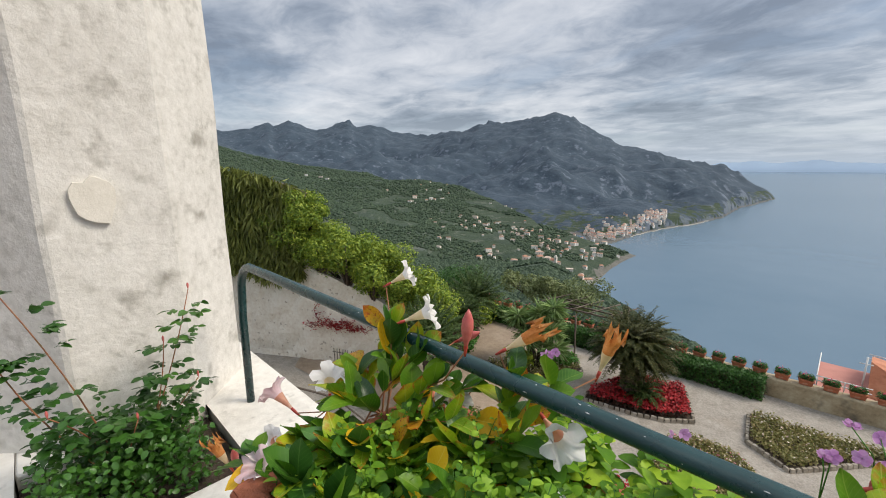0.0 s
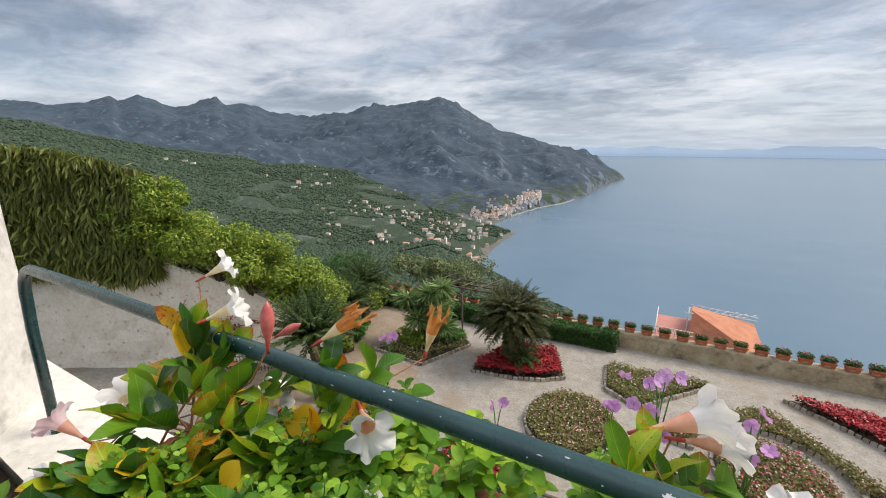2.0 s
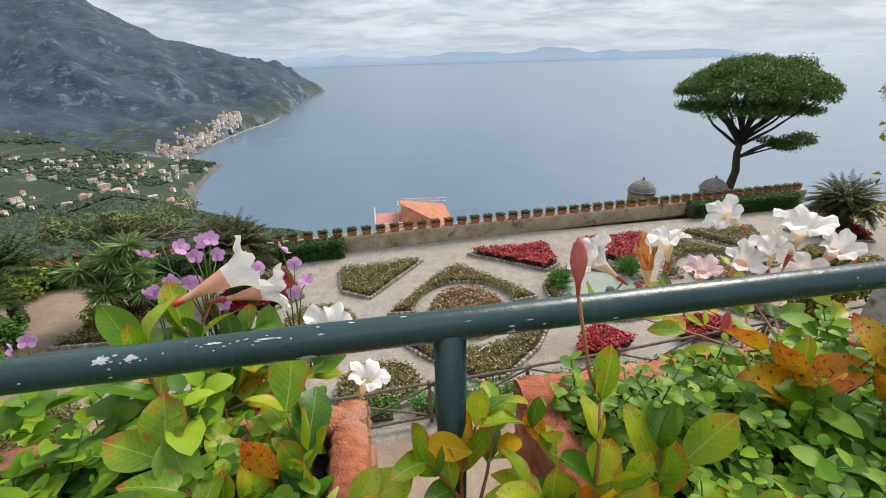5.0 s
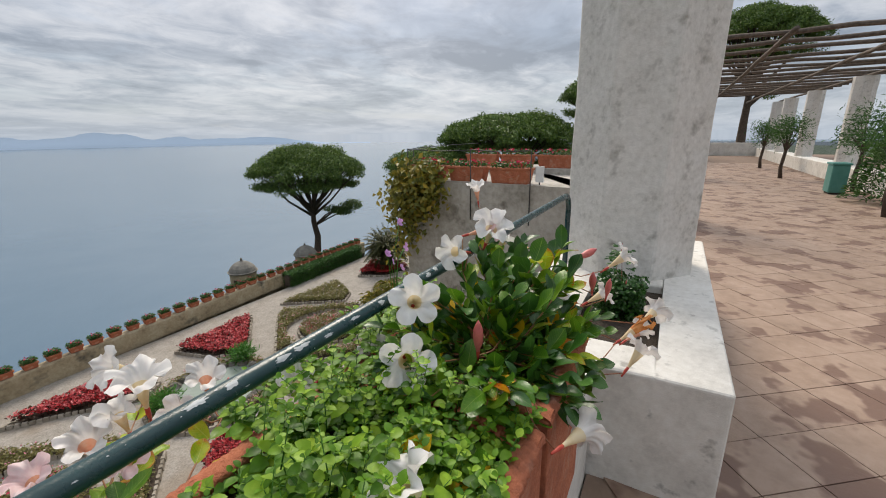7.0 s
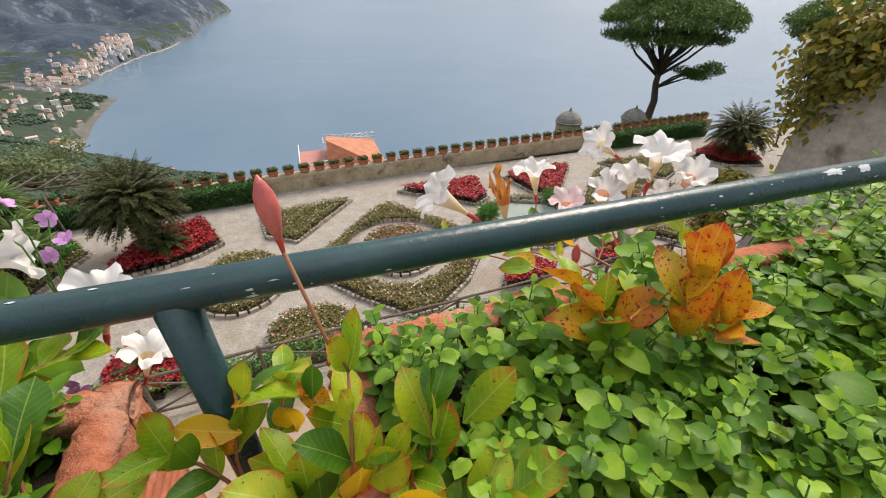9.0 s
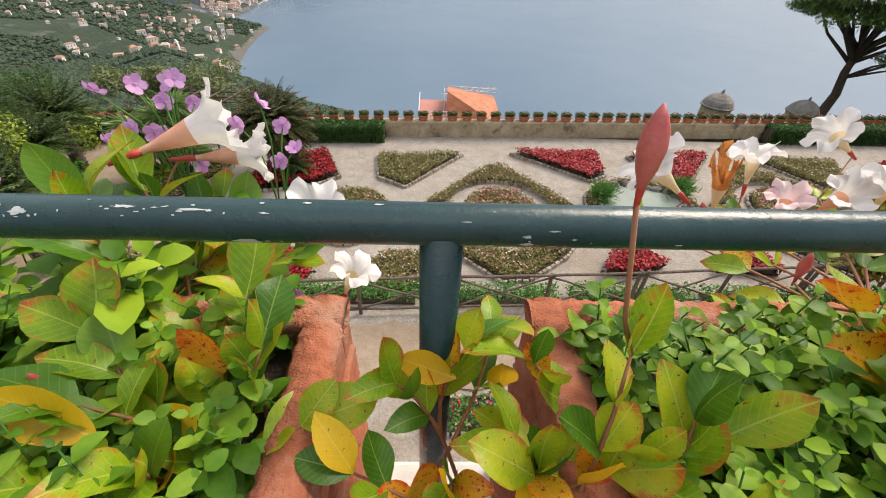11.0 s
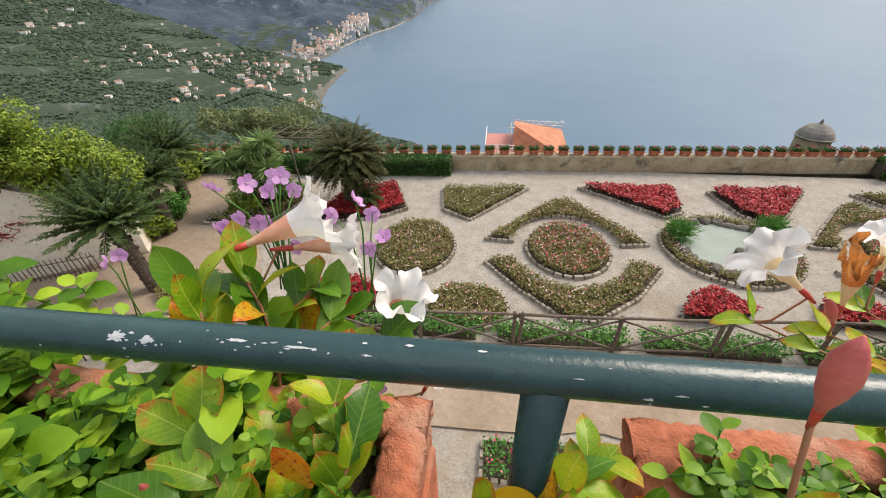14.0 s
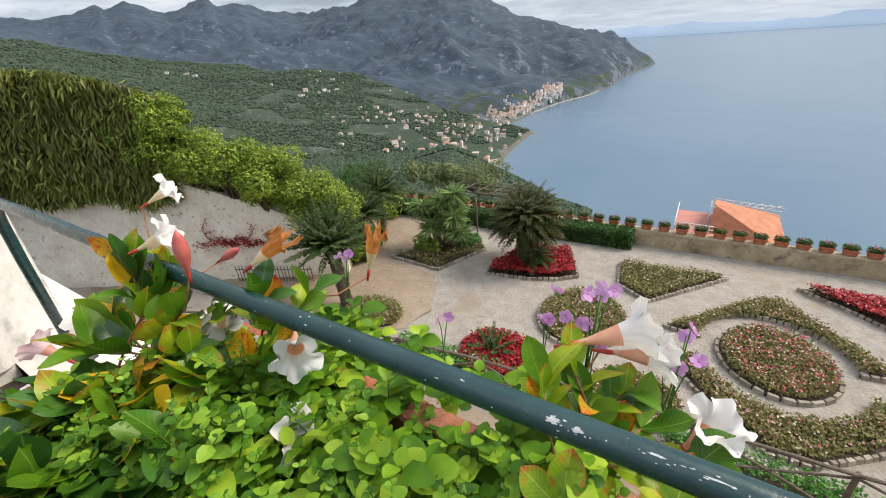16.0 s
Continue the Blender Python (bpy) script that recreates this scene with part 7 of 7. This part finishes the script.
def ground_cover(x0, x1, n, size, top, label, material, yr=(-0.43, 0.2)):
    t = thing("oregano_mat", (0, 0, 0), label, "plant", "low plants in the troughs", "stuff")
    P, D, N, bars = [], [], [], []
    for k in range(n):
        x, y = rng.uniform(x0, x1), rng.uniform(*yr)
        bulge = max(0.0, 1 - ((y - (yr[0] + yr[1]) / 2) / ((yr[1] - yr[0]) / 2 + 0.08)) ** 2) ** 0.4
        z = -0.24 + (top + 0.24) * bulge * (0.5 + 0.75 * (0.5 + noise.noise((x * 8, y * 8, x0)))) * rng.uniform(0.2, 1.1)
        tip = Vector((x, y, z))
        way = Vector((rng.normal(0, 0.35), rng.normal(0, 0.35) - 0.1, 1)).normalized()
        bars.append(([tuple(tip - way * 0.09), tuple(tip)], [0.0016, 0.001]))
        a = rng.uniform(0, 6.28)
        for lev in range(4):
            p = tip - way * 0.02 * lev
            a += 1.57
            for sg in (0, math.pi):
                o = Vector((math.cos(a + sg), math.sin(a + sg), 0.35 - 0.08 * lev + (0.5 if lev == 0 else 0)))
                P.append(p)
                D.append(o)
                N.append(way + Vector((0, 0, 0.4)))
    nn = len(P)
    L = size * rng.uniform(0.45, 1.2, nn) * np.tile([0.55, 0.55, 0.9, 0.9, 1, 1, 1, 1], nn // 8)
    tubes("stalks", bars, M["leaf_small"], t, 3)
    rich_leaves("leaves", np.array([tuple(v) for v in P]), np.array([tuple(v) for v in D]), np.array([tuple(v) for v in N]), L, L * rng.uniform(0.31, 0.42, nn), material, t)
    return t


M["ore"] = mat("fresh_oregano_leaf", [(0.020, 0.080, 0.006), (0.115, 0.26, 0.016), (0.33, 0.50, 0.045)], 18, 0.45, 0.0005, 100, spec=0.25, island=True, rnd=0.6, trans=0.3)
M["ore2"] = mat("broad_bright_leaf", [(0.035, 0.12, 0.006), (0.15, 0.32, 0.014), (0.40, 0.56, 0.040)], 14, 0.45, 0.0008, 100, spec=0.25, island=True, rnd=0.7, trans=0.35)
GL = "thick mat of small fresh green leaves in a trough"
ground_cover(0.22, 1.52, 900, 0.035, -0.11, GL, M["ore"], (-0.50, 0.05))
ground_cover(0.25, 1.45, 170, 0.026, -0.05, "small-leaved sprigs standing above the mat", M["ore"], (-0.42, 0.02))
ground_cover(-1.3, -0.2, 130, 0.028, -0.06, "small-leaved sprigs standing above the mat", M["ore"], (-0.42, 0.04))
ground_cover(-1.38, -0.17, 800, 0.036, -0.13, GL, M["ore"], (-0.48, 0.08))
ground_cover(-1.1, -0.3, 105, 0.060, -0.11, "broad bright green leaves spilling over the trough", M["ore2"], (-0.12, 0.26))
ground_cover(-0.95, -0.4, 80, 0.060, -0.13, "broad bright green leaves spilling over the trough", M["ore2"], (-0.40, 0.0))
ground_cover(0.5, 1.3, 60, 0.060, -0.12, "broad bright green leaves among smaller ones", M["ore2"], (-0.36, 0.05))
ground_cover(1.52, 2.0, 170, 0.036, -0.16, GL, M["ore"], (-0.46, 0.08))
ground_cover(1.15, 2.1, 170, 0.038, -0.10, "light green leaves behind the rail", M["ore"], (0.0, 0.26))


def violets(at, n, spread, label):
    """Slender stalks with small violet flowers."""
    t = thing("violet_flower", (0, 0, 0), label, "flower")
    at = Vector(at)
    for k in range(n):
        p = at + Vector((rng.normal(0, spread), rng.normal(0, spread * .7), rng.normal(0, spread)))
        tube("stalk", [tuple(at + Vector((rng.normal(0, .01), -0.02, -0.17))), tuple(at.lerp(p, 0.5) + Vector((0, 0, -0.03))), tuple(p)], [0.0016, 0.0014, 0.001], M["leaf_small"], t, 5)
        way = Vector((rng.normal(0, 0.5), rng.normal(0, 0.5) - 0.6, 0.3)).normalized()
        for j in range(5):
            a = j * 1.2566 + rng.uniform(-.2, .2)
            u = way.orthogonal().normalized()
            v = way.cross(u)
            d = (u * math.cos(a) + v * math.sin(a)) + way * 0.35
            bm = bmesh.new()
            ring = [bm.verts.new(tuple(p + d * 0.0082 + (d.normalized() * math.cos(b) * 0.0080 + way.cross(d).normalized() * math.sin(b) * 0.0076) + way * 0.002 * math.cos(2 * b))) for b in np.linspace(0, 6.283, 9)[:-1]]
            bm.faces.new(ring)
            part("petal", bm, M["petal_violet"], t)
    return t


violets((-0.40, 0.32, -0.03), 10, 0.036, "cluster of small violet flowers on slender stalks")
violets((-0.24, 0.31, -0.06), 5, 0.03, "cluster of small violet flowers on slender stalks")
violets((-1.17, 0.40, -0.10), 4, 0.02, "small violet flowers on one tall stalk")
violets((-0.756, 0.306, -0.162), 2, 0.012, "single violet flower on a slender stalk")
violets((-0.49, 0.31, -0.075), 2, 0.012, "single violet flower on a slender stalk")
violets((1.85, 0.2, 0.02), 7, 0.06, "small violet flowers behind the rail")
violets((-0.2, 0.14, -0.24), 2, 0.02, "small violet flowers below the rail")


def rose(at, tips, n, label, spread=0.22):
    """Thin rose stems with small dark leaflets and hips."""
    t = thing("rose_bush", (0, 0, 0), label, "rose")
    at = Vector(at)
    for tip in tips:
        tip = Vector(tip)
        mid = at.lerp(tip, 0.5) + Vector((rng.normal(0, 0.05), rng.normal(0, 0.05), 0))
        pts = [at.lerp(mid, k / 8).lerp(mid.lerp(tip, k / 8), k / 8) for k in range(9)]
        tube("stem", pts, [0.0038 - 0.0002 * k for k in range(9)], M["stem"], t, 6)
        P, D = [], []
        for k in range(26):
            s = rng.uniform(0.15, 1.0) * 8
            i = min(7, int(s))
            p = pts[i].lerp(pts[i + 1], s - i)
            a = rng.uniform(0, 6.28)
            o = Vector((math.cos(a), math.sin(a), 0.15))
            for m in range(5):
                q = p + o * (0.02 + 0.018 * (m // 2 + 1))
                side = Vector((-o.y, o.x, 0)) * (1 if m % 2 else -1)
                P.append(tuple(q))
                D.append(tuple(side + o * 0.6 if m < 4 else o))
        L = np.full(len(P), 0.042) * rng.uniform(0.7, 1.2, len(P))
        f = rich_leaves("leaves", np.array(P), np.array(D), np.tile((0, 0, 1.0), (len(P), 1)) + rng.normal(0, .35, (len(P), 3)), L, L * 0.34, M["mv_dark"], t)
        f["kind"] = "stuff"
        child("hip", BUD, t, aim(tip, (0, 0, 1), 0.5))
    P = np.array(at) + np.column_stack([rng.uniform(-1, 1, n) * spread * 1.3, rng.uniform(-1, 1, n) * spread * 1.3, rng.uniform(-0.02, 0.3, n)])
    L = rng.uniform(0.022, 0.036, n)
    f = rich_leaves("low_leaves", P, rng.normal(0, 1, (n, 3)), np.tile((0, 0, 1.0), (n, 1)) + rng.normal(0, .4, (n, 3)), L, L * 0.34, M["mv_dark"], t)
    f["kind"] = "stuff"
    return t


rose((-2.6, -0.60, -0.88), [(-2.65, -0.86, 0.05), (-2.64, -0.92, -0.15), (-2.66, -0.27, -0.06), (-2.62, -0.40, -0.27), (-2.5, -0.8, -0.4), (-2.55, -0.3, -0.45), (-2.45, -0.55, -0.5)], 2600, "rose bush with thin red stems, dark leaves and hips")
rose((3.9, -0.46, -0.9), [(4.05, -0.42, -0.40), (4.3, -0.4, -0.5), (3.75, -0.5, -0.6)], 2600, "low dark leafy plant in the planting hole", 0.13)
# ---- floor tiles, the nearest as pieces of their own ----
tile_me = None
TS = 0.42
th = radians(38)
rest_V, rest_F = [], []
count = 0
ct, st_ = math.cos(th), math.sin(th)
cand = []
for i in range(-140, 141):
    for j in range(-140, 141):
        x, y = 5 + (i * ct - j * st_) * TS, -4 + (i * st_ + j * ct) * TS
        if 1.6 < x < 34 and -6.2 < y < -0.62 or (6.5 < x < 34 and -6.2 < y < 0.9):
            cand.append((math.hypot(x - 3.5, y + 2.0), x, y))
cand.sort()
h = TS / 2 - 0.0035
for k, (d, x, y) in enumerate(cand):
    dz = 0.003 * noise.noise((x * 3, y * 3, 1))
    if k < 290:
        if tile_me is None:
            bm = bmesh.new()
            box(bm, (-h, -h, -0.012), (h, h, 0.004))
            tile_me = bpy.data.meshes.new("tile")
            bm.to_mesh(tile_me)
            bm.free()
            tile_me.materials.append(M["tile"])
        ob = new("tile", tile_me)
        ob.parent = floor
        ob.matrix_local = pose(x, y, FLOOR + dz, 0, 0, math.degrees(th))
    else:
        o = len(rest_V)
        for u, v, z in ((-h, -h, 0.004), (h, -h, 0.004), (h, h, 0.004), (-h, h, 0.004), (-h, -h, -0.012), (h, -h, -0.012), (h, h, -0.012), (-h, h, -0.012)):
            rest_V.append((x + u * ct - v * st_, y + u * st_ + v * ct, FLOOR + dz + z))
        rest_F += [tuple(o + q for q in f) for f in ((0, 1, 2, 3), (0, 4, 5, 1), (1, 5, 6, 2), (2, 6, 7, 3), (3, 7, 4, 0))]
rt = mesh_obj("far_tiles", rest_V, rest_F, M["tile"], floor)
rt["kind"] = "stuff"
